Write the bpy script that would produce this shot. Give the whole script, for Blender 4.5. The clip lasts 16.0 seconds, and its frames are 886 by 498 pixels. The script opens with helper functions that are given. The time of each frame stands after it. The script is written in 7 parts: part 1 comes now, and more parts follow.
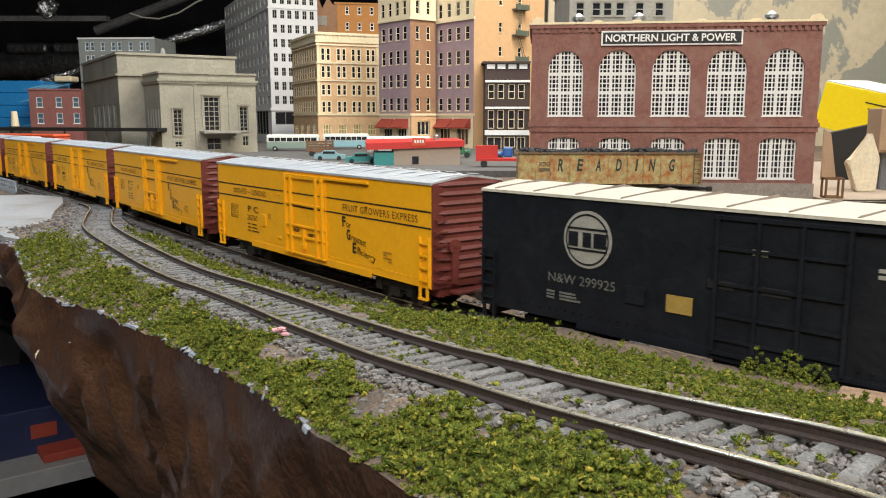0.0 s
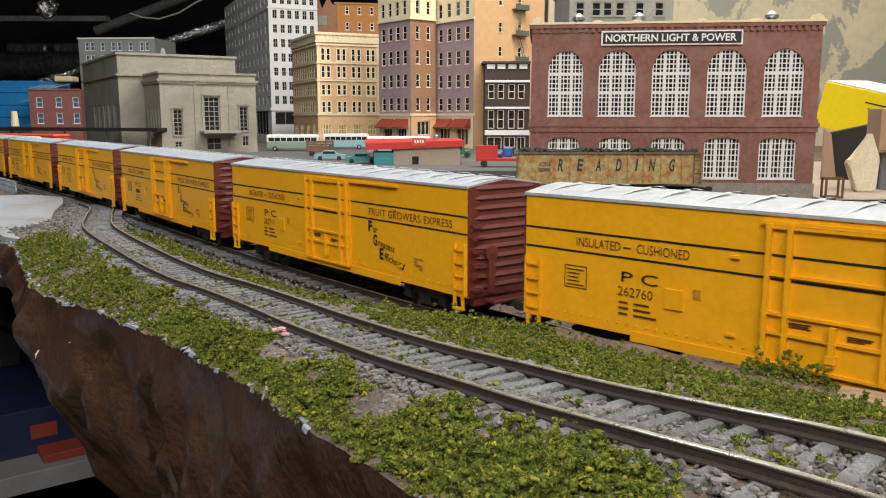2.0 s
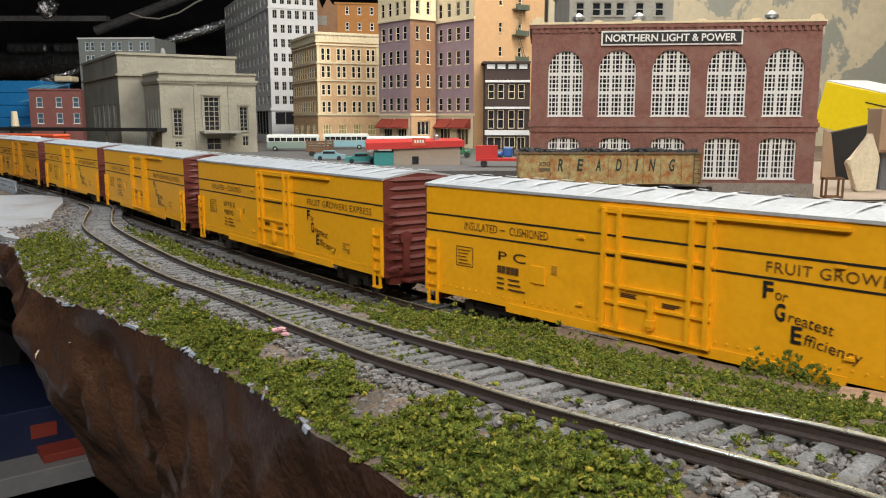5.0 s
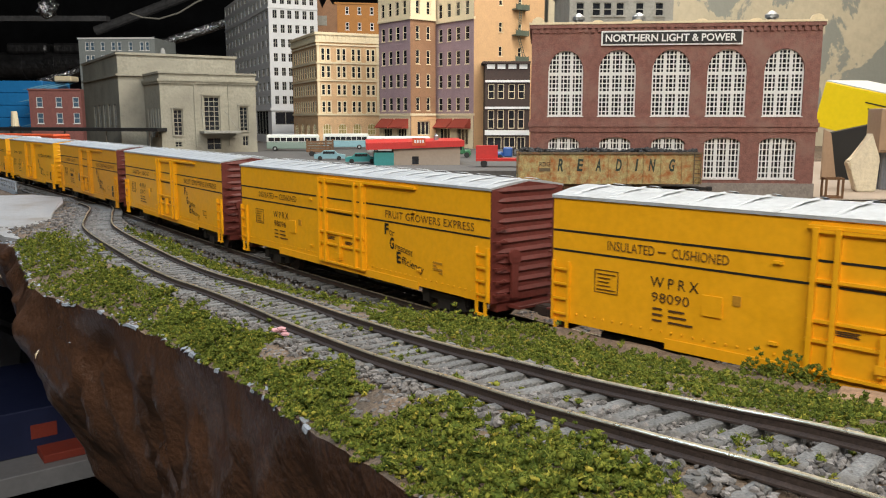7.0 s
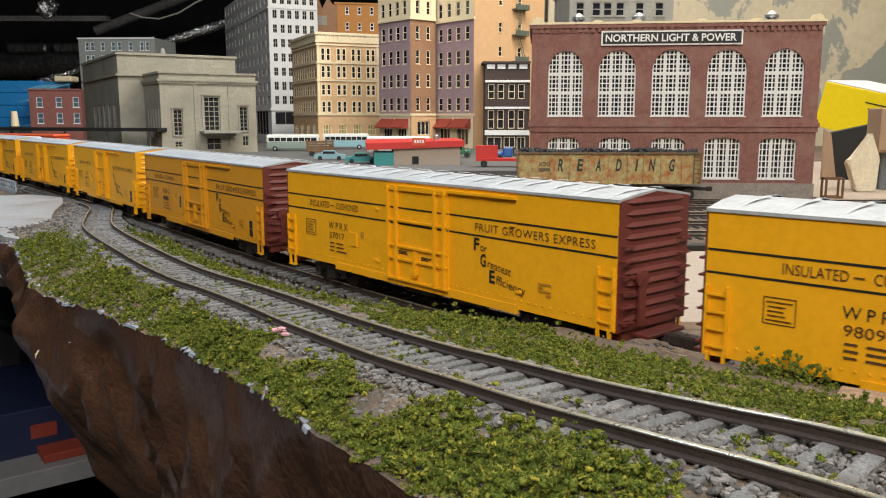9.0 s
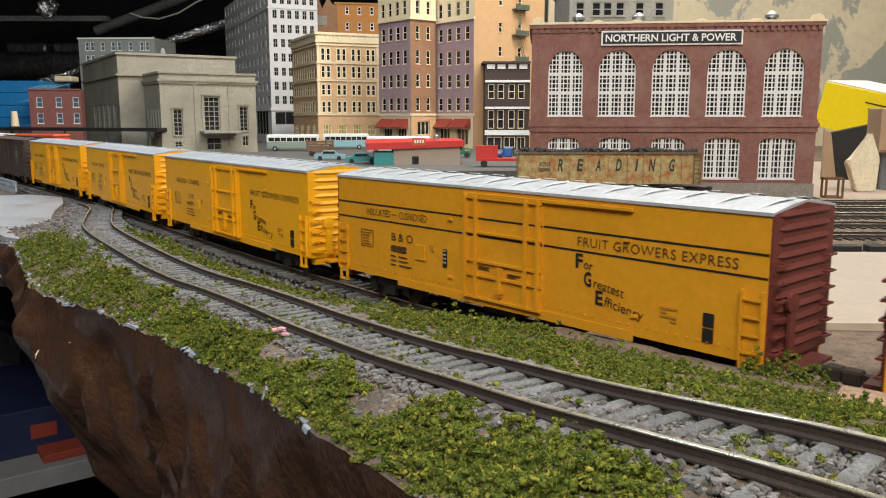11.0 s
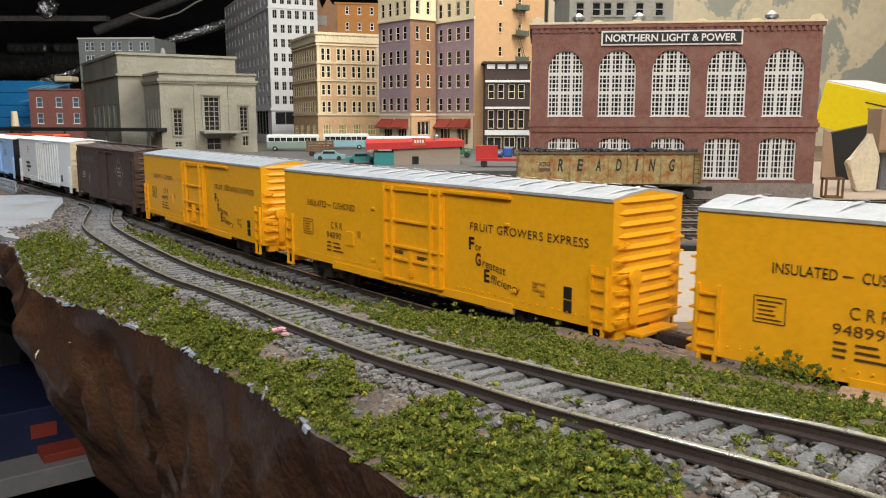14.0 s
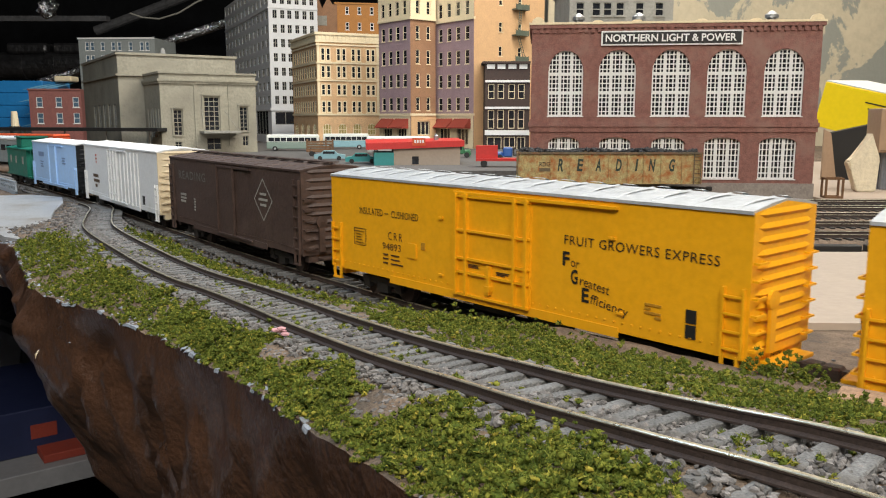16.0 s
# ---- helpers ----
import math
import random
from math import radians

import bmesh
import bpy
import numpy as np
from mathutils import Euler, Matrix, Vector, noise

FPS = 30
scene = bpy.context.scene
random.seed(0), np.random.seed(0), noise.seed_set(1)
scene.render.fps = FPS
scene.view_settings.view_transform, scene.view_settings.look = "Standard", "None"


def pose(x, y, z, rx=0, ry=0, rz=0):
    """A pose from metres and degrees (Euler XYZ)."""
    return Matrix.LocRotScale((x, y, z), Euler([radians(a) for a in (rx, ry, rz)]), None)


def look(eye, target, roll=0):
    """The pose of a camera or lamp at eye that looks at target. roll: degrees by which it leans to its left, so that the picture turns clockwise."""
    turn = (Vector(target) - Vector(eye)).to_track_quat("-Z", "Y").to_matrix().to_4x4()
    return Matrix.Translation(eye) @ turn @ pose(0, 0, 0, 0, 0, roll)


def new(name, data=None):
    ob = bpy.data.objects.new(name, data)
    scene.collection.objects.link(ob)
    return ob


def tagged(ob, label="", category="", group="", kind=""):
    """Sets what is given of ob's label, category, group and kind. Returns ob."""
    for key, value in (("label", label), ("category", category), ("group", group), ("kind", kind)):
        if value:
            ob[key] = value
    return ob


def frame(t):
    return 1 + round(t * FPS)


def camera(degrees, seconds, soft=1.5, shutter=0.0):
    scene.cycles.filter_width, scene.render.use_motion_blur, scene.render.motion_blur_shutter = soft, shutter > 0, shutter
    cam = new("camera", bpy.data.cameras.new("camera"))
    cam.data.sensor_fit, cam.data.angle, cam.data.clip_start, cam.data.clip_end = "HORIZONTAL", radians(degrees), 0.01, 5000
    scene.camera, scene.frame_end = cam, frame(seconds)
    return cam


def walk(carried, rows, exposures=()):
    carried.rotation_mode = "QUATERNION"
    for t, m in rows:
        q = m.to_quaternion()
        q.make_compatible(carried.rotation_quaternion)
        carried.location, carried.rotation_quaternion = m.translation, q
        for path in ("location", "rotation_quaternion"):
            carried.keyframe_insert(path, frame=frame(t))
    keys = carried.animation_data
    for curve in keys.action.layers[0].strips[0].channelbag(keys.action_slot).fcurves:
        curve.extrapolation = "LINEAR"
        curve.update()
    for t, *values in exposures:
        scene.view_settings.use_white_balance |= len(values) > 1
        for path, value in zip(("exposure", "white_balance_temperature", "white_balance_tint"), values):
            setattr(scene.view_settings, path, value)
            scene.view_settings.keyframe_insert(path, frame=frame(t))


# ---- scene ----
cam = camera(57, 16.0, soft=1.1, shutter=0.13)
EYE = (0.0, 0.0, 0.0733)
AIM = pose(*EYE, 90 - 9.09, 0, 0)
walk(cam, [(0, AIM), (16, AIM)], exposures=[(0, 0.2), (0.5, 0.16), (1.3, 0.03), (2, 0.0), (16, 0.0)])

# ---- light: unseen fluorescent fixtures over the layout, two added lamps, a dim basement round it ----
world = bpy.data.worlds.new("basement")
world.use_nodes = True
world.node_tree.nodes["Background"].inputs[0].default_value = (0.75, 0.85, 1.0, 1)
world.node_tree.nodes["Background"].inputs[1].default_value = 0.25
scene.world = world


def unseen_lamp(x, y, z, sx, sy, watts, colour, aim=None):
    data = bpy.data.lights.new("unseen_tube", "AREA")
    data.shape, data.size, data.size_y, data.energy, data.color = "RECTANGLE", sx, sy, watts, colour
    ob = new("unseen_tube", data)
    ob.matrix_world = look((x, y, z), aim or (x, y, 0))
    return ob


unseen_lamp(0.75, -0.15, 1.25, 1.2, 0.15, 14, (1.0, 0.96, 0.88), (0.2, 0.6, 0))
unseen_lamp(0.15, 1.30, 1.40, 1.2, 0.15, 27, (1.0, 0.95, 0.86), (-0.15, 1.95, 0.2))
unseen_lamp(1.0, 1.0, 1.3, 0.15, 1.2, 15, (1.0, 0.95, 0.86), (0.7, 1.3, 0))
# added lamp above the aisle, out of view: brightens car sides and fascia
unseen_lamp(-0.15, -0.90, 1.05, 1.2, 0.2, 25, (1.0, 0.95, 0.85), (0.02, 0.35, 0))
# added cool lamp, out of view: tints the far left bluish
unseen_lamp(-0.70, 0.70, 1.20, 0.15, 1.0, 10, (0.52, 0.74, 1.0), (-0.45, 0.80, 0))


# ---- materials ----
def mat(name, base, rough=0.6, metal=0.0, var=0.15, scale=250.0, bump=0.15, fine=4.0, dirt=None, dirt_amount=0.0,
        island=0.0, spec=0.5, dirt_scale=0.25, random_object=0.0):
    """A paint, plaster or plastic with a coarse and a fine variation, dirt patches and a fine relief."""
    m = bpy.data.materials.new(name)
    m.use_nodes = True
    nt = m.node_tree
    N, Lk = nt.nodes, nt.links
    p = N["Principled BSDF"]
    p.inputs["Roughness"].default_value, p.inputs["Metallic"].default_value = rough, metal
    p.inputs["Specular IOR Level"].default_value = spec
    co = N.new("ShaderNodeTexCoord")
    n1, n2 = N.new("ShaderNodeTexNoise"), N.new("ShaderNodeTexNoise")
    for n, s in ((n1, scale), (n2, scale * fine)):
        n.inputs["Scale"].default_value, n.inputs["Detail"].default_value = s, 5
        Lk.new(co.outputs["Object"], n.inputs["Vector"])
    add = N.new("ShaderNodeMath")
    add.operation = "ADD"
    Lk.new(n1.outputs["Fac"], add.inputs[0])
    Lk.new(n2.outputs["Fac"], add.inputs[1])
    last = add.outputs[0]
    lo, hi = 1 - var, 1 + var
    mr = N.new("ShaderNodeMapRange")
    for k, v in zip(("From Min", "From Max", "To Min", "To Max"), (0.7, 1.3, lo, hi)):
        mr.inputs[k].default_value = v
    Lk.new(last, mr.inputs["Value"])
    val = mr.outputs[0]
    for amount, node in ((island, "ShaderNodeNewGeometry"), (random_object, "ShaderNodeObjectInfo")):
        if amount:
            g, r = N.new(node), N.new("ShaderNodeMapRange")
            r.inputs["To Min"].default_value, r.inputs["To Max"].default_value = 1 - amount, 1 + amount
            Lk.new(g.outputs["Random Per Island" if node.endswith("Geometry") else "Random"], r.inputs["Value"])
            mu = N.new("ShaderNodeMath")
            mu.operation = "MULTIPLY"
            Lk.new(val, mu.inputs[0])
            Lk.new(r.outputs[0], mu.inputs[1])
            val = mu.outputs[0]
    mix = N.new("ShaderNodeVectorMath")
    mix.operation = "SCALE"
    mix.inputs[0].default_value = base
    Lk.new(val, mix.inputs["Scale"])
    colour = mix.outputs[0]
    if dirt:
        n3, ramp, mx = N.new("ShaderNodeTexNoise"), N.new("ShaderNodeMapRange"), N.new("ShaderNodeMix")
        n3.inputs["Scale"].default_value, n3.inputs["Detail"].default_value = scale * dirt_scale, 8
        n3.inputs["Roughness"].default_value = 0.7
        Lk.new(co.outputs["Object"], n3.inputs["Vector"])
        ramp.inputs["From Min"].default_value, ramp.inputs["From Max"].default_value = 0.62 - dirt_amount * 0.3, 0.8 - dirt_amount * 0.25
        Lk.new(n3.outputs["Fac"], ramp.inputs["Value"])
        mx.data_type = "RGBA"
        mx.inputs["B"].default_value = (*dirt, 1)
        Lk.new(ramp.outputs[0], mx.inputs["Factor"])
        Lk.new(colour, mx.inputs["A"])
        colour = mx.outputs["Result"]
    Lk.new(colour, p.inputs["Base Color"])
    if bump:
        b = N.new("ShaderNodeBump")
        b.inputs["Strength"].default_value, b.inputs["Distance"].default_value = bump, 0.3 / scale
        Lk.new(add.outputs[0], b.inputs["Height"])
        Lk.new(b.outputs[0], p.inputs["Normal"])
    r2 = N.new("ShaderNodeMapRange")
    r2.inputs["To Min"].default_value, r2.inputs["To Max"].default_value = max(0.03, rough - 0.12), min(1, rough + 0.12)
    Lk.new(n1.outputs["Fac"], r2.inputs["Value"])
    Lk.new(r2.outputs[0], p.inputs["Roughness"])
    return m


def turf_material():
    m = mat("turf_foam", (0.17, 0.2, 0.03), 0.95, var=0.25, scale=900, bump=0.4, island=0.5, spec=0.1)
    N, Lk = m.node_tree.nodes, m.node_tree.links
    p = N["Principled BSDF"]
    g, ramp = N.new("ShaderNodeNewGeometry"), N.new("ShaderNodeValToRGB")
    e = ramp.color_ramp.elements
    e[0].color, e[1].color = (0.050, 0.076, 0.015, 1), (0.38, 0.32, 0.055, 1)
    k = e.new(0.45)
    k.color = (0.118, 0.150, 0.025, 1)
    k = e.new(0.88)
    k.color = (0.205, 0.218, 0.037, 1)
    Lk.new(g.outputs["Random Per Island"], ramp.inputs[0])
    Lk.new(ramp.outputs[0], p.inputs["Base Color"])
    return m


M_TURF = turf_material()
M_SOIL = mat("ground_scatter", (0.20, 0.145, 0.105), 0.95, var=0.45, scale=260, bump=0.8, fine=6, dirt=(0.075, 0.065, 0.055), dirt_amount=0.5, spec=0.2)
M_BALLAST = mat("ballast_stone", (0.155, 0.145, 0.14), 0.9, var=0.3, scale=900, bump=0.4, island=0.55, spec=0.25)
M_TIE = mat("weathered_tie", (0.165, 0.165, 0.165), 0.9, var=0.4, scale=500, bump=0.6, random_object=0.25, dirt=(0.09, 0.075, 0.06), dirt_amount=0.4, spec=0.2)
M_RAIL = mat("rusty_rail", (0.040, 0.026, 0.021), 0.7, var=0.35, scale=600, bump=0.3)
M_RAILTOP = mat("polished_rail_head", (0.64, 0.59, 0.47), 0.30, metal=0.8, var=0.15, scale=400, bump=0.05)
M_FASCIA = mat("brown_painted_plaster", (0.064, 0.031, 0.018), 0.31, var=0.2, scale=90, bump=0.35, fine=5, dirt=(0.042, 0.018, 0.010), dirt_amount=0.35)
M_FASCIA.node_tree.nodes["Principled BSDF"].inputs["Coat Weight"].default_value = 0.35
M_FASCIA.node_tree.nodes["Principled BSDF"].inputs["Coat Roughness"].default_value = 0.16
M_PLASTER = mat("bare_white_plaster", (0.29, 0.315, 0.36), 0.4, var=0.15, scale=300, bump=0.5)
M_FGE = mat("chrome_yellow_paint", (0.80, 0.375, 0.007), 0.42, var=0.06, scale=120, bump=0.05, dirt=(0.66, 0.33, 0.015), dirt_amount=0.1)
M_FGE_DULL = mat("dull_yellow_paint", (0.62, 0.275, 0.010), 0.5, var=0.08, scale=120, bump=0.05, dirt=(0.54, 0.25, 0.015), dirt_amount=0.2)
M_OXIDE = mat("oxide_red_paint", (0.125, 0.025, 0.018), 0.55, var=0.15, scale=150, bump=0.08)
M_BOXBROWN = mat("boxcar_brown_paint", (0.060, 0.036, 0.029), 0.6, var=0.2, scale=150, bump=0.1, dirt=(0.088, 0.056, 0.044), dirt_amount=0.35)
M_BLACKCAR = mat("weathered_black_paint", (0.0060, 0.0075, 0.0115), 0.52, var=0.25, scale=120, bump=0.08, dirt=(0.012, 0.0135, 0.017), dirt_amount=0.3, spec=0.35)
M_SILVER = mat("galvanised_roof", (0.47, 0.49, 0.51), 0.5, metal=0.35, var=0.12, scale=130, bump=0.1, dirt=(0.45, 0.46, 0.47), dirt_amount=0.25)
M_CREAMROOF = mat("dusty_cream_roof", (0.50, 0.47, 0.39), 0.6, var=0.12, scale=130, bump=0.1, dirt=(0.4, 0.38, 0.32), dirt_amount=0.3)
M_WHITECAR = mat("white_car_paint", (0.72, 0.73, 0.74), 0.5, var=0.06, scale=150, bump=0.05, dirt=(0.55, 0.52, 0.47), dirt_amount=0.15)
M_CREAM = mat("cream_end_paint", (0.66, 0.55, 0.38), 0.5, var=0.08, scale=150, bump=0.05)
M_BLUECAR = mat("pale_blue_paint", (0.38, 0.58, 0.88), 0.5, var=0.06, scale=150, bump=0.05)
M_GREEN = mat("caboose_green_paint", (0.01, 0.16, 0.115), 0.45, var=0.15, scale=150, bump=0.05)
M_BLACK = mat("black_plastic", (0.014, 0.013, 0.012), 0.6, var=0.3, scale=300, bump=0.1)
M_INK = mat("black_lettering", (0.012, 0.012, 0.012), 0.5, var=0.1, scale=300, bump=0)
M_PALEINK = mat("faded_lettering", (0.30, 0.29, 0.26), 0.6, var=0.15, scale=300, bump=0)
M_STENCIL = mat("brown_stencil", (0.075, 0.036, 0.012), 0.55, var=0.15, scale=300, bump=0)
M_PLACARD = mat("mustard_placard", (0.34, 0.22, 0.05), 0.6, var=0.15, scale=300, bump=0)
M_WHITE = mat("white_paint", (0.75, 0.74, 0.72), 0.6, var=0.06, scale=250, bump=0.05)


# ---- mesh tools ----
def link(name, mesh, material, parent=None, label=""):
    ob = new(name, mesh)
    if material and not mesh.materials:
        mesh.materials.append(material)
    if parent:
        ob.parent = parent
    if label:
        ob["label"] = label
    return ob


def part(name, bm, material, parent, label=""):
    mesh = bpy.data.meshes.new(name)
    bmesh.ops.recalc_face_normals(bm, faces=bm.faces)
    bm.to_mesh(mesh)
    bm.free()
    return link(name, mesh, material, parent, label)


def thing(name, m, label, category, group="", kind=""):
    e = new(name)
    e.matrix_basis = m
    e.empty_display_size = 0.01
    return tagged(e, label, category, group, kind)


def box(bm, x0, x1, y0, y1, z0, z1, m=None, bevel=0.0):
    r = bmesh.ops.create_cube(bm, size=1)["verts"]
    for v in r:
        v.co = Vector(((x0 + x1) / 2 + v.co.x * (x1 - x0), (y0 + y1) / 2 + v.co.y * (y1 - y0), (z0 + z1) / 2 + v.co.z * (z1 - z0)))
    if bevel:
        edges = {e for v in r for e in v.link_edges}
        r = bmesh.ops.bevel(bm, geom=list(edges), offset=bevel, segments=1, affect="EDGES")["verts"]
    if m is not None:
        for v in set(r):
            v.co = m @ v.co
    return r


def tube(bm, a, b, r, n=8, r2=None):
    a, b = Vector(a), Vector(b)
    m = Matrix.Translation((a + b) / 2) @ (b - a).to_track_quat("Z", "Y").to_matrix().to_4x4()
    return bmesh.ops.create_cone(bm, cap_ends=True, segments=n, radius1=r, radius2=r if r2 is None else r2, depth=(b - a).length, matrix=m)["verts"]


def prism(bm, outline, depth, m):
    """An outline (x, z) pushed from y = 0 to y = depth, placed by m."""
    f = [bm.verts.new(m @ Vector((x, 0, z))) for x, z in outline]
    k = [bm.verts.new(m @ Vector((x, depth, z))) for x, z in outline]
    bm.faces.new(f)
    bm.faces.new(list(reversed(k)))
    for i in range(len(f)):
        j = (i + 1) % len(f)
        bm.faces.new((f[j], f[i], k[i], k[j]))


FLAT = Matrix(((1, 0, 0, 0), (0, 0, -1, 0), (0, 1, 0, 0), (0, 0, 0, 1)))
_texts = {}


def text_mesh(words, height, width=None, spacing=1.0, bold=0.0):
    """Letters standing in the xz plane, facing -y, their left foot at the origin."""
    key = (words, height, width, spacing, bold)
    if key not in _texts:
        cu = bpy.data.curves.new("letters", "FONT")
        cu.body, cu.size, cu.space_character, cu.resolution_u, cu.offset = words, 1.0, spacing, 3, bold
        ob = new("letters", cu)
        bpy.context.view_layer.update()
        me = bpy.data.meshes.new_from_object(ob.evaluated_get(bpy.context.evaluated_depsgraph_get()))
        bpy.data.objects.remove(ob)
        co = np.array([v.co[:] for v in me.vertices])
        lo, hi = co.min(0), co.max(0)
        cap = 0.69
        sx = width / (hi[0] - lo[0]) if width else height / cap
        for v in me.vertices:
            v.co = Vector(((v.co.x - lo[0]) * sx, 0, v.co.y * height / cap))
        me.name = "lettering"
        _texts[key] = me
    return _texts[key]


def letters(words, x, y, z, height, material, parent, width=None, spacing=1.0, bold=0.0, slant=0.0, facing=1):
    me = text_mesh(words, height, width, spacing, bold)
    if me.materials and me.materials[0] != material:
        me = me.copy()
        me.materials.clear()
    ob = link("lettering", me, material, parent)
    ob.matrix_basis = Matrix.Translation((x, y, z)) @ (Matrix.Identity(4) if facing == 1 else pose(0, 0, 0, 0, 0, 180)) @ Matrix(((1, 0, slant, 0), (0, 1, 0, 0), (0, 0, 1, 0), (0, 0, 0, 1)))
    return ob


def bars(parent, x, y, z, rows, height, material, name="small_print", pitch=1.7):
    """Print too small to read: a bar for each line, (start, length)."""
    bm = bmesh.new()
    for i, (s, l) in enumerate(rows):
        zz = z - i * height * pitch
        box(bm, x + s, x + s + l, y, y + 0.0002, zz, zz + height)
    return part(name, bm, material, parent)


# ---- the two tracks in plan ----
def smooth01(u):
    u = min(1.0, max(0.0, u))
    return u * u * (3 - 2 * u)


def rail_line():
    """The main line by its length: place and heading, from far behind the bridge to beyond the view."""
    step, pts = 0.005, {}
    for sign in (1, -1):
        x, y = -0.0333, 0.3598
        for i in range(0, 320 if sign > 0 else 900):
            s = sign * i * step
            q = min(max(s, -0.55), 0.7)
            a = -0.88965 + 0.39406 * q + 0.5665 * q * q - 0.24068 * q ** 3
            pts[sign * i] = (s, x, y, a)
            x, y = x + sign * step * math.cos(a), y + sign * step * math.sin(a)
    return np.array([pts[k] for k in sorted(pts)])


LINE = rail_line()


def on_line(s):
    return np.array([np.interp(s, LINE[:, 0], LINE[:, k]) for k in (1, 2)])


def line_x(y):
    return np.interp(y, LINE[::-1, 2], LINE[::-1, 1])


SIDING = [(-0.395, 0.86, 0.0), (-0.345, 0.76, 0.001), (-0.277, 0.655, 0.004), (-0.2385, 0.5624, 0.0075), (-0.2004, 0.4728, 0.0107), (-0.1359, 0.3663, 0.0129), (-0.0979, 0.3073, 0.015),
          (-0.0723, 0.2718, 0.0171), (-0.051, 0.2397, 0.0191), (-0.0335, 0.2111, 0.0211), (-0.0087, 0.1706, 0.0248), (0.0081, 0.144, 0.0281), (0.0203, 0.1234, 0.0309),
          (0.0333, 0.1033, 0.0339), (0.0427, 0.0911, 0.0354), (0.055, 0.077, 0.0358), (0.10, 0.025, 0.036), (0.25, -0.15, 0.036), (0.45, -0.38, 0.036)]


def dense(rows, step):
    """A smooth curve (Catmull-Rom) through rows, at even steps."""
    p = np.array(rows, float)
    p = np.vstack([2 * p[0] - p[1], p, 2 * p[-1] - p[-2]])
    out = []
    for i in range(1, len(p) - 2):
        for u in np.linspace(0, 1, 24, endpoint=False):
            out.append(0.5 * (2 * p[i] + (p[i + 1] - p[i - 1]) * u + (2 * p[i - 1] - 5 * p[i] + 4 * p[i + 1] - p[i + 2]) * u * u + (3 * p[i] - p[i - 1] - 3 * p[i + 1] + p[i + 2]) * u ** 3))
    out.append(p[-2])
    out = np.array(out)
    d = np.concatenate([[0], np.cumsum(np.linalg.norm(np.diff(out, axis=0), axis=1))])
    q = np.arange(0, d[-1], step)
    return np.stack([np.interp(q, d, out[:, k]) for k in range(out.shape[1])], 1)


SIDE = dense(SIDING, 0.003)
EDGE = dense([(-2.2, 0.95), (-1.2, 0.86), (-0.62, 0.76), (-0.4, 0.62), (-0.27, 0.493), (-0.21, 0.40), (-0.17, 0.333), (-0.112, 0.2656), (-0.068, 0.208), (-0.0416, 0.1676), (-0.0212, 0.13),
              (-0.0047, 0.1007), (0.02, 0.055), (0.07, -0.04), (0.2, -0.25), (0.35, -0.45)], 0.003)


def side_at(y):
    r = SIDE[::-1]
    return np.interp(y, r[:, 1], r[:, 0]), np.interp(y, r[:, 1], r[:, 2])


def edge_x(y):
    return np.interp(y, EDGE[::-1, 1], EDGE[::-1, 0])


def plan(x, y):
    """Distance from the siding (positive towards the main line) and from the main line (positive towards the siding)."""
    sx, sz = side_at(y)
    k = 0.82 if y > 0.3 else 0.74
    return (x - sx) * k, (line_x(y) - x) * 0.79, sz


def ground_z(x, y):
    d, t, sz = plan(x, y)
    zb = -0.0078
    rough = 0.0012 * noise.fractal(Vector((x * 60, y * 60, 0)), 1.0, 2.0, 3)
    if t < -0.02:
        return -0.0065 + rough * 0.3
    top = sz - 0.0034
    if d >= 0:
        if t < 0.0188:
            return zb + rough * 0.2
        crest = min(top, -0.0035 + 0.0132 * smooth01((0.292 - y) / 0.05))
        span = max(0.004, d + t - 0.0225 - 0.011)
        u = smooth01((t - 0.0225) / span)
        z = crest + (top - crest) * u if t > 0.0225 else zb + (crest - zb) * smooth01((t - 0.0188) / 0.0037)
        return z + rough * (0.2 + smooth01(abs(d - 0.01) / 0.012) * smooth01((t - 0.02) / 0.01))
    e = (x - edge_x(y)) * 0.8
    drop = smooth01((-d - 0.011) / 0.04) * 0.004 + 0.004 * (1 - smooth01(e / 0.012))
    return top - drop + rough * (0.3 + smooth01((-d - 0.008) / 0.02))


# ---- ground ----
def grid_mesh(name, P, material, label, category, kind="structure"):
    """P: rows x columns x 3."""
    n, m = P.shape[:2]
    i = np.arange(n * m).reshape(n, m)
    q = np.stack([i[:-1, :-1], i[:-1, 1:], i[1:, 1:], i[1:, :-1]], -1).reshape(-1, 4)
    me = bpy.data.meshes.new(name)
    me.from_pydata(P.reshape(-1, 3).tolist(), [], q.tolist())
    for p in me.polygons:
        p.use_smooth = True
    return tagged(link(name, me, material), label, category, kind=kind)


def build_ground():
    ys = np.concatenate([np.arange(-0.45, -0.02, 0.03), np.arange(-0.02, 0.45, 0.0035), np.arange(0.45, 0.86, 0.008), np.array([0.9, 1.0, 1.2, 1.6, 2.2, 3.0, 4.2])])
    us = np.concatenate([np.arange(0, 0.3, 0.0035), np.array([0.31, 0.34, 0.4, 0.5, 0.7, 1.0, 1.5, 2.2, 3.2, 4.4])])
    P = np.zeros((len(ys), len(us), 3))
    for a, y in enumerate(ys):
        x0 = edge_x(min(y, 0.86)) if y < 0.86 else -1.2 - (y - 0.86) * 1.0
        for b, u in enumerate(us):
            x = min(x0 + u, 3.85)
            P[a, b] = (x, y, ground_z(x, y) if y < 0.86 else -0.0065)
    grid_mesh("ground", P, M_SOIL, "brown and grey scenic ground of the model railway", "ground")


build_ground()


FLECKS = []


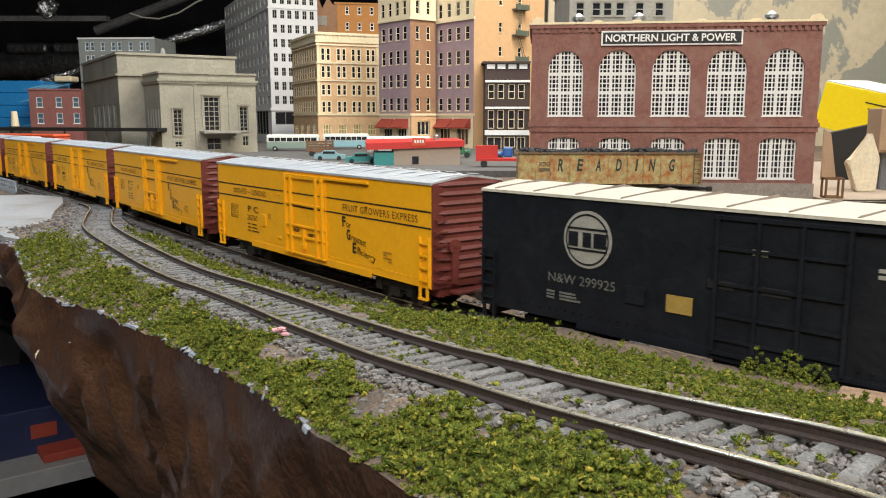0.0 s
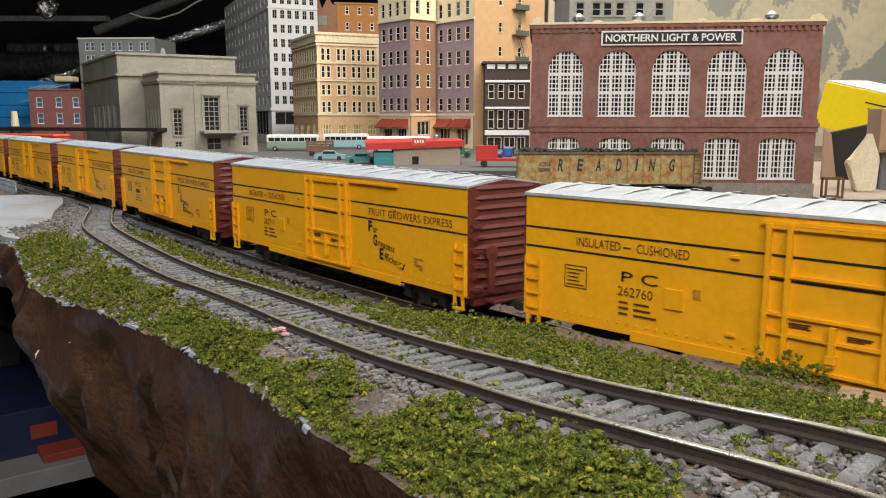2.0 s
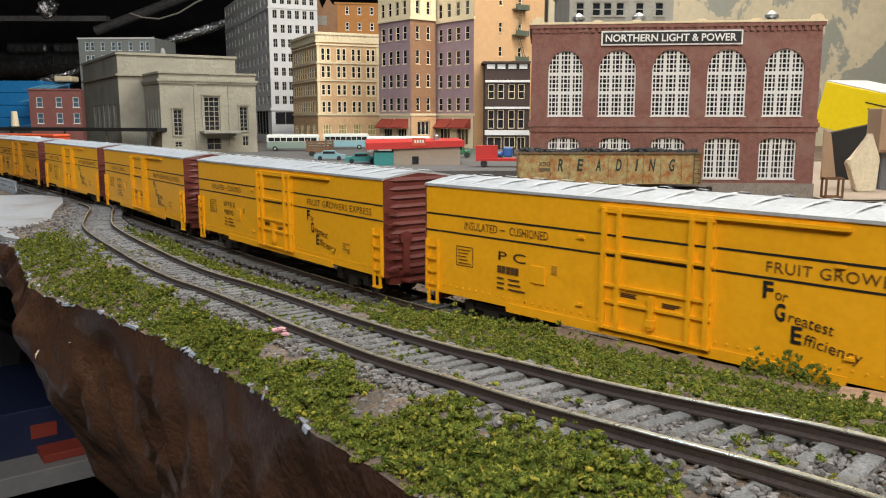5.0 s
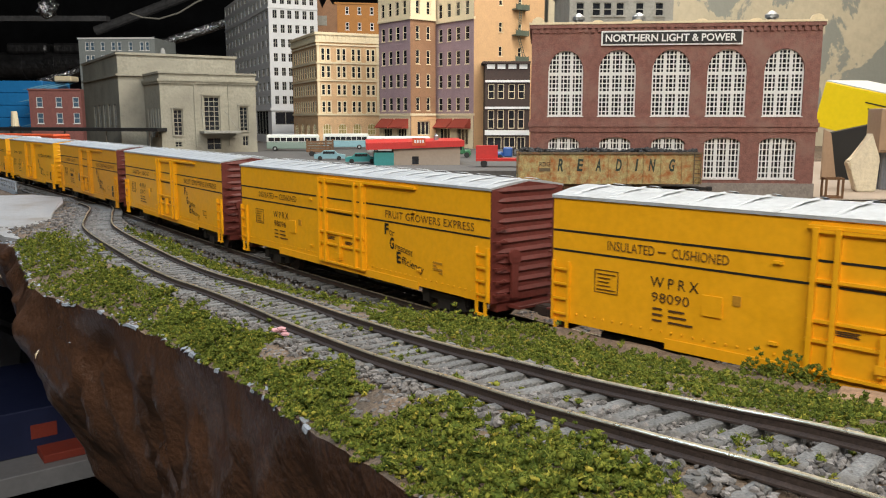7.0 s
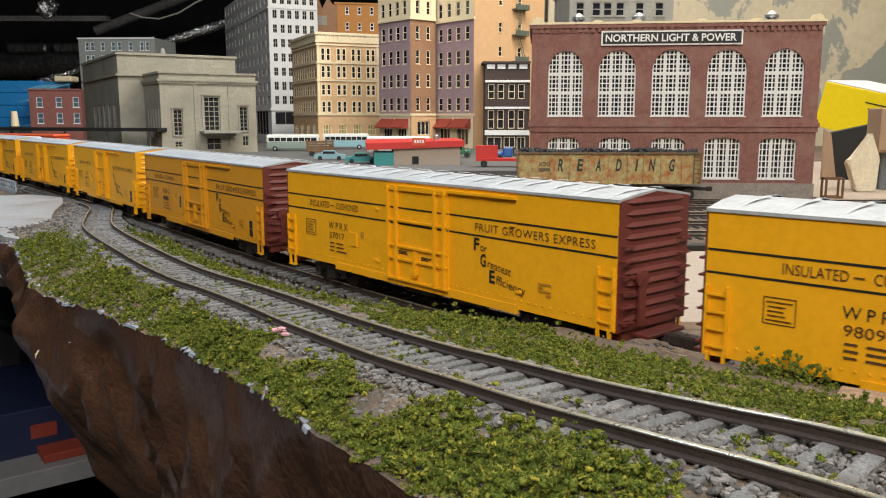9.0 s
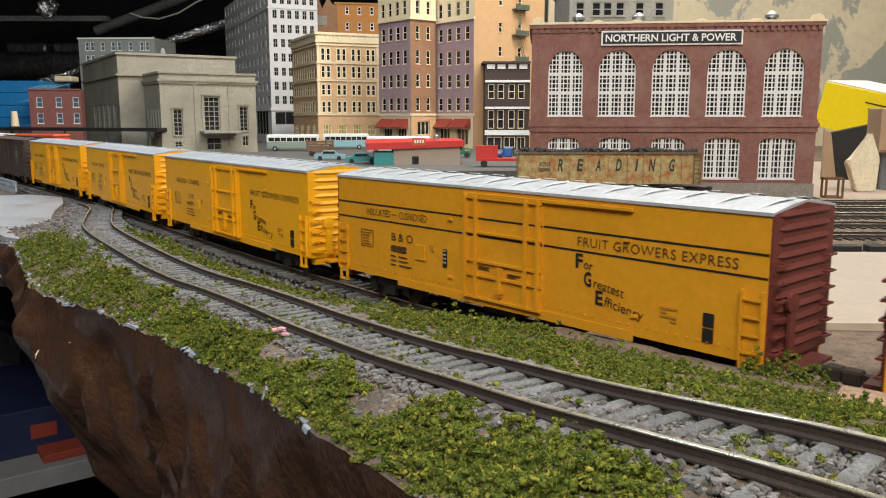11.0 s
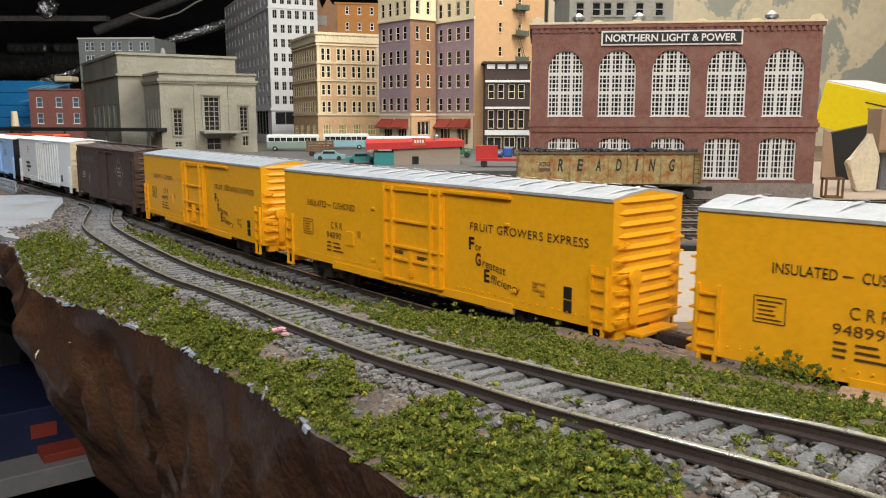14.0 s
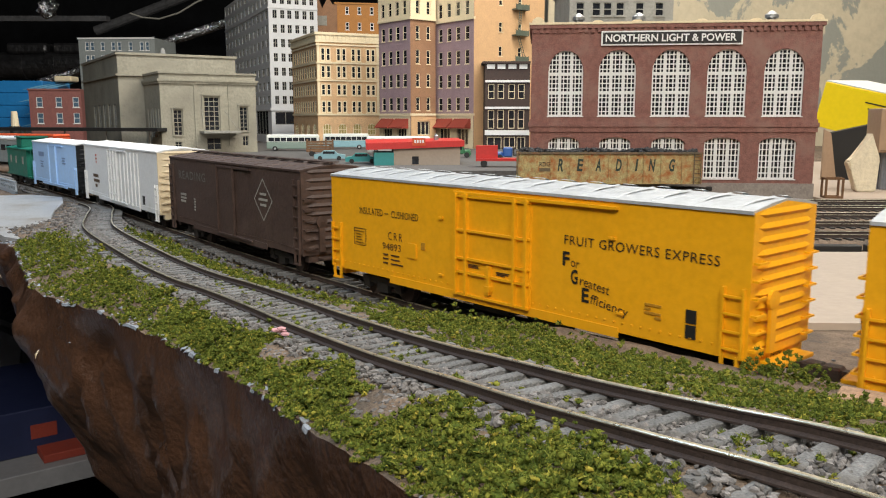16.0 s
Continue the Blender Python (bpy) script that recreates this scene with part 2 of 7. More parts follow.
def build_fascia():
    pts = EDGE
    t = np.gradient(pts, axis=0)
    t /= np.linalg.norm(t, axis=1)[:, None]
    out = np.stack([t[:, 1], -t[:, 0]], 1)
    keep = [i for i in range(len(pts)) if pts[i, 0] > -1.6]
    rows = []
    steps = np.linspace(0, 1, 70)
    for i in keep:
        x, y = pts[i]
        zt = ground_z(x + 0.0005, y)
        near = smooth01((0.62 - y) / 0.45)
        tall = 0.03 + 0.16 * near ** 1.6
        row = []
        for v in steps:
            z = zt - tall * v
            bulge = 0.006 * math.sin(min(v * 6, 1.57)) - (0.02 + 0.10 * near) * v ** 1.5 * 0.5
            nz = noise.fractal(Vector((x * 20, y * 20, z * 20)), 1.0, 2.0, 4) * 0.008 * min(1, v * 8)
            fold = -abs(noise.noise(Vector((x * 34 + 5, y * 34, z * 30)))) * 0.007 * min(1, v * 8)
            crease = -max(0.0, 0.16 - abs(noise.noise(Vector((x * 26 + 3, y * 26 + z * 12, z * 9))))) * 0.022 * min(1, v * 8)
            o = bulge + nz + fold + crease
            row.append((x + out[i, 0] * o, y + out[i, 1] * o, z))
        rows.append(row)
    rng = random.Random(8)
    chips = []
    for _ in range(60):
        r = rng.choice(rows[len(rows) // 3:])
        chips.append(r[rng.randint(5, 54)])
    FLECKS.extend(chips)
    ob = grid_mesh("fascia", np.array(rows), M_FASCIA, "glossy dark brown painted plaster edge of the layout", "layout edge")
    return ob


build_fascia()


# ---- rails and ties ----
def sweep(bm, pts, profile, close=True):
    """A profile (across, up) along pts (x, y, z)."""
    p = np.array(pts)
    t = np.gradient(p[:, :2], axis=0)
    t /= np.linalg.norm(t, axis=1)[:, None]
    rings = []
    for (x, y, z), (tx, ty) in zip(p, t):
        rings.append([bm.verts.new((x - ty * a, y + tx * a, z + u)) for a, u in profile])
    n = len(profile)
    for r, q in zip(rings, rings[1:]):
        for i in range(n if close else n - 1):
            j = (i + 1) % n
            bm.faces.new((r[i], r[j], q[j], q[i]))
    return rings


WEB = [(-0.0009, -0.0021), (0.0009, -0.0021), (0.0009, -0.0018), (0.00025, -0.0015), (0.00025, -0.0007), (0.00042, -0.0005), (0.00042, -0.00025), (-0.00042, -0.00025), (-0.00042, -0.0005), (-0.00025, -0.0007), (-0.00025, -0.0015), (-0.0009, -0.0018)]
HEAD = [(-0.00044, -0.00025), (0.00044, -0.00025), (0.00044, -0.0001), (0.00033, 0.0), (-0.00033, 0.0), (-0.00044, -0.0001)]


def tie_mesh():
    bm = bmesh.new()
    box(bm, -0.00115, 0.00115, -0.0148, 0.0148, -0.0018, 0, bevel=0.0002)
    me = bpy.data.meshes.new("tie")
    bm.to_mesh(me)
    bm.free()
    me.materials.append(M_TIE)
    return me


TIE = tie_mesh()


def track(name, pts, label, ties=True, spacing=0.0057, tie_range=None):
    e = thing(name, Matrix.Identity(4), label, "railway track", kind="structure")
    p = np.array(pts)
    t = np.gradient(p[:, :2], axis=0)
    t /= np.linalg.norm(t, axis=1)[:, None]
    for side in (-1, 1):
        q = p.copy()
        q[:, 0] -= t[:, 1] * side * 0.00825
        q[:, 1] += t[:, 0] * side * 0.00825
        bm = bmesh.new()
        sweep(bm, q, WEB)
        rail = part("rail", bm, M_RAIL, e)
        bm = bmesh.new()
        sweep(bm, q, HEAD)
        part("rail_head", bm, M_RAILTOP, rail, "worn bright rail top")
    if ties:
        d = np.concatenate([[0], np.cumsum(np.linalg.norm(np.diff(p[:, :2], axis=0), axis=1))])
        rng = random.Random(len(pts))
        lo, hi = tie_range or (0, d[-1])
        for s in np.arange(lo, min(hi, d[-1]), spacing):
            x, y, z = (np.interp(s, d, p[:, k]) for k in range(3))
            tx, ty = np.interp(s, d, t[:, 0]), np.interp(s, d, t[:, 1])
            ob = link("tie", TIE, None, e)
            ob.matrix_basis = pose(x, y, z - 0.0021, rng.uniform(-2, 2), rng.uniform(-1, 1), math.degrees(math.atan2(ty, tx)) + rng.uniform(-2, 2))
    return e


def build_tracks():
    track("siding_track", SIDE[(SIDE[:, 1] < 0.70) & (SIDE[:, 1] > -0.1)], "rusty overgrown siding with weathered grey ties")
    main = [(x, y, 0.0) for s, x, y, a in LINE if -1.5 < s < 0.75][::2]
    track("main_track", main, "main line track under the freight train", spacing=0.0072, tie_range=(0.55, 2.2))


build_tracks()


# ---- freight cars ----
M_FAINT = mat("faint_print", (0.42, 0.20, 0.015), 0.5, var=0.15, scale=400, bump=0)
M_DIMINK_BROWN = mat("grimy_brown_seam", (0.16, 0.12, 0.09), 0.7, var=0.3, scale=300, bump=0.05)
M_DIMINK = mat("worn_lettering", (0.13, 0.13, 0.12), 0.6, var=0.3, scale=400, bump=0)
HALF = 0.01725
EAVE, SILL = 0.0496, 0.0105


def truck(parent, x):
    bm = bmesh.new()
    for sy in (-1, 1):
        yy = sy * 0.0125
        box(bm, x - 0.0135, x + 0.0135, yy - 0.0008, yy + 0.0008, 0.006, 0.0085)
        for dx in (-0.0105, 0.0105):
            box(bm, x + dx - 0.002, x + dx + 0.002, yy - 0.0012, yy + 0.0012, 0.004, 0.0085)
        box(bm, x - 0.0035, x + 0.0035, yy - 0.001, yy + 0.001, 0.0028, 0.0065)
    box(bm, x - 0.002, x + 0.002, -0.0125, 0.0125, 0.005, 0.0085)
    t = part("truck", bm, M_BLACK, parent)
    for dx in (-0.0105, 0.0105):
        bm = bmesh.new()
        tube(bm, (x + dx, -0.012, 0.0053), (x + dx, 0.012, 0.0053), 0.0008)
        for sy in (-1, 1):
            tube(bm, (x + dx, sy * 0.0075, 0.0053), (x + dx, sy * 0.0095, 0.0053), 0.0053, 20)
            tube(bm, (x + dx, sy * 0.0066, 0.0053), (x + dx, sy * 0.0076, 0.0053), 0.0060, 20)
        part("wheelset", bm, M_RAIL, t)


def ladder(parent, x0, x1, y, z0, z1, rungs, material, side):
    """A ladder on a side (side = -1 or 1: which way it stands off)."""
    bm = bmesh.new()
    d = side * 0.0012
    for x in (x0, x1):
        box(bm, x - 0.00035, x + 0.00035, min(y, y + d), max(y, y + d), z0, z1)
    for k in range(rungs):
        z = z0 + (z1 - z0) * (k + 0.5) / rungs
        box(bm, x0, x1, min(y + d * 0.6, y + d), max(y + d * 0.6, y + d), z - 0.0003, z + 0.0003)
    return part("ladder", bm, material, parent)


def step(parent, x, y, z, material):
    bm = bmesh.new()
    for dx in (-0.0022, 0.0022):
        box(bm, x + dx - 0.0004, x + dx + 0.0004, y - 0.0005, y + 0.0005, z - 0.004, z + 0.001)
    box(bm, x - 0.0026, x + 0.0026, y - 0.0008, y + 0.0008, z - 0.0045, z - 0.0038)
    part("step", bm, material, parent)


def gable(bm, half_l, half_w, z0, z1, peak, over):
    """A low roof with overhanging eaves."""
    y, o = half_w + over, half_l + over
    prof = [(-y, z0 - 0.0004), (-y, z0 + 0.0005), (-half_w * 0.5, z1 - (z1 - z0) * 0.28), (0, peak), (half_w * 0.5, z1 - (z1 - z0) * 0.28), (y, z0 + 0.0005), (y, z0 - 0.0004)]
    a = [bm.verts.new((-o, py, pz)) for py, pz in prof]
    b = [bm.verts.new((o, py, pz)) for py, pz in prof]
    bm.faces.new(a)
    bm.faces.new(list(reversed(b)))
    for i in range(len(prof)):
        j = (i + 1) % len(prof)
        bm.faces.new((a[j], a[i], b[i], b[j]))


def end_wall(parent, half_l, half_w, sign, material, ribs=11, top=EAVE, low=SILL):
    bm = bmesh.new()
    x = sign * half_l
    rise = 0.0022
    prof = [(-half_w, low), (half_w, low), (half_w, top), (0, top + rise), (-half_w, top)]
    x0, x1 = sorted((x, x + sign * 0.0006))
    f = [bm.verts.new((x0, y, z)) for y, z in prof]
    k = [bm.verts.new((x1, y, z)) for y, z in prof]
    bm.faces.new(f)
    bm.faces.new(list(reversed(k)))
    for i in range(5):
        j = (i + 1) % 5
        bm.faces.new((f[j], f[i], k[i], k[j]))
    e = part("end_wall", bm, material, parent)
    for i in range(ribs):
        z = low + 0.0035 + (top - low - 0.004) * i / (ribs - 1)
        bm = bmesh.new()
        n = 10
        rings = []
        for j in range(n + 1):
            u = j / n
            y = (u - 0.5) * 2 * (half_w - 0.0025)
            w = 0.0011 * min(1, min(u, 1 - u) * 12 + 0.1)
            xx = x + sign * 0.0006
            rings.append([bm.verts.new((xx, y, z + w)), bm.verts.new((xx + sign * w * 0.6, y, z - w * 0.2)), bm.verts.new((xx, y, z - w))])
        for r, q in zip(rings, rings[1:]):
            for a in range(2):
                bm.faces.new((r[a], r[a + 1], q[a + 1], q[a]))
        part("rib", bm, material, e)
    bm = bmesh.new()
    xx = x + sign * 0.0016
    tube(bm, (xx, -half_w * 0.45, 0.026), (xx + sign * 0.001, -half_w * 0.45, 0.026), 0.0028, 14)
    box(bm, min(xx, xx + sign * 0.001), max(xx, xx + sign * 0.001), -half_w * 0.45 - 0.0015, -half_w * 0.45 + 0.0015, 0.012, 0.026)
    part("brake_wheel", bm, material, e)
    for sy in (-1, 1):
        for i in range(6):
            z = low + 0.003 + i * 0.0046
            bm = bmesh.new()
            a, b = sorted((sy * (half_w - 0.0006), sy * (half_w - 0.0058)))
            box(bm, min(x, x + sign * 0.0024), max(x, x + sign * 0.0024), a, a + 0.0005, z - 0.0003, z + 0.0003)
            box(bm, min(x, x + sign * 0.0024), max(x, x + sign * 0.0024), b - 0.0005, b, z - 0.0003, z + 0.0003)
            box(bm, min(x + sign * 0.0019, x + sign * 0.0024), max(x + sign * 0.0019, x + sign * 0.0024), a + 0.0005, b - 0.0005, z - 0.0003, z + 0.0003)
            part("grab_iron", bm, material, e)
    bm = bmesh.new()
    x0, x1 = sorted((x + sign * 0.0004, x + sign * 0.0062))
    box(bm, x0, x1, -0.0095, 0.0095, low - 0.0022, low - 0.0010, bevel=0.0002)
    box(bm, min(x, x - sign * 0.004), max(x, x - sign * 0.004), -half_w * 0.8, half_w * 0.8, low - 0.0034, low + 0.0002)
    part("end_sill", bm, material, e)
    return e


def underside(parent, half_l, half_w):
    bm = bmesh.new()
    box(bm, -half_l, half_l, -0.003, 0.003, 0.0065, SILL)
    box(bm, -half_l * 0.55, half_l * 0.55, -half_w * 0.75, half_w * 0.75, 0.0085, SILL)
    box(bm, -0.012, 0.006, -half_w * 0.75, -0.004, 0.0055, 0.009)
    tube(bm, (0.012, -0.008, 0.007), (0.03, -0.008, 0.007), 0.0025, 10)
    part("underframe", bm, M_BLACK, parent)
    for sx in (-1, 1):
        bm = bmesh.new()
        box(bm, min(sx * (half_l - 0.004), sx * (half_l + 0.0095)), max(sx * (half_l - 0.004), sx * (half_l + 0.0095)), -0.0013, 0.0013, 0.0065, 0.009)
        box(bm, min(sx * (half_l + 0.008), sx * (half_l + 0.0132)), max(sx * (half_l + 0.008), sx * (half_l + 0.0132)), -0.0026, 0.0022, 0.006, 0.0098, bevel=0.0006)
        part("coupler", bm, M_RAIL, parent)


def car_body(parent, half_l, material, label="", low=SILL, top=EAVE):
    bm = bmesh.new()
    box(bm, -half_l, half_l, -HALF, HALF, low, top)
    body = part("body", bm, material, parent, label)
    for side in (-1, 1):
        bm = bmesh.new()
        y0, y1 = sorted((side * HALF, side * (HALF + 0.0004)))
        box(bm, -half_l * 0.58, half_l * 0.58, y0, y1, low - 0.0016, low + 0.0014)
        part("side_sill", bm, material, parent)
        bm = bmesh.new()
        n = 58
        for i in range(n):
            x = -half_l + 0.003 + (2 * half_l - 0.006) * i / (n - 1)
            box(bm, x - 0.0002, x + 0.0002, y0 - 0.00012 if side < 0 else y0, y1 if side < 0 else y1 + 0.00012, low + 0.0030, low + 0.0034)
        part("rivet_strip", bm, material, parent)
    return body


def insulated_car(owner, number, body_mat, end_mat, stripes, label, solid_end=False, plate=False, length=0.19, tag=False):
    hl = length / 2
    car = thing("refrigerator_boxcar", Matrix.Identity(4), label, "freight car", "cars of the moving freight train")
    car_body(car, hl, body_mat)
    bm = bmesh.new()
    gable(bm, hl, HALF, EAVE, EAVE + 0.0028, EAVE + 0.0028, 0.0005)
    roof = part("roof", bm, M_SILVER, car, "bright galvanised ribbed roof")
    for i in range(15):
        x = -hl + 0.006 + (2 * hl - 0.012) * i / 14
        for sy in (-1, 1):
            bm = bmesh.new()
            a = [Vector((x, sy * (HALF - 0.0014), EAVE + 0.0007)), Vector((x + 0.002, sy * HALF * 0.5, EAVE + 0.0025)), Vector((x + 0.0035, sy * 0.0015, EAVE + 0.0032))]
            for p, q in zip(a, a[1:]):
                d = Vector((0.0009, 0, 0))
                up = Vector((0, 0, 0.0002))
                v = [bm.verts.new(c) for c in (p - d, p + up, p + d, q - d, q + up, q + d)]
                for f in ((0, 1, 4, 3), (1, 2, 5, 4), (0, 1, 2), (3, 4, 5)):
                    bm.faces.new([v[k] for k in f])
            part("roof_rib", bm, M_SILVER, roof)
    for s in (-1, 1):
        end_wall(car, hl, HALF, s, end_mat)
    underside(car, hl, HALF)
    for x in (-hl * 0.69, hl * 0.69):
        truck(car, x)
    for side in (-1, 1):
        y = side * HALF
        fl = 1 if side < 0 else -1
        o = lambda d: y + side * d
        # door with its bars and tracks
        dx0, dx1 = sorted((fl * -0.0165, fl * 0.0198))
        bm = bmesh.new()
        box(bm, dx0, dx1, min(o(0), o(0.0007)), max(o(0), o(0.0007)), SILL + 0.001, EAVE - 0.0025)
        door = part("door", bm, body_mat, car)
        for x in (dx0 + 0.0012, dx0 + 0.0065, dx1 - 0.0065, dx1 - 0.0012):
            bm = bmesh.new()
            box(bm, x - 0.0006, x + 0.0006, min(o(0.0007), o(0.0022)), max(o(0.0007), o(0.0022)), SILL + 0.0008, EAVE - 0.0022)
            part("door_post", bm, body_mat, door)
        for z in (0.0115, 0.0195, 0.0245, 0.0345, 0.0465):
            bm = bmesh.new()
            box(bm, dx0, dx1, min(o(0.0007), o(0.0017)), max(o(0.0007), o(0.0017)), z - 0.0004, z + 0.0004)
            part("door_bar", bm, body_mat, door)
        bm = bmesh.new()
        xm = (dx0 + dx1) / 2
        box(bm, xm - 0.0007, xm + 0.0007, min(o(0.0007), o(0.0024)), max(o(0.0007), o(0.0024)), 0.0135, 0.0235)
        box(bm, xm - 0.0012, xm + 0.0012, min(o(0.0007), o(0.0028)), max(o(0.0007), o(0.0028)), 0.0145, 0.0165)
        part("door_handle", bm, body_mat, door)
        bm = bmesh.new()
        box(bm, dx0 - 0.001, dx1 + 0.034 if fl > 0 else dx1 + 0.001, min(o(0), o(0.0014)), max(o(0), o(0.0014)), EAVE - 0.0026, EAVE - 0.0017)
        part("door_track", bm, body_mat, car)
        bars(door, xm - 0.0085 * fl - 0.003, o(0.0009) if side < 0 else o(0.0009) - 0.0002, 0.0225, [(0, 0.006), (0, 0.0055), (0, 0.006)], 0.0003, M_STENCIL)
        bars(door, xm + 0.006 * fl - 0.003, o(0.0009) if side < 0 else o(0.0009) - 0.0002, 0.0215, [(0, 0.006), (0, 0.0055), (0, 0.004)], 0.0003, M_STENCIL)
        # corner ladders and steps
        for sx in (-1, 1):
            a, b = sorted((sx * (hl - 0.0008), sx * (hl - 0.0065)))
            ladder(car, a, b, y, SILL + 0.0005, 0.0298, 4, body_mat, side)
            step(car, sx * (hl - 0.0040), o(0.0006), SILL, body_mat)
        # hatch, brackets
        bm = bmesh.new()
        box(bm, fl * -0.0415 - 0.0028, fl * -0.0415 + 0.0028, min(o(0), o(0.0006)), max(o(0), o(0.0006)), 0.0205, 0.0262)
        part("hatch", bm, body_mat, car)
        for x, z in ((0.052, 0.0385), (0.0555, 0.0165), (-0.0245, 0.0375), (-0.0245, 0.0165)):
            bm = bmesh.new()
            box(bm, fl * x - 0.0012, fl * x + 0.0012, min(o(0), o(0.0008)), max(o(0), o(0.0008)), z - 0.0004, z + 0.0004)
            part("bracket", bm, body_mat, car)
        f = fl
        yt = o(0.00025)
        if stripes:
            for z in (0.0393, 0.0332):
                for xa, xb in ((-hl + 0.0002, dx0), (dx1, hl - 0.0002)):
                    bm = bmesh.new()
                    box(bm, xa, xb, min(o(0), o(0.00015)), max(o(0), o(0.00015)), z - 0.0003, z + 0.0003)
                    part("stripe", bm, M_INK, car, "thin black stripe")
                bm = bmesh.new()
                box(bm, dx0, dx1, min(o(0.0007), o(0.00085)), max(o(0.0007), o(0.00085)), z - 0.0003, z + 0.0003)
                part("stripe", bm, M_INK, door)
        letters("FRUIT GROWERS EXPRESS", f * 0.0338, yt, 0.0348, 0.0028, M_STENCIL if not solid_end else M_INK, car, width=0.0530, spacing=1.1, facing=f)
        letters("INSULATED", f * -0.0750, yt, 0.0350, 0.0027, M_STENCIL if not solid_end else M_INK, car, width=0.0155, facing=f)
        letters("CUSHIONED", f * -0.0540, yt, 0.0350, 0.0027, M_STENCIL if not solid_end else M_INK, car, width=0.0165, facing=f)
        bars(car, f * -0.0572 - 0.0012, yt - 0.0001, 0.0361, [(0, 0.0024)], 0.0003, M_STENCIL, "dash")
        for word, x, z in (("F", 0.0332, 0.0281), ("G", 0.0366, 0.0228), ("E", 0.0411, 0.0177)):
            letters(word, f * x, yt, z, 0.0042, M_INK, car, width=0.0028, bold=0.03, facing=f)
        for word, x, z, w in (("or", 0.0364, 0.0281, 0.0032), ("reatest", 0.0402, 0.0228, 0.0112), ("fficiency", 0.0443, 0.0177, 0.0140)):
            letters(word, f * x, yt, z, 0.0028, M_INK, car, width=w, slant=0.3 * f, bold=0.0, facing=f)
        shift, span = {"PC": (0.0, 0.0120), "WPRX": (-0.0016, 0.0148), "B&O": (0.0, 0.0130), "CRR": (0.0026, 0.0090)}[owner]
        letters(owner, f * (-0.0588 + shift), yt, 0.0262, 0.0030, M_INK if stripes else M_STENCIL, car, width=span, spacing=1.5, facing=f)
        if number:
            letters(number, f * -0.0598, yt, 0.0220, 0.0027, M_STENCIL, car, width=0.0115 if len(number) > 5 else 0.0116, facing=f)
        else:
            bars(car, -0.0592 if f > 0 else 0.0592 - 0.0115, yt - 0.0001, 0.0219, [(0, 0.0016), (0.0019, 0.0016)], 0.0024, M_STENCIL, "worn_number", pitch=0)
            bars(car, -0.0552 if f > 0 else 0.0552 - 0.0075, yt - 0.0001, 0.0219, [(0, 0.0016), (0.0019, 0.0016), (0.0038, 0.0016)], 0.0024, M_STENCIL, "worn_number", pitch=0)
        bm = bmesh.new()
        box(bm, f * -0.0348 - 0.0011, f * -0.0348 + 0.0011, min(o(0), o(0.0003)), max(o(0), o(0.0003)), 0.0245, 0.0272)
        part("tack_board", bm, M_FAINT, car)
        r0 = -0.0594 if f > 0 else 0.0594 - 0.011
        bars(car, r0, yt - 0.0001, 0.0198, [(0, 0.003), (0, 0.0032), (0, 0.003)], 0.0005, M_STENCIL, pitch=3.4)
        bars(car, r0 + 0.005, yt - 0.0001, 0.0198, [(0, 0.005), (0, 0.0055), (0, 0.0075)], 0.0005, M_STENCIL, pitch=3.4)
        c0 = -0.0785 if f > 0 else 0.0785 - 0.006
        bars(car, c0, yt - 0.0001, 0.0275, [(0, 0.0065), (0.0004, 0.0045), (0.0004, 0.004), (0.0004, 0.0045), (0, 0.0065)], 0.00018, M_STENCIL, pitch=6.5)
        bm = bmesh.new()
        ya, yb = sorted((o(0), o(0.0002)))
        for xa, xb, za, zb in ((c0 - 0.0008, c0 - 0.0006, 0.0218, 0.0288), (c0 + 0.0072, c0 + 0.0074, 0.0218, 0.0288), (c0 - 0.0006, c0 + 0.0072, 0.0218, 0.0220), (c0 - 0.0006, c0 + 0.0072, 0.0286, 0.0288)):
            box(bm, xa, xb, ya, yb, za, zb)
        part("print_border", bm, M_STENCIL, car)
        c1 = 0.0640 if f > 0 else -0.0640 - 0.0055
        bars(car, c1, yt - 0.0001, 0.0205, [(0, 0.0055), (0, 0.002), (0, 0.0055), (0.0035, 0.002)], 0.0007, M_FAINT)
        if tag:
            bm = bmesh.new()
            box(bm, f * -0.0275 - 0.0011, f * -0.0275 + 0.0011, min(o(0), o(0.0003)), max(o(0), o(0.0003)), 0.0195, 0.0262)
            t = part("bar_label", bm, M_INK, car, "tall dark label with coloured bars")
            bars(t, f * -0.0275 - 0.0008, o(0.0004) - 0.0001, 0.0254, [(0, 0.0016), (0, 0.0016), (0, 0.0016), (0, 0.0016)], 0.0006, M_PALEINK, "label_bar", pitch=2.4)
        if plate:
            bm = bmesh.new()
            xa = f * 0.079
            for z0 in (0.0135, 0.0178):
                box(bm, xa - 0.0016, xa + 0.0016, min(o(0), o(0.0003)), max(o(0), o(0.0003)), z0, z0 + 0.0038)
            part("consolidated_stencil", bm, M_INK, car, "black inspection panels")
    return car


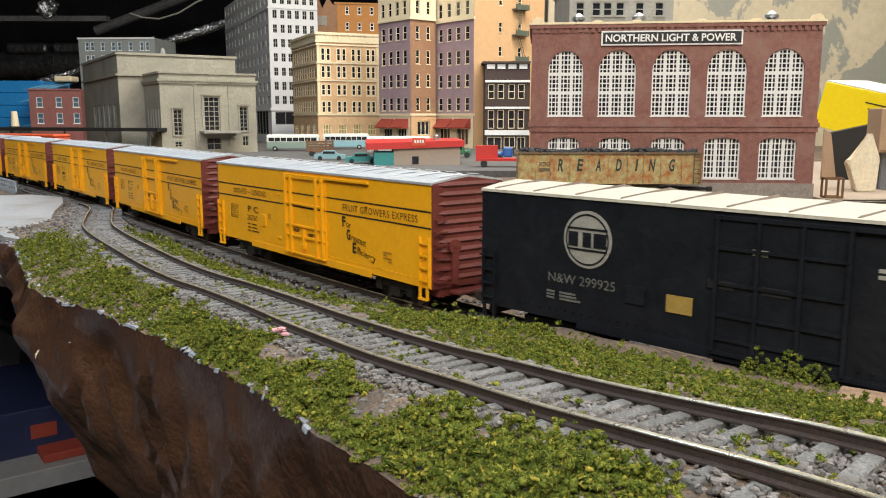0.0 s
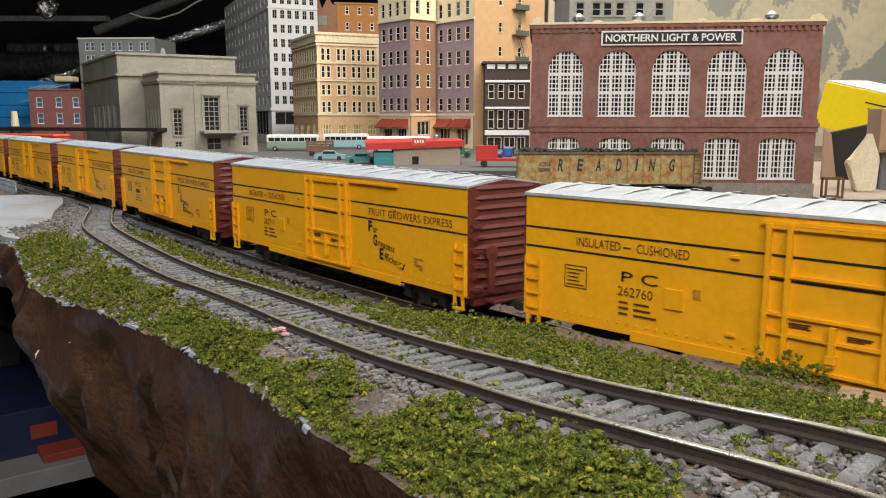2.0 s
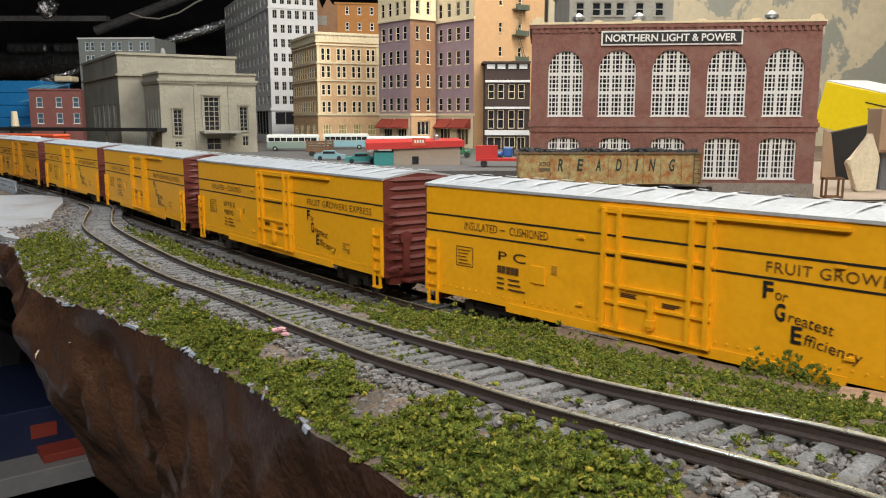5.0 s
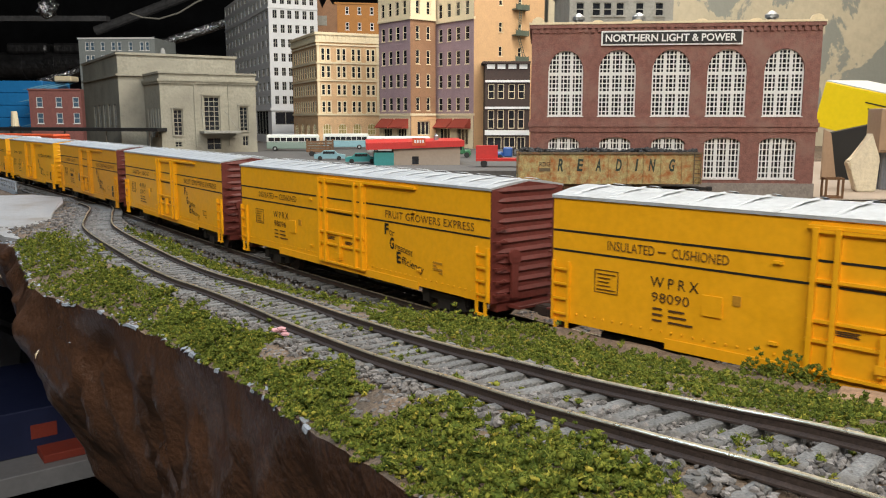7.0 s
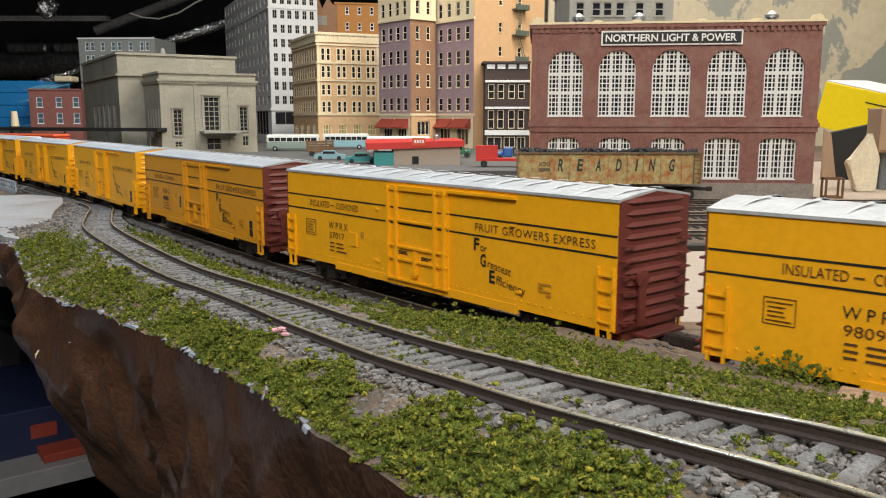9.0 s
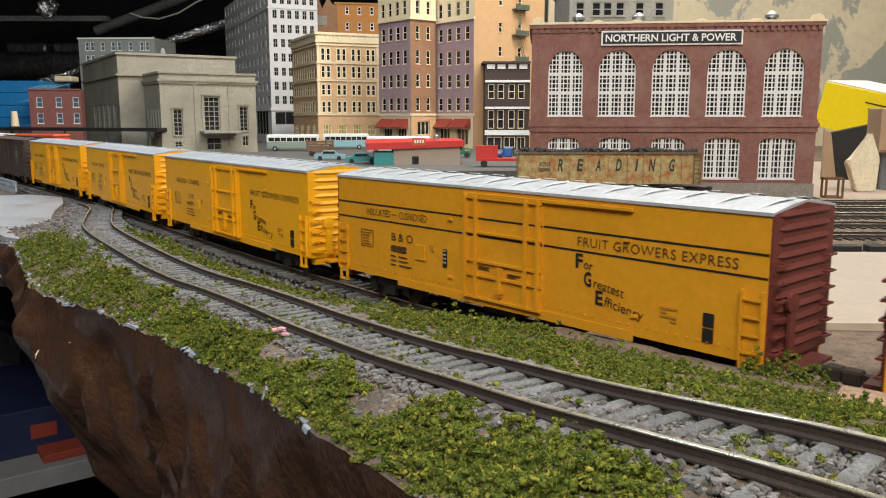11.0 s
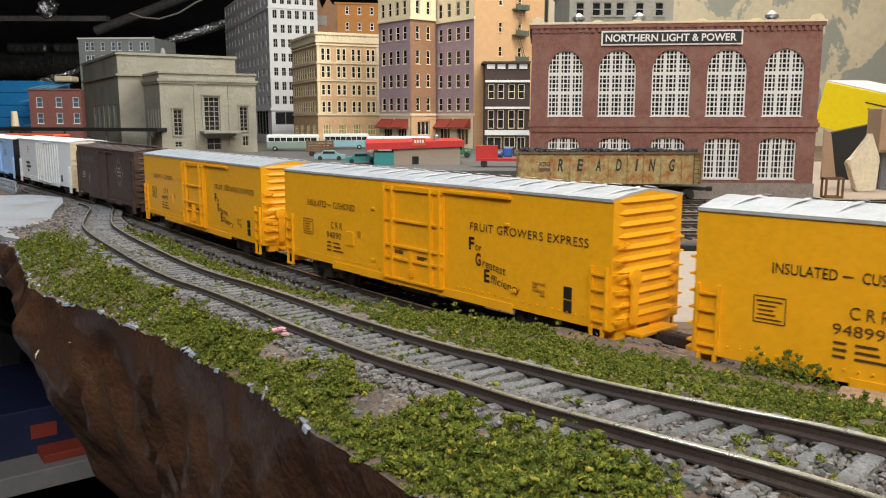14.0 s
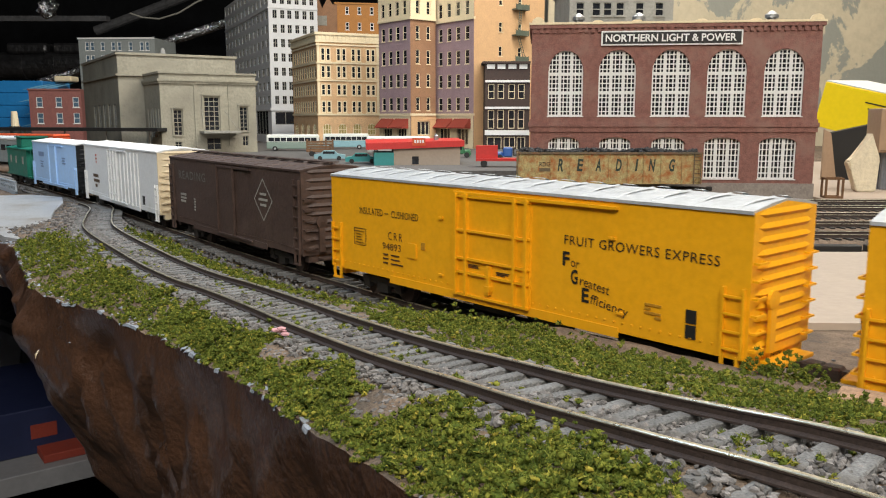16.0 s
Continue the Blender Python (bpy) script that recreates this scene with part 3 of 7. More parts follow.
def plain_boxcar(length, body_mat, end_mat, roof_mat, label, name="boxcar", ribs=10, roof="walk", top=EAVE, rib_mat=None, lean=0.0):
    hl = length / 2
    car = thing(name, Matrix.Identity(4), label, "freight car", "cars of the moving freight train")
    car_body(car, hl, body_mat, top=top)
    bm = bmesh.new()
    gable(bm, hl, HALF, top, top + 0.0026, top + 0.0026, 0.0006)
    r = part("roof", bm, roof_mat, car)
    n = 12
    for i in range(n):
        x = -hl + 0.005 + (2 * hl - 0.01) * i / (n - 1)
        bm = bmesh.new()
        for sy in (-1, 1):
            p, q = Vector((x, sy * (HALF - 0.0005), top + 0.0005)), Vector((x + lean, 0, top + 0.0028))
            d, up = Vector((0.0006, 0, 0)), Vector((0, 0, 0.0006))
            v = [bm.verts.new(c) for c in (p - d, p + up, p + d, q - d, q + up, q + d)]
            for fc in ((0, 1, 4, 3), (1, 2, 5, 4), (0, 1, 2), (3, 4, 5)):
                bm.faces.new([v[k] for k in fc])
        part("roof_rib", bm, rib_mat or roof_mat, r)
    if roof == "walk":
        bm = bmesh.new()
        for y in (-0.002, 0, 0.002):
            box(bm, -hl - 0.001, hl + 0.001, y - 0.0008, y + 0.0008, top + 0.0034, top + 0.0039)
        part("running_board", bm, roof_mat, r)
    for s in (-1, 1):
        end_wall(car, hl, HALF, s, end_mat, ribs, top=top)
    underside(car, hl, HALF)
    for x in (-hl + 0.029, hl - 0.029):
        truck(car, x)
    return car


def slide_door(car, x0, x1, side, material, posts=4, bars_z=(), top=EAVE):
    y = side * HALF
    o = lambda d: y + side * d
    bm = bmesh.new()
    box(bm, x0, x1, min(o(0), o(0.0007)), max(o(0), o(0.0007)), SILL + 0.001, top - 0.0022)
    d = part("door", bm, material, car)
    for i in range(posts):
        x = x0 + (x1 - x0) * i / (posts - 1)
        bm = bmesh.new()
        box(bm, x - 0.0005, x + 0.0005, min(o(0.0005), o(0.0017)), max(o(0.0005), o(0.0017)), SILL + 0.001, top - 0.002)
        part("door_post", bm, material, d)
    for z in bars_z:
        bm = bmesh.new()
        box(bm, x0, x1, min(o(0.0005), o(0.0014)), max(o(0.0005), o(0.0014)), z - 0.0004, z + 0.0004)
        part("door_bar", bm, material, d)
    for z in (SILL + 0.0006, top - 0.002):
        bm = bmesh.new()
        box(bm, x0 - 0.001, x1 + (x1 - x0), min(o(0), o(0.0013)), max(o(0), o(0.0013)), z - 0.0005, z + 0.0005)
        part("door_track", bm, material, car)
    return d


def side_ladders(car, hl, material, rungs=7, z1=EAVE - 0.004):
    for side in (-1, 1):
        for sx in (-1, 1):
            a, b = sorted((sx * (hl - 0.0008), sx * (hl - 0.0060)))
            ladder(car, a, b, side * HALF, SILL + 0.0005, z1, rungs, material, side)
            step(car, sx * (hl - 0.0035), side * (HALF + 0.0006), SILL, material)


def black_car():
    car = plain_boxcar(0.19, M_BLACKCAR, M_BLACKCAR, M_CREAMROOF, "weathered black boxcar with a round white herald and cream roof", roof="none", rib_mat=M_DIMINK_BROWN, lean=0.006)
    hl = 0.095
    side_ladders(car, hl, M_BLACKCAR, 4, 0.030)
    for side in (-1, 1):
        f = -side
        y = side * HALF
        a, b = sorted((f * -0.0095, f * 0.024))
        d = slide_door(car, a, b, side, M_BLACKCAR, 4, (0.0150, 0.0215, 0.030, 0.0395))
        bars(d, f * 0.002 - 0.002, y + side * 0.0009, 0.0385, [(0, 0.004)], 0.0016, M_PALEINK)
        bars(d, f * -0.009 - 0.003, y + side * 0.0009, 0.0285, [(0, 0.0075)], 0.0022, M_BLACK)
        bars(d, f * 0.006 - 0.003, y + side * 0.0009, 0.0285, [(0, 0.0075)], 0.0022, M_BLACK)
        # herald: a pale disc with a dark band and ring
        bm = bmesh.new()
        c = Vector((f * -0.0520, y, 0.0370))
        for r, d0, n in ((0.0088, 0.0002, 40),):
            tube(bm, c, c + Vector((0, side * d0, 0)), r, n)
        h = part("herald", bm, M_PALEINK, car, "round pale herald")
        bm = bmesh.new()
        n = 40
        for r0, r1 in ((0.0074, 0.0079),):
            vs = [[bm.verts.new(c + Vector((math.cos(k * math.tau / n) * r, side * 0.0004, math.sin(k * math.tau / n) * r))) for k in range(n)] for r in (r0, r1)]
            for k in range(n):
                bm.faces.new((vs[0][k], vs[0][(k + 1) % n], vs[1][(k + 1) % n], vs[1][k]))
        for dz in (0.0031, -0.0034):
            box(bm, c.x - 0.0073, c.x + 0.0073, c.y + side * 0.0004 - 0.0001, c.y + side * 0.0004 + 0.0001, c.z + dz, c.z + dz + 0.0005)
        for dx, w in ((-0.0068, 0.0035), (-0.0015, 0.003), (0.0025, 0.0045)):
            box(bm, c.x + dx, c.x + dx + w, c.y + side * 0.0004 - 0.0001, c.y + side * 0.0004 + 0.0001, c.z - 0.0022, c.z + 0.0022)
        part("herald_mark", bm, M_BLACKCAR, h)
        yt = y + side * 0.00025
        letters("N&W 299925", f * -0.0665, yt, 0.0225, 0.0029, M_DIMINK, car, width=0.0250, facing=f)
        r0 = -0.067 if f > 0 else 0.067 - 0.014
        bars(car, r0, yt - 0.0001, 0.0190, [(0, 0.003), (0, 0.003), (0, 0.003)], 0.0006, M_DIMINK)
        bars(car, r0 + 0.005, yt - 0.0001, 0.0190, [(0, 0.006), (0, 0.0065), (0, 0.008)], 0.0006, M_DIMINK)
        bm = bmesh.new()
        box(bm, f * -0.0345 - 0.0032, f * -0.0345 + 0.0032, min(y, y + side * 0.0006), max(y, y + side * 0.0006), 0.0200, 0.0252)
        part("hatch", bm, M_BLACKCAR, car)
        bm = bmesh.new()
        box(bm, f * -0.0205 - 0.004, f * -0.0205 + 0.004, min(y, y + side * 0.0003), max(y, y + side * 0.0003), 0.0195, 0.0245)
        part("placard", bm, M_PLACARD, car, "faded mustard yellow placard")
        bars(car, f * 0.030 if f > 0 else f * 0.030 - 0.02, yt - 0.0001, 0.038, [(0, 0.02), (0, 0.02)], 0.0009, M_PALEINK)
    return car


def brown_car():
    car = plain_boxcar(0.1745, M_BOXBROWN, M_BOXBROWN, M_BOXBROWN, "weathered brown boxcar with a faded diamond herald")
    hl = 0.08725
    side_ladders(car, hl, M_BOXBROWN)
    for side in (-1, 1):
        f = -side
        y = side * HALF
        yt = y + side * 0.00025
        a, b = sorted((f * -0.010, f * 0.012))
        slide_door(car, a, b, side, M_BOXBROWN, 2)
        letters("READING", f * -0.072, yt, 0.0375, 0.0048, M_DIMINK, car, width=0.043, spacing=1.25, facing=f, bold=0.01)
        bm = bmesh.new()
        c = Vector((f * 0.0475, yt, 0.0335))
        for r0, r1 in ((0.0098, 0.0107),):
            pts = [(math.cos(k * math.pi / 2), math.sin(k * math.pi / 2)) for k in range(4)]
            vs = [[bm.verts.new(c + Vector((px * r, 0, pz * r))) for px, pz in pts] for r in (r0, r1)]
            for k in range(4):
                bm.faces.new((vs[0][k], vs[0][(k + 1) % 4], vs[1][(k + 1) % 4], vs[1][k]))
        for dz, w in ((0.0022, 0.007), (-0.0005, 0.010), (-0.0032, 0.007)):
            box(bm, c.x - w / 2, c.x + w / 2, c.y - 0.0001, c.y + 0.0001, c.z + dz, c.z + dz + 0.0012)
        part("herald", bm, M_PALEINK, car, "faded white diamond outline")
        r0 = -0.07 if f > 0 else 0.07 - 0.02
        bars(car, r0, yt - 0.0001, 0.0275, [(0, 0.009), (0, 0.009), (0, 0.008)], 0.0012, M_PALEINK)
        bars(car, r0 + 0.022 if f > 0 else r0 - 0.012, yt - 0.0001, 0.026, [(0, 0.002), (0, 0.0025), (0, 0.002), (0, 0.0025), (0, 0.002)], 0.0009, M_PALEINK)
    return car


def white_car():
    car = plain_boxcar(0.205, M_WHITECAR, M_CREAM, M_WHITECAR, "white mechanical refrigerator car with cream ribbed ends", name="refrigerator_car", roof="none", top=0.0515)
    hl = 0.1025
    side_ladders(car, hl, M_WHITECAR, 4, 0.030)
    for side in (-1, 1):
        f = -side
        y = side * HALF
        yt = y + side * 0.00025
        a, b = sorted((f * -0.020, f * 0.004))
        slide_door(car, a, b, side, M_WHITECAR, 4, (0.0165, 0.027, 0.038, 0.046), top=0.0515)
        for x in (0.012, 0.022, 0.031, 0.040, 0.049, 0.058):
            bm = bmesh.new()
            box(bm, f * x - 0.0005, f * x + 0.0005, min(y, y + side * 0.0008), max(y, y + side * 0.0008), SILL + 0.001, 0.049)
            part("side_post", bm, M_WHITECAR, car)
        bars(car, f * -0.062 - 0.002, yt - 0.0001, 0.043, [(0, 0.004), (0, 0.004), (0.001, 0.002)], 0.0016, mat("red_mark", (0.5, 0.12, 0.08), 0.5))
        bars(car, f * -0.066 - 0.008, yt - 0.0001, 0.026, [(0, 0.016), (0.001, 0.018), (0.005, 0.006)], 0.0024, M_STENCIL)
        bm = bmesh.new()
        box(bm, f * 0.068 - 0.0025, f * 0.068 + 0.0025, min(y, yt), max(y, yt), 0.0145, 0.0205)
        part("consolidated_stencil", bm, M_INK, car)
    return car


def blue_car():
    car = plain_boxcar(0.166, M_BLUECAR, M_BLACKCAR, M_WHITECAR, "pale blue insulated boxcar with a dark end", name="refrigerator_car", roof="none", top=0.0500)
    hl = 0.083
    side_ladders(car, hl, M_BLUECAR, 4, 0.030)
    for side in (-1, 1):
        f = -side
        y = side * HALF
        yt = y + side * 0.00025
        a, b = sorted((f * -0.012, f * 0.014))
        slide_door(car, a, b, side, M_BLUECAR, 2)
        bars(car, f * -0.045 - 0.012, yt - 0.0001, 0.036, [(0, 0.022)], 0.0045, mat("blue_print", (0.2, 0.3, 0.5), 0.5))
        bars(car, f * -0.045 - 0.006, yt - 0.0001, 0.030, [(0, 0.012), (0, 0.01), (0, 0.012)], 0.0014, mat("blue_print", (0.2, 0.3, 0.5), 0.5))
        bars(car, f * 0.040 - 0.006, yt - 0.0001, 0.036, [(0, 0.012), (0, 0.01), (0, 0.012)], 0.0014, mat("blue_print", (0.2, 0.3, 0.5), 0.5))
    return car


def caboose():
    hl = 0.058
    car = thing("caboose", Matrix.Identity(4), "green painted caboose at the tail of the train", "caboose", "cars of the moving freight train")
    bm = bmesh.new()
    box(bm, -hl + 0.012, hl - 0.012, -HALF * 0.93, HALF * 0.93, SILL, 0.040)
    part("body", bm, M_GREEN, car)
    bm = bmesh.new()
    gable(bm, hl - 0.004, HALF * 0.93, 0.040, 0.0425, 0.0425, 0.001)
    part("roof", bm, M_GREEN, car)
    bm = bmesh.new()
    box(bm, -0.012, 0.012, -0.013, 0.013, 0.0415, 0.052, bevel=0.0008)
    cup = part("cupola", bm, M_GREEN, car)
    bm = bmesh.new()
    box(bm, -0.014, 0.014, -0.0145, 0.0145, 0.052, 0.0535)
    part("cupola_roof", bm, M_GREEN, cup)
    for sy in (-1, 1):
        for x in (-0.03, -0.005, 0.028):
            bm = bmesh.new()
            y = sy * HALF * 0.93
            box(bm, x - 0.003, x + 0.003, y - 0.0004, y + 0.0004, 0.024, 0.032)
            part("window", bm, M_PALEINK, car, "pale window")
    for sx in (-1, 1):
        bm = bmesh.new()
        box(bm, sx * (hl - 0.006) - 0.007, sx * (hl - 0.006) + 0.007, -HALF * 0.9, HALF * 0.9, SILL - 0.001, SILL + 0.0008)
        for y in (-0.014, -0.005, 0.005, 0.014):
            tube(bm, (sx * (hl - 0.001), y, SILL), (sx * (hl - 0.001), y, 0.024), 0.0004, 6)
        tube(bm, (sx * (hl - 0.001), -0.014, 0.024), (sx * (hl - 0.001), 0.014, 0.024), 0.0004, 6)
        for y in (-0.014, 0.014):
            tube(bm, (sx * (hl - 0.001), y, SILL), (sx * (hl - 0.001), y, 0.041), 0.0004, 6)
        part("end_platform", bm, M_GREEN, car)
    underside(car, hl, HALF)
    for x in (-hl + 0.022, hl - 0.022):
        truck(car, x)
    return car


YELLOW_BROWN = "bright yellow insulated boxcar with oxide red ribbed ends and silver roof"
ALL_YELLOW = "all-yellow insulated boxcar with yellow ribbed ends and silver roof"


def build_train():
    """The train, head first: each car with its distance behind the reference point."""
    cars = [(black_car(), 0.0)]
    for i, number in enumerate(("262760", "262717", "")):
        cars.append((insulated_car("PC", number, M_FGE, M_OXIDE, True, YELLOW_BROWN), 0.2161 * (i + 1)))
    for i, number in enumerate(("98090", "98096", "57017")):
        cars.append((insulated_car("WPRX", number, M_FGE, M_OXIDE, True, YELLOW_BROWN), 0.2161 * (i + 4)))
    cars.append((insulated_car("B&O", "", M_FGE_DULL, M_OXIDE, True, "duller mustard yellow insulated boxcar with brown ribbed ends", plate=True, tag=True), 0.2161 * 7))
    for i, number in enumerate(("94899", "94890", "94893")):
        cars.append((insulated_car("CRR", number, M_FGE, M_FGE, False, ALL_YELLOW, solid_end=True, plate=True), 0.2161 * (i + 8)))
    cars += [(brown_car(), 2.371), (white_car(), 2.589), (blue_car(), 2.806), (caboose(), 2.972)]
    return cars


TRAIN = build_train()
PACE = [(0.0, 0.1887), (0.5, 0.2508), (1.0, 0.3108), (1.5, 0.3679), (2.0, 0.4243), (2.5, 0.4844), (3.0, 0.5426), (3.5, 0.6030), (4.0, 0.6697), (4.75, 0.7720), (5.5, 0.8775), (6.3, 0.9874),
        (7.0, 1.0839), (7.5, 1.1547), (8.0, 1.2222), (8.5, 1.2850), (9.0, 1.3517), (9.7, 1.4450), (10.5, 1.5487), (11.3, 1.6509), (12.0, 1.7401), (12.5, 1.8060), (13.0, 1.8704), (13.5, 1.9329),
        (14.0, 1.9975), (14.5, 2.0617), (15.0, 2.1244), (15.5, 2.1901), (16.0, 2.2558)]


def motions():
    """The train rolls along the main line; every car is keyed by its two trucks."""
    times = [t for t, _ in PACE]
    lead = [s for _, s in PACE]
    for car, back in TRAIN:
        rows = []
        for t in np.arange(0, 16.01, 0.25):
            s = float(np.interp(t, times, lead)) - back
            a, b = on_line(s - 0.066), on_line(s + 0.066)
            m = (a + b) / 2
            rows.append((float(t), pose(m[0], m[1], 0.0, 0, 0, math.degrees(math.atan2(b[1] - a[1], b[0] - a[0])))))
        walk(car, rows)


# ---- buildings ----
M_BRICK = mat("painted_brick", (0.225, 0.098, 0.078), 0.8, var=0.30, scale=220, bump=0.35, dirt=(0.27, 0.155, 0.125), dirt_amount=0.5, dirt_scale=0.12)
M_BRICKLOW = mat("concrete_plinth", (0.27, 0.23, 0.20), 0.85, var=0.2, scale=120, bump=0.2, dirt=(0.17, 0.13, 0.11), dirt_amount=0.4)
M_TAN = mat("orange_tan_brick", (0.64, 0.41, 0.22), 0.75, var=0.15, scale=90, bump=0.2, dirt=(0.55, 0.32, 0.17), dirt_amount=0.3)
M_CREAMTRIM = mat("cream_trim", (0.74, 0.62, 0.41), 0.65, var=0.08, scale=120, bump=0.1)
M_CONC = mat("station_concrete", (0.295, 0.27, 0.205), 0.8, var=0.16, scale=45, bump=0.15, dirt=(0.20, 0.18, 0.14), dirt_amount=0.5)
M_TOWER = mat("pale_tower_paint", (0.70, 0.70, 0.70), 0.7, var=0.06, scale=60, bump=0.05)
M_PURPLE = mat("mauve_brick", (0.34, 0.235, 0.255), 0.8, var=0.15, scale=90, bump=0.15, dirt=(0.27, 0.185, 0.205), dirt_amount=0.35)
M_BROWNBRICK = mat("brown_brick", (0.30, 0.16, 0.085), 0.8, var=0.18, scale=90, bump=0.15, dirt=(0.22, 0.11, 0.06), dirt_amount=0.35)
M_PEACH = mat("peach_stucco", (0.60, 0.37, 0.19), 0.75, var=0.08, scale=60, bump=0.1, dirt=(0.52, 0.31, 0.15), dirt_amount=0.25)
M_DARKBRICK = mat("dark_brown_brick", (0.05, 0.03, 0.024), 0.75, var=0.2, scale=90, bump=0.15)
M_ORANGE = mat("orange_brick", (0.46, 0.20, 0.05), 0.75, var=0.12, scale=60, bump=0.1)
M_REDBRICK = mat("pink_red_brick", (0.27, 0.105, 0.09), 0.8, var=0.15, scale=60, bump=0.1)
M_GREYBLUE = mat("grey_stucco", (0.26, 0.28, 0.27), 0.8, var=0.1, scale=50, bump=0.1)
M_STONE = mat("grey_stone", (0.30, 0.29, 0.25), 0.85, var=0.2, scale=60, bump=0.2, dirt=(0.2, 0.19, 0.16), dirt_amount=0.4)
M_AWNING = mat("red_awning", (0.24, 0.035, 0.02), 0.7, var=0.1, scale=100, bump=0.05)
M_ROOFTAR = mat("grey_flat_roof", (0.16, 0.16, 0.16), 0.9, var=0.2, scale=80, bump=0.2)
M_DARKIN = mat("painted_inside_shade", (0.03, 0.03, 0.032), 0.8, var=0.1, scale=60, bump=0)
M_METAL = mat("grey_metal", (0.45, 0.45, 0.44), 0.4, metal=0.8, var=0.15, scale=150, bump=0.05)
M_IRON = mat("fire_escape_green", (0.10, 0.12, 0.09), 0.6, var=0.15, scale=150, bump=0.05)


def glass_material(name, tint, rough=0.06):
    m = mat(name, tint, rough, var=0.35, scale=60, bump=0.02)
    m.node_tree.nodes["Principled BSDF"].inputs["Coat Weight"].default_value = 0.3
    return m


M_GLASS = glass_material("dark_window_glass", (0.02, 0.022, 0.026))
M_GLASSBLUE = glass_material("bluish_window_glass", (0.10, 0.16, 0.22))
# the lit look is a yellow base colour; these panes emit nothing
M_GLASSYEL = glass_material("yellow_lit_look_glass", (0.40, 0.32, 0.12))

LEFT = lambda d: Matrix.Translation((0, d, 0)) @ pose(0, 0, 0, 0, 0, -90)
RIGHT = lambda w: Matrix.Translation((w, 0, 0)) @ pose(0, 0, 0, 0, 0, 90)
FRONT = Matrix.Identity(4)


def arch_points(x0, x1, zs, zt, n=12):
    c, r, h = (x0 + x1) / 2, (x1 - x0) / 2, zt - zs
    return [(c - r * math.cos(math.pi * k / n), zs + h * math.sin(math.pi * k / n)) for k in range(n + 1)]


def wall_face(bm, m, w, z0, z1, holes, deep=0.003):
    """A wall on y = 0 facing -y with openings (x0, x1, z0, z1, spring) that go deep inwards; spring: where an arch begins, or None."""
    xs = sorted({0.0, w, *[h[0] for h in holes], *[h[1] for h in holes]})
    zs = sorted({z0, z1, *[h[2] for h in holes], *[h[3] for h in holes]})
    V = {}

    def v(x, y, z):
        k = (round(x, 6), round(y, 6), round(z, 6))
        if k not in V:
            V[k] = bm.verts.new(m @ Vector((x, y, z)))
        return V[k]
    for xa, xb in zip(xs, xs[1:]):
        for za, zb in zip(zs, zs[1:]):
            cx, cz = (xa + xb) / 2, (za + zb) / 2
            if not any(h[0] < cx < h[1] and h[2] < cz < h[3] for h in holes):
                bm.faces.new((v(xa, 0, za), v(xb, 0, za), v(xb, 0, zb), v(xa, 0, zb)))
    for x0, x1, h0, h1, spring in holes:
        top = [(x0, h1), (x1, h1)] if spring is None else arch_points(x0, x1, spring, h1)
        ring = [(x1, h0), (x0, h0)] + top
        for (xa, za), (xb, zb) in zip(ring, ring[1:] + ring[:1]):
            if (xa, za) != (xb, zb):
                bm.faces.new((v(xa, 0, za), v(xa, deep, za), v(xb, deep, zb), v(xb, 0, zb)))
        if spring is not None:
            for (xa, za), (xb, zb) in zip(top, top[1:]):
                q = [v(xa, 0, za), v(xb, 0, zb), v(xb, 0, h1), v(xa, 0, h1)]
                q = [a for i, a in enumerate(q) if a not in q[:i]]
                if len(q) > 2:
                    bm.faces.new(q)


_windows = {}


def window_mesh(w, h, cols, rows, bar, rim, spring=None, thick=0.0012):
    """A window frame with its bars: standing on its sill, centred on x, facing -y."""
    key = (round(w, 5), round(h, 5), cols, rows, bar, rim, spring)
    if key in _windows:
        return _windows[key]
    bm = bmesh.new()

    def cuts(length, n, thick_at):
        out = []
        for i in range(n):
            a = rim if i == 0 else length * i / n + bar * (1.5 if i in thick_at else 0.5)
            b = length - rim if i == n - 1 else length * (i + 1) / n - bar * (1.5 if i + 1 in thick_at else 0.5)
            out.append((a, b))
        return out
    cells = [(xa, xb, za, zb, None) for xa, xb in cuts(w, cols, (3, 6) if cols > 6 else ()) for za, zb in cuts(h, rows, (5, 9) if rows > 8 else ())]
    wall_face(bm, Matrix.Translation((-w / 2, 0, 0)), w, 0, h, cells, thick)
    me = bpy.data.meshes.new("window")
    bm.to_mesh(me)
    bm.free()
    bm = bmesh.new()
    outline = [(w / 2, 0), (-w / 2, 0), (-w / 2, h), (w / 2, h)]
    prism(bm, outline, 0.0004, Matrix.Translation((0, thick * 0.9, 0)))
    bmesh.ops.recalc_face_normals(bm, faces=bm.faces)
    pane = bpy.data.meshes.new("pane")
    bm.to_mesh(pane)
    bm.free()
    _windows[key] = (me, pane)
    return _windows[key]


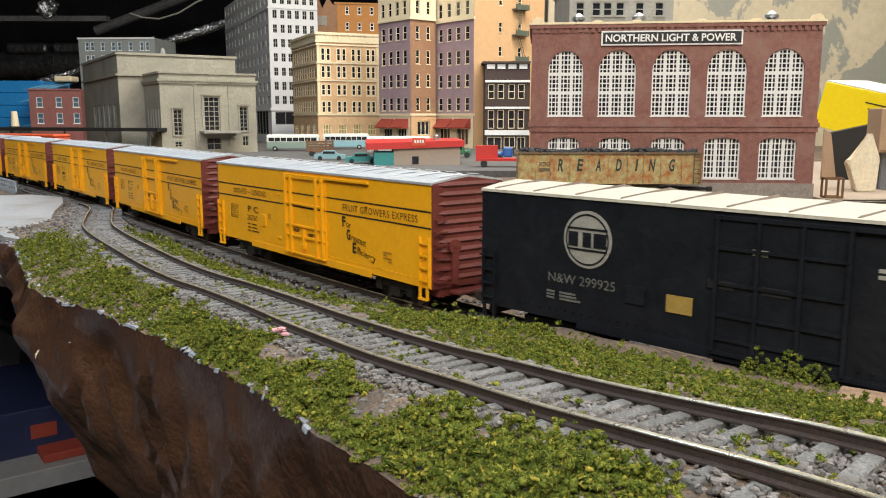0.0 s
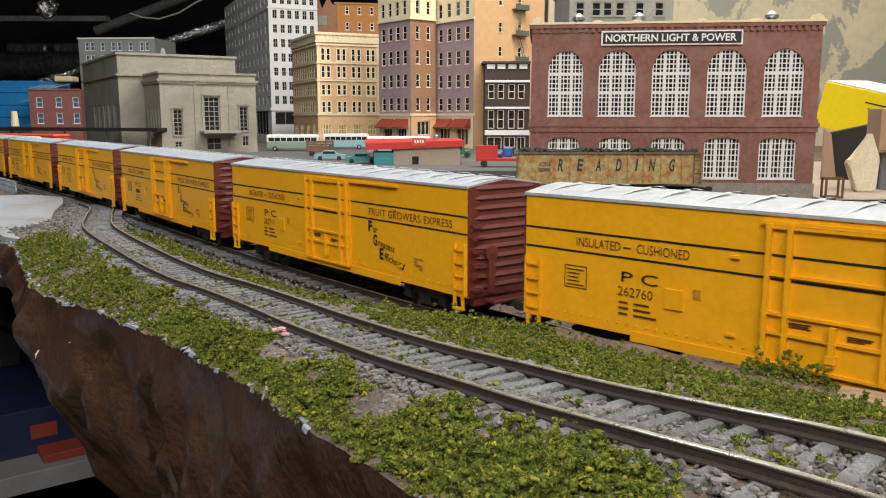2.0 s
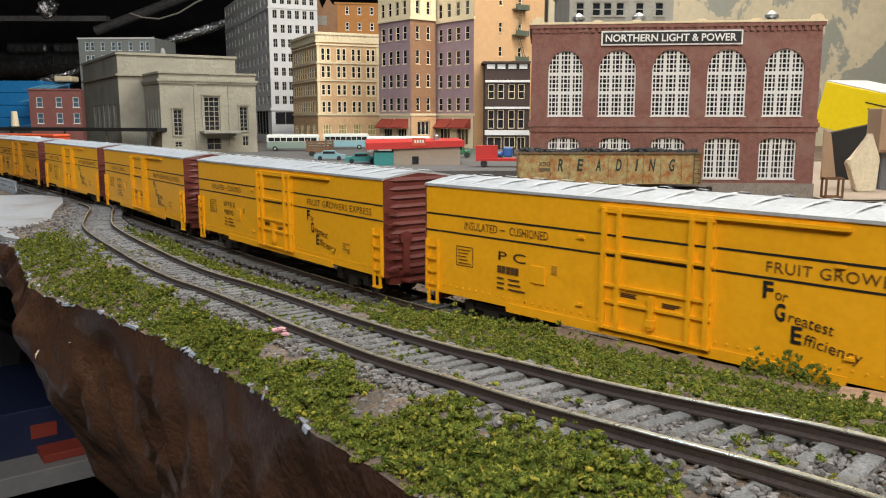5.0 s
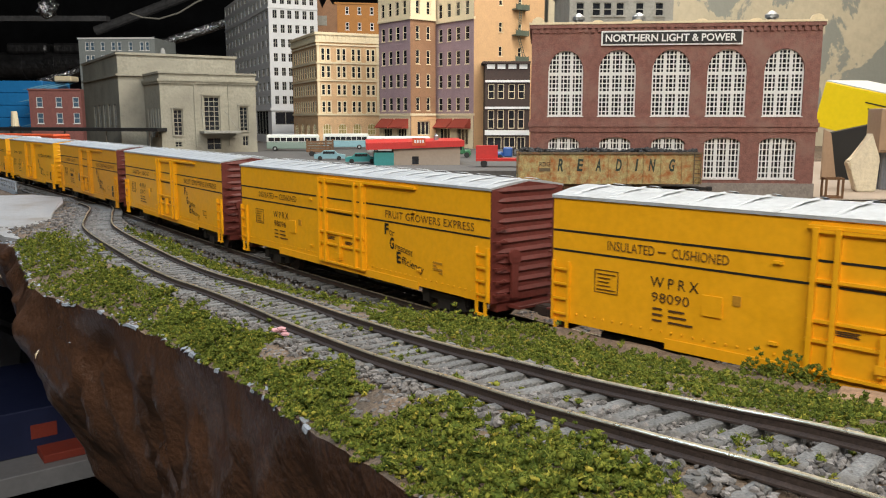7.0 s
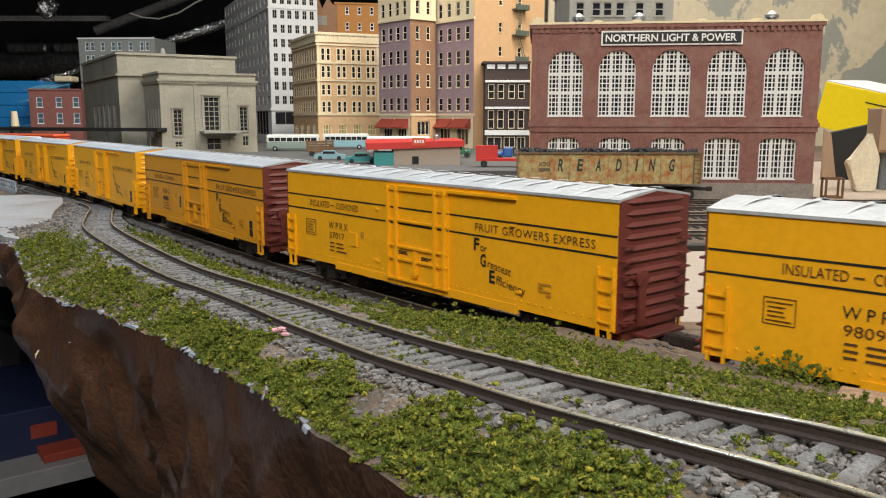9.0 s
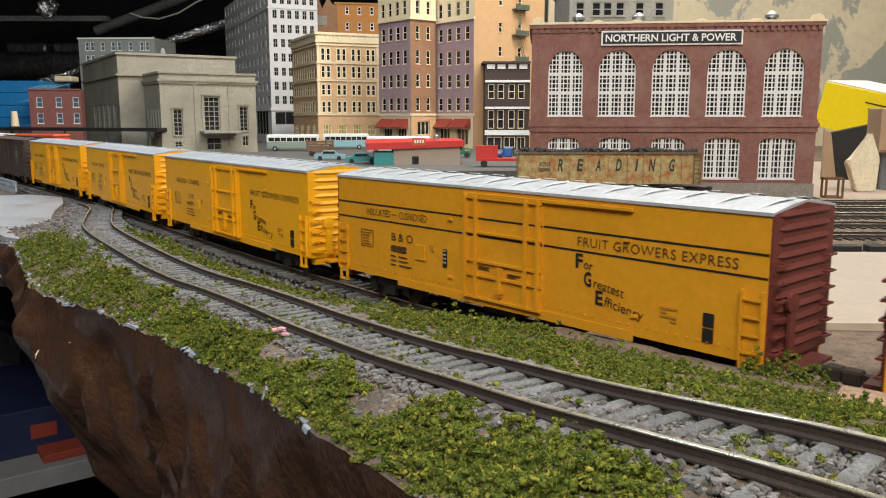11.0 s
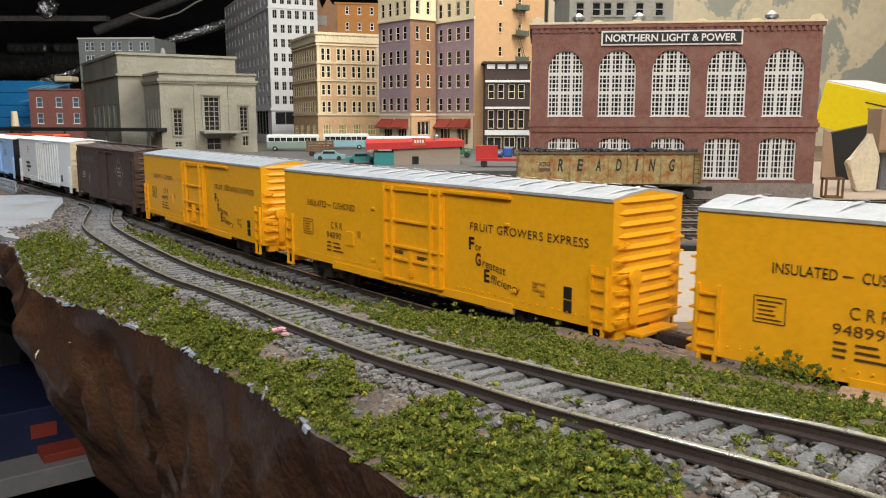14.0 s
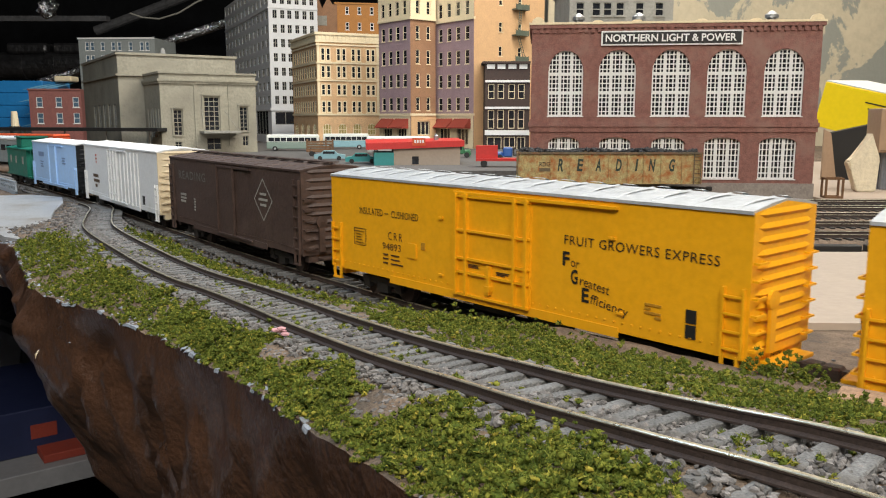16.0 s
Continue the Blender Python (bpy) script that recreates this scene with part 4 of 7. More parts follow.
def put_window(parent, m, hole, cols, rows, bar, rim, frame_mat, glass_mat, deep=0.0012, sill=None):
    x0, x1, z0, z1, spring = hole
    me, pane = window_mesh(x1 - x0, z1 - z0, cols, rows, bar, rim, None if spring is None else spring - z0)

    def fitted(mesh, material):
        if mesh.materials and mesh.materials[0] != material:
            key = (mesh.name, material.name)
            if key not in _windows:
                c = mesh.copy()
                c.materials.clear()
                c.materials.append(material)
                _windows[key] = c
            return _windows[key]
        return mesh
    win = link("window", fitted(me, frame_mat), frame_mat, parent)
    win.matrix_basis = m @ Matrix.Translation(((x0 + x1) / 2, deep, z0))
    link("pane", fitted(pane, glass_mat), glass_mat, win)
    if sill:
        bm = bmesh.new()
        box(bm, x0 - sill, x1 + sill, -sill, 0.0002, z0 - sill, z0, m)
        part("window_sill", bm, frame_mat, parent)
    return win


def holes_grid(centres, rows, w):
    return [(c - w / 2, c + w / 2, a, b, None) for c in centres for a, b in rows]


def shell(parent, w, d, h, faces, roof_mat=M_ROOFTAR, base=-0.0065):
    """Walls with openings, plain backs, a flat roof below the parapet. faces: side -> (material, openings)."""
    for side, m, span in (("front", FRONT, w), ("left", LEFT(d), d), ("right", RIGHT(w), d)):
        material, holes = faces.get(side, (faces["front"][0], []))
        bm = bmesh.new()
        wall_face(bm, m, span, base, h, holes)
        part("wall", bm, material, parent)
    bm = bmesh.new()
    box(bm, 0, w, d - 0.002, d, base, h)
    part("wall", bm, faces["front"][0], parent)
    bm = bmesh.new()
    box(bm, 0.001, w - 0.001, 0.001, d - 0.002, h - 0.008, h - 0.006)
    part("roof", bm, roof_mat, parent)
    # solid near-black block: the shade of the hollow inside as colour
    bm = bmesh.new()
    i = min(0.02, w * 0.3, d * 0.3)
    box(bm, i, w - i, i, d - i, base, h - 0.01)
    part("core", bm, M_DARKIN, parent, "near-black block standing for the shade inside")


def band(parent, name, w, d, z0, z1, out, material, left=True, right=False, label=""):
    """A belt course or cornice round the front and side walls."""
    bm = bmesh.new()
    box(bm, -out if left else 0, w + (out if right else 0), -out, 0.0005, z0, z1)
    if left:
        box(bm, -out, 0.0005, 0, d, z0, z1)
    if right:
        box(bm, w - 0.0005, w + out, 0, d, z0, z1)
    return part(name, bm, material, parent, label)


def power_house():
    e = thing("power_house", pose(0.0848, 0.80, 0, 0, 0, -6.5) @ Matrix.Diagonal((0.9785, 1, 1, 1)), "red brick power station with tall white arched windows", "model building")
    w, d, h = 0.2712, 0.16, 0.1624
    up = [(a, b, 0.0755, 0.1372, 0.1172) for a, b in ((0.0166, 0.0503), (0.0652, 0.1008), (0.1160, 0.1523), (0.1678, 0.2044), (0.2204, 0.2570))]
    low = [(a, b, 0.0165, 0.0555, 0.0500) for a, b in ((0.0178, 0.0478), (0.0676, 0.0978), (0.1180, 0.1492), (0.1680, 0.2020), (0.2196, 0.2540))]
    shell(e, w, d, h, {"front": (M_BRICK, up + low), "left": (M_BRICK, []), "right": (M_BRICK, [])})
    for hole in up:
        put_window(e, FRONT, hole, 9, 14, 0.00100, 0.0014, M_WHITE, M_GLASS, 0.0016, sill=0.0008)
    for hole in low:
        put_window(e, FRONT, hole, 9, 7, 0.00100, 0.0014, M_WHITE, M_GLASS, 0.0016, sill=0.0008)
    for hole in up + low:
        x0, x1, z0, z1, s = hole
        bm = bmesh.new()
        o, i = arch_points(x0 - 0.0022, x1 + 0.0022, s, z1 + 0.0022, 14), arch_points(x0, x1, s, z1, 14)
        for k in range(14):
            vs = [bm.verts.new((x, y, z)) for y in (-0.0008, 0.0002) for x, z in (o[k], o[k + 1], i[k + 1], i[k])]
            for f in ((0, 1, 2, 3), (7, 6, 5, 4), (0, 4, 5, 1), (2, 6, 7, 3)):
                bm.faces.new([vs[q] for q in f])
        part("arch_surround", bm, M_BRICK, e)
    band(e, "belt_course", w, d, 0.0655, 0.0695, 0.0022, M_BRICK, True, True)
    band(e, "belt_course", w, d, 0.0605, 0.0655, 0.0012, M_BRICK, True, True)
    band(e, "belt_course", w, d, 0.0695, 0.0725, 0.0010, M_BRICK, True, True)
    band(e, "plinth", w, d, -0.0065, 0.0125, 0.0012, M_BRICKLOW, True, True, "grey concrete plinth")
    band(e, "cornice", w, d, 0.1575, 0.1610, 0.0022, M_BRICK, True, True)
    band(e, "coping", w, d, 0.1610, 0.1630, 0.0028, M_CREAMTRIM, True, True, "pale coping along the parapet")
    for i in range(44):
        bm = bmesh.new()
        x = 0.003 + (w - 0.006) * i / 43
        box(bm, x - 0.0016, x + 0.0016, -0.0018, 0.0002, 0.1535, 0.1575)
        part("corbel", bm, M_BRICK, e)
    for x in (0.006, w - 0.006):
        bm = bmesh.new()
        prism(bm, arch_points(x - 0.006, x + 0.006, 0.163, 0.168, 10), 0.004, Matrix.Translation((0, -0.002, 0)))
        part("parapet_crest", bm, M_CREAMTRIM, e)
    for x in (0.063, 0.10, 0.16, 0.21):
        bm = bmesh.new()
        prism(bm, arch_points(x - 0.005, x + 0.005, 0.163, 0.1648, 8), 0.004, Matrix.Translation((0, -0.002, 0)))
        part("parapet_crest", bm, M_CREAMTRIM, e)
    bm = bmesh.new()
    box(bm, 0.0665, 0.1985, -0.0022, 0.0002, 0.1412, 0.1545)
    sign = part("name_board", bm, M_WHITE, e, "white bordered name board")
    bm = bmesh.new()
    box(bm, 0.0680, 0.1970, -0.0026, -0.0022, 0.1426, 0.1531)
    part("board_face", bm, M_INK, sign, "black board face")
    letters("NORTHERN LIGHT & POWER", 0.0705, -0.0030, 0.1447, 0.0064, M_WHITE, sign, width=0.122, bold=0.022)
    for x, y in ((0.046, 0.03), (0.105, 0.03), (0.232, 0.03)):
        bm = bmesh.new()
        tube(bm, (x, y, 0.155), (x, y, 0.168), 0.0042, 14)
        tube(bm, (x, y, 0.168), (x, y, 0.171), 0.0064, 14)
        tube(bm, (x, y, 0.171), (x, y, 0.1745), 0.0064, 14, 0.002)
        part("roof_vent", bm, M_METAL, e, "round metal roof ventilator")


def rows_from(tops, high):
    return [(t - high, t) for t in tops]


def tan_block():
    e = thing("corner_building", pose(-0.3325, 2.2, 0, 0, 0, 24), "orange tan stone commercial block with cream cornice and belts", "model building")
    w, d, h = 0.1736, 0.2675, 0.2954
    zz = lambda y: 0.0733 + (210 - y) * (0.00147 if y < 210 else 0.00152)
    rows = [(zz(108), zz(84)), (zz(138), zz(115)), (zz(169), zz(148)), (zz(200), zz(178))]
    cf = [0.0168, 0.0318, 0.0600, 0.0750, 0.1010, 0.1165, 0.1425, 0.1570]
    cl = [0.022 + 0.223 * i / 9 for i in range(10)]
    fh, lh = holes_grid(cf, rows, 0.0132), holes_grid(cl, rows, 0.0190)
    arches = [(c - 0.012, c + 0.012, zz(240), zz(219), zz(228)) for c in (0.0245, 0.0675, 0.109, 0.150)]
    la = [(c - 0.018, c + 0.018, zz(240), zz(219), zz(228)) for c in (0.035, 0.1, 0.165, 0.23)]
    shell(e, w, d, h, {"front": (M_TAN, fh + arches), "left": (M_TAN, lh + la)})
    for m, hs in ((FRONT, fh), (LEFT(d), lh)):
        for k in hs:
            put_window(e, m, k, 1, 2, 0.0014, 0.0030, M_CREAMTRIM, M_GLASS, 0.0006, sill=0.0016)
    for m, hs in ((FRONT, arches), (LEFT(d), la)):
        for k in hs:
            put_window(e, m, k, 3, 2, 0.0014, 0.0025, M_CREAMTRIM, M_GLASSYEL, 0.001)
    for y in (79, 111, 142, 203):
        band(e, "belt_course", w, d, zz(y) - 0.0022, zz(y) + 0.0022, 0.003, M_CREAMTRIM)
    band(e, "cornice", w, d, zz(75), zz(70), 0.004, M_CREAMTRIM)
    band(e, "cornice", w, d, zz(70), zz(62), 0.0025, M_CREAMTRIM)
    band(e, "cornice", w, d, zz(62), h + 0.002, 0.006, M_CREAMTRIM)
    for x in (0.004, 0.046, 0.088, 0.130, 0.1695):
        bm = bmesh.new()
        box(bm, x - 0.0035, x + 0.0035, -0.0016, 0.0002, zz(203), zz(75))
        part("pilaster", bm, M_CREAMTRIM if x in (0.004, 0.1695) else M_TAN, e)
    for i in range(16):
        bm = bmesh.new()
        x = 0.004 + (w - 0.008) * i / 15
        box(bm, x - 0.002, x + 0.002, -0.0045, 0.0002, zz(70), zz(62))
        part("bracket", bm, M_CREAMTRIM, e)


def tall_tower():
    e = thing("office_tower", pose(-0.5595, 2.7, 0, 0, 0, 24), "tall pale grey office tower with rows of dark windows", "model building")
    w, d, h = 0.1611, 0.8254, 0.52
    zz = lambda y: 0.0733 + (210 - y) * 0.0018
    tops = [zz(-32 + 25.2 * i) for i in range(9)]
    rows = rows_from(tops, 0.026)
    cf = [0.020, 0.045, 0.068, 0.093, 0.118, 0.142]
    cl = [0.035 + 0.755 * i / 11 for i in range(12)]
    fh, lh = holes_grid(cf, rows, 0.0135), holes_grid(cl, rows, 0.034)
    gf = [(0.012, 0.15, zz(221), zz(198), None)]
    gl = [(0.05 + i * 0.26, 0.25 + i * 0.26, zz(240), zz(196), None) for i in range(3)]
    shell(e, w, d, h, {"front": (M_TOWER, fh + gf), "left": (M_TOWER, lh + gl)})
    for k in fh:
        put_window(e, FRONT, k, 2, 2, 0.0016, 0.001, M_STONE, M_GLASS, 0.0015)
    for k in lh:
        put_window(e, LEFT(d), k, 2, 2, 0.002, 0.001, M_STONE, M_GLASS, 0.0015)
    for m, hs in ((FRONT, gf), (LEFT(d), gl)):
        for k in hs:
            put_window(e, m, k, 4, 1, 0.002, 0.002, M_STONE, M_GLASS, 0.002)
    band(e, "belt_course", w, d, zz(196), zz(192), 0.004, M_TOWER)
    band(e, "belt_course", w, d, zz(16), zz(13), 0.003, M_TOWER)


def purple_block(x, y, side_mat, w, d, cf, cl, f_rows, label, k, fire_escape=False):
    e = thing("apartment_building", pose(x, y, 0, 0, 0, 38), label, "model building")
    h = 0.0733 + 250 * k
    zz = lambda v: 0.0733 + (210 - v) * k
    rl = [(zz(70), zz(46)), (zz(113), zz(88)), (zz(154), zz(130)), (zz(196), zz(172))]
    up = [(zz(27), zz(2)), (zz(-12), zz(-36))]
    shop = [(zz(258), zz(228))]
    lh = holes_grid(cl, rl, 0.0155)
    lu = holes_grid(cl, up, 0.0155)
    ls = holes_grid([d * 0.27, d * 0.73], shop, d * 0.28)
    fh = holes_grid(cf, f_rows, 0.0115)
    fs = holes_grid([w * 0.5], [(zz(240), zz(215))], w * 0.5) if w < 0.1 else []
    shell(e, w, d, h, {"front": (side_mat, fh + fs), "left": (M_PURPLE, lh + lu + ls)})
    for m, hs in ((LEFT(d), lh + lu), (FRONT, fh)):
        for q in hs:
            put_window(e, m, q, 1, 2, 0.0013, 0.0014, M_CREAMTRIM, M_GLASS, 0.001, sill=0.0015)
    for m, hs in ((LEFT(d), ls), (FRONT, fs)):
        for q in hs:
            put_window(e, m, q, 3, 1, 0.0018, 0.002, M_CREAMTRIM, M_GLASS, 0.001)
    # stone base, cream upper storeys
    bm = bmesh.new()
    wall_face(bm, Matrix.Translation((-0.0012, 0, 0)) @ LEFT(d), d, -0.0065, zz(203), ls, 0.002)
    part("stone_base", bm, M_CREAMTRIM, e)
    bm = bmesh.new()
    wall_face(bm, Matrix.Translation((-0.0012, 0, 0)) @ LEFT(d), d, zz(35), h, lu, 0.002)
    part("cream_facing", bm, M_CREAMTRIM, e)
    if w < 0.1:
        bm = bmesh.new()
        wall_face(bm, Matrix.Translation((0, -0.0012, 0)), w, -0.0065, zz(203), fs, 0.002)
        part("stone_base", bm, M_PEACH, e)
        bm = bmesh.new()
        wall_face(bm, Matrix.Translation((0, -0.0012, 0)), w, zz(35), h, [q for q in fh if q[2] > zz(35)], 0.002)
        part("cream_facing", bm, M_CREAMTRIM, e, "pale yellow upper storeys")
    band(e, "belt_course", w if w < 0.1 else 0.001, d, zz(205), zz(201), 0.003, M_CREAMTRIM)
    band(e, "belt_course", w if w < 0.1 else 0.001, d, zz(36), zz(32), 0.004, M_CREAMTRIM)
    for c in (d * 0.27, d * 0.73):
        bm = bmesh.new()
        half = d * 0.21
        m = LEFT(d)
        vs = [bm.verts.new(m @ Vector(p)) for p in ((c - half, -0.001, zz(210)), (c + half, -0.001, zz(210)), (c + half, -0.022, zz(226)), (c - half, -0.022, zz(226)), (c - half, -0.022, zz(228)), (c + half, -0.022, zz(228)), (c - half, -0.001, zz(228)), (c + half, -0.001, zz(228)))]
        for f in ((0, 1, 2, 3), (3, 2, 5, 4), (0, 3, 4, 6), (1, 7, 5, 2)):
            bm.faces.new([vs[i] for i in f])
        part("awning", bm, M_AWNING, e, "dark red cloth awning")
    if fire_escape:
        for zf in (zz(58), zz(105), zz(12)):
            bm = bmesh.new()
            box(bm, 0.118, 0.162, -0.016, -0.0003, zf - 0.002, zf)
            box(bm, 0.118, 0.162, -0.016, -0.015, zf, zf + 0.010)
            for x in (0.118, 0.129, 0.140, 0.151, 0.161):
                box(bm, x, x + 0.001, -0.016, -0.015, zf, zf + 0.012)
            part("fire_escape_platform", bm, M_IRON, e)
        for za, zb, xa, xb in ((zz(105), zz(60), 0.152, 0.128), (zz(56), zz(12), 0.130, 0.135), (zz(12), zz(-30), 0.130, 0.134)):
            bm = bmesh.new()
            for o in (0, 0.007):
                tube(bm, (xa + o, -0.010, za), (xb + o, -0.010, zb), 0.0007, 5)
            for i in range(10):
                u = (i + 0.5) / 10
                x, z = xa + (xb - xa) * u, za + (zb - za) * u
                tube(bm, (x, -0.010, z), (x + 0.007, -0.010, z), 0.0006, 5)
            part("fire_escape_stair", bm, M_IRON, e)


def dark_shop():
    e = thing("shop_building", pose(0.0961, 1.9, 0, 0, 0, 0), "narrow dark brown brick shop building with cream trim", "model building")
    w, d, h = 0.1027, 0.12, 0.2015
    k = 0.00127
    zz = lambda v: 0.0733 + (210 - v) * k
    xs = lambda p: (p - 858) * 0.0013
    hs = holes_grid([xs(869), xs(886), xs(905), xs(922)], [(zz(175), zz(149)), (zz(228), zz(195))], 0.0145)
    shop = [(xs(862), xs(888), zz(268), zz(243), None), (xs(892), xs(912), zz(262), zz(243), None), (xs(915), xs(930), zz(268), zz(243), None)]
    shell(e, w, d, h, {"front": (M_DARKBRICK, hs + shop), "left": (M_DARKBRICK, [])})
    for q in hs:
        put_window(e, FRONT, q, 1, 2, 0.0014, 0.0015, M_CREAMTRIM, M_GLASS, 0.001)
    for q in shop:
        put_window(e, FRONT, q, 2, 1, 0.0014, 0.0016, M_CREAMTRIM, M_GLASS, 0.001)
    for za, zb, o in ((zz(146), zz(142), 0.003), (zz(193), zz(189), 0.003), (zz(240), zz(231), 0.003)):
        band(e, "belt_course", w, d, za, zb, o, M_WHITE, False)
    band(e, "cornice", w, d, zz(113), h, 0.006, M_DARKBRICK)
    for x in (0.013, 0.037, 0.062, 0.087):
        bm = bmesh.new()
        box(bm, x - 0.009, x + 0.009, -0.002, 0.0002, zz(122), zz(114))
        part("cornice_panel", bm, M_WHITE, e, "white cornice panel")


def station():
    e = thing("railway_station", pose(-0.5665, 1.66, 0, 0, 0, 32), "large grey stone railway station with tall windows and canopy", "model building")
    k = 0.00111
    zz = lambda v: 0.0733 + (210 - v) * k
    xs = lambda p: (p - 285) * 0.001173
    w, d, h = 0.1983, 0.16, zz(127)
    big = (xs(359), xs(387), zz(233), zz(170), None)
    sm = [(xs(306), xs(321), zz(241), zz(194), None), (xs(423), xs(438), zz(234), zz(188), None)]
    base = [(xs(307), xs(319), zz(262), zz(252), None), (xs(427), xs(438), zz(262), zz(243), None), (xs(362), xs(388), zz(268), zz(246), None)]
    slots = [(a, a + 0.012, zz(244), zz(192), None) for a in (0.045, 0.068, 0.091, 0.114, 0.137)]
    shell(e, w, d, h, {"front": (M_CONC, [big] + sm + base), "left": (M_CONC, slots)})
    put_window(e, FRONT, big, 3, 7, 0.0012, 0.002, M_CONC, M_GLASS, 0.0018)
    for q in sm:
        put_window(e, FRONT, q, 2, 6, 0.001, 0.0015, M_CONC, M_GLASS, 0.0018, sill=0.002)
        x0, x1, z0, z1, _ = q
        bm = bmesh.new()
        prism(bm, [(x0 - 0.005, z1 + 0.004), (x1 + 0.005, z1 + 0.004), ((x0 + x1) / 2, z1 + 0.010)], 0.0035, Matrix.Translation((0, -0.0033, 0)))
        box(bm, x0 - 0.005, x1 + 0.005, -0.0028, 0.0002, z1 + 0.002, z1 + 0.004)
        part("pediment", bm, M_CONC, e)
        for x in (x0 - 0.002, x1 + 0.002):
            bm = bmesh.new()
            box(bm, x - 0.0014, x + 0.0014, -0.002, 0.0002, z0, z1 + 0.002)
            part("window_surround", bm, M_CONC, e)
    for q in base:
        put_window(e, FRONT, q, 2, 2, 0.001, 0.0012, M_CONC, M_GLASS, 0.0018)
    for q in slots:
        put_window(e, LEFT(d), q, 1, 5, 0.001, 0.001, M_STONE, M_GLASS, 0.0018)
    for x in (xs(357), xs(389)):
        bm = bmesh.new()
        box(bm, x - 0.0016, x + 0.0016, -0.002, 0.0002, zz(233), zz(167))
        part("window_surround", bm, M_CONC, e)
    bm = bmesh.new()
    box(bm, xs(355), xs(391), -0.003, 0.0002, zz(168), zz(165))
    part("window_head", bm, M_CONC, e)
    bm = bmesh.new()
    box(bm, xs(350), xs(415), -0.034, 0.0002, zz(237), zz(233))
    can = part("canopy", bm, M_STONE, e, "flat grey entrance canopy")
    for x in (xs(352), xs(413)):
        bm = bmesh.new()
        tube(bm, (x, -0.032, zz(234)), (x + (0.004 if x < xs(380) else -0.02), 0, zz(196)), 0.0005, 5)
        part("canopy_rod", bm, M_STONE, can)
    for x in (xs(345), xs(405)):
        bm = bmesh.new()
        box(bm, x - 0.003, x + 0.003, -0.002, 0.0002, zz(262), zz(148))
        part("pilaster", bm, M_CONC, e)
    band(e, "cornice", w, d, zz(147), zz(143), 0.003, M_CONC, True, True)
    band(e, "cornice", w, d, zz(143), zz(139), 0.005, M_CONC, True, True)
    band(e, "coping", w, d, h - 0.003, h + 0.001, 0.0025, M_CONC, True, True)
    # the taller hall behind
    hx, hy2, hw, hd, hh = -0.0514, 0.138, 0.2528, 0.45, 0.2098
    m = Matrix.Translation((hx, hy2, 0))
    slots = [(0.13 + i * 0.062, 0.163 + i * 0.062, zz(232), zz(182), None) for i in range(5)]
    bm = bmesh.new()
    wall_face(bm, m, hw, -0.0065, hh, [])
    part("hall_wall", bm, M_CONC, e)
    bm = bmesh.new()
    ml = m @ LEFT(hd)
    wall_face(bm, ml, hd, -0.0065, hh, slots)
    part("hall_wall", bm, M_CONC, e)
    for q in slots:
        put_window(e, ml, q, 2, 5, 0.001, 0.001, M_STONE, M_GLASS, 0.0018)
    bm = bmesh.new()
    box(bm, hx + 0.01, hx + hw, hy2 + 0.01, hy2 + hd, -0.0065, hh - 0.006)
    box(bm, hx + hw - 0.001, hx + hw, hy2, hy2 + hd, -0.0065, hh)
    part("hall_core", bm, M_CONC, e)
    bm = bmesh.new()
    box(bm, hx - 0.003, hx + hw + 0.003, hy2 - 0.003, hy2 + 0.0005, hh - 0.004, hh + 0.001)
    box(bm, hx - 0.003, hx + 0.0005, hy2, hy2 + hd, hh - 0.004, hh + 0.001)
    part("coping", bm, M_CONC, e)
    bm = bmesh.new()
    box(bm, hx - 0.005, hx + hw + 0.005, hy2 - 0.005, hy2 + 0.0005, zz(130), zz(126))
    box(bm, hx - 0.005, hx + 0.0005, hy2, hy2 + hd, zz(130), zz(126))
    part("cornice", bm, M_CONC, e)
    bm = bmesh.new()
    prism(bm, arch_points(0.045, 0.057, hh - 0.004, hh + 0.016, 10), 0.008, Matrix.Translation((0, hy2 + 0.03, 0)))
    part("roof_vent", bm, M_METAL, e)


def simple_block(name, x, y, rz, w, d, h, material, label, centres, rows, ww, cols=1, nr=2, left=(), frame_mat=M_WHITE, glass=M_GLASS, bands=()):
    e = thing(name, pose(x, y, 0, 0, 0, rz), label, "model building")
    fh = holes_grid(centres, rows, ww)
    shell(e, w, d, h, {"front": (material, fh), "left": (material, [])})
    for q in fh:
        put_window(e, FRONT, q, cols, nr, 0.0016, 0.0018, frame_mat, glass, 0.001, sill=0.002)
    band(e, "coping", w, d, h - 0.004, h + 0.0015, 0.003, bands[0] if bands else material)
    return e


power_house()
tan_block()
tall_tower()
K1, K2 = 0.00134, 0.00131
Z = lambda k, v: 0.0733 + (210 - v) * k
purple_block(-0.078, 2.0, M_BROWNBRICK, 0.0759, 0.1354, [0.022, 0.054], [0.020, 0.051, 0.082, 0.112],
             [(Z(K1, b), Z(K1, a)) for a, b in ((-38, -14), (2, 26), (46, 70), (88, 113), (130, 154), (172, 196))], "tall mauve and brown brick apartment building with red awnings", K1)
purple_block(0.072, 1.95, M_PEACH, 0.2279, 0.1491, [0.083, 0.146], [0.022, 0.056, 0.090, 0.124],
             [(Z(K2, b), Z(K2, a)) for a, b in ((-10, 8), (37, 55), (80, 98))], "tall mauve apartment building with peach side wall and fire escape", K2, True)
dark_shop()
station()
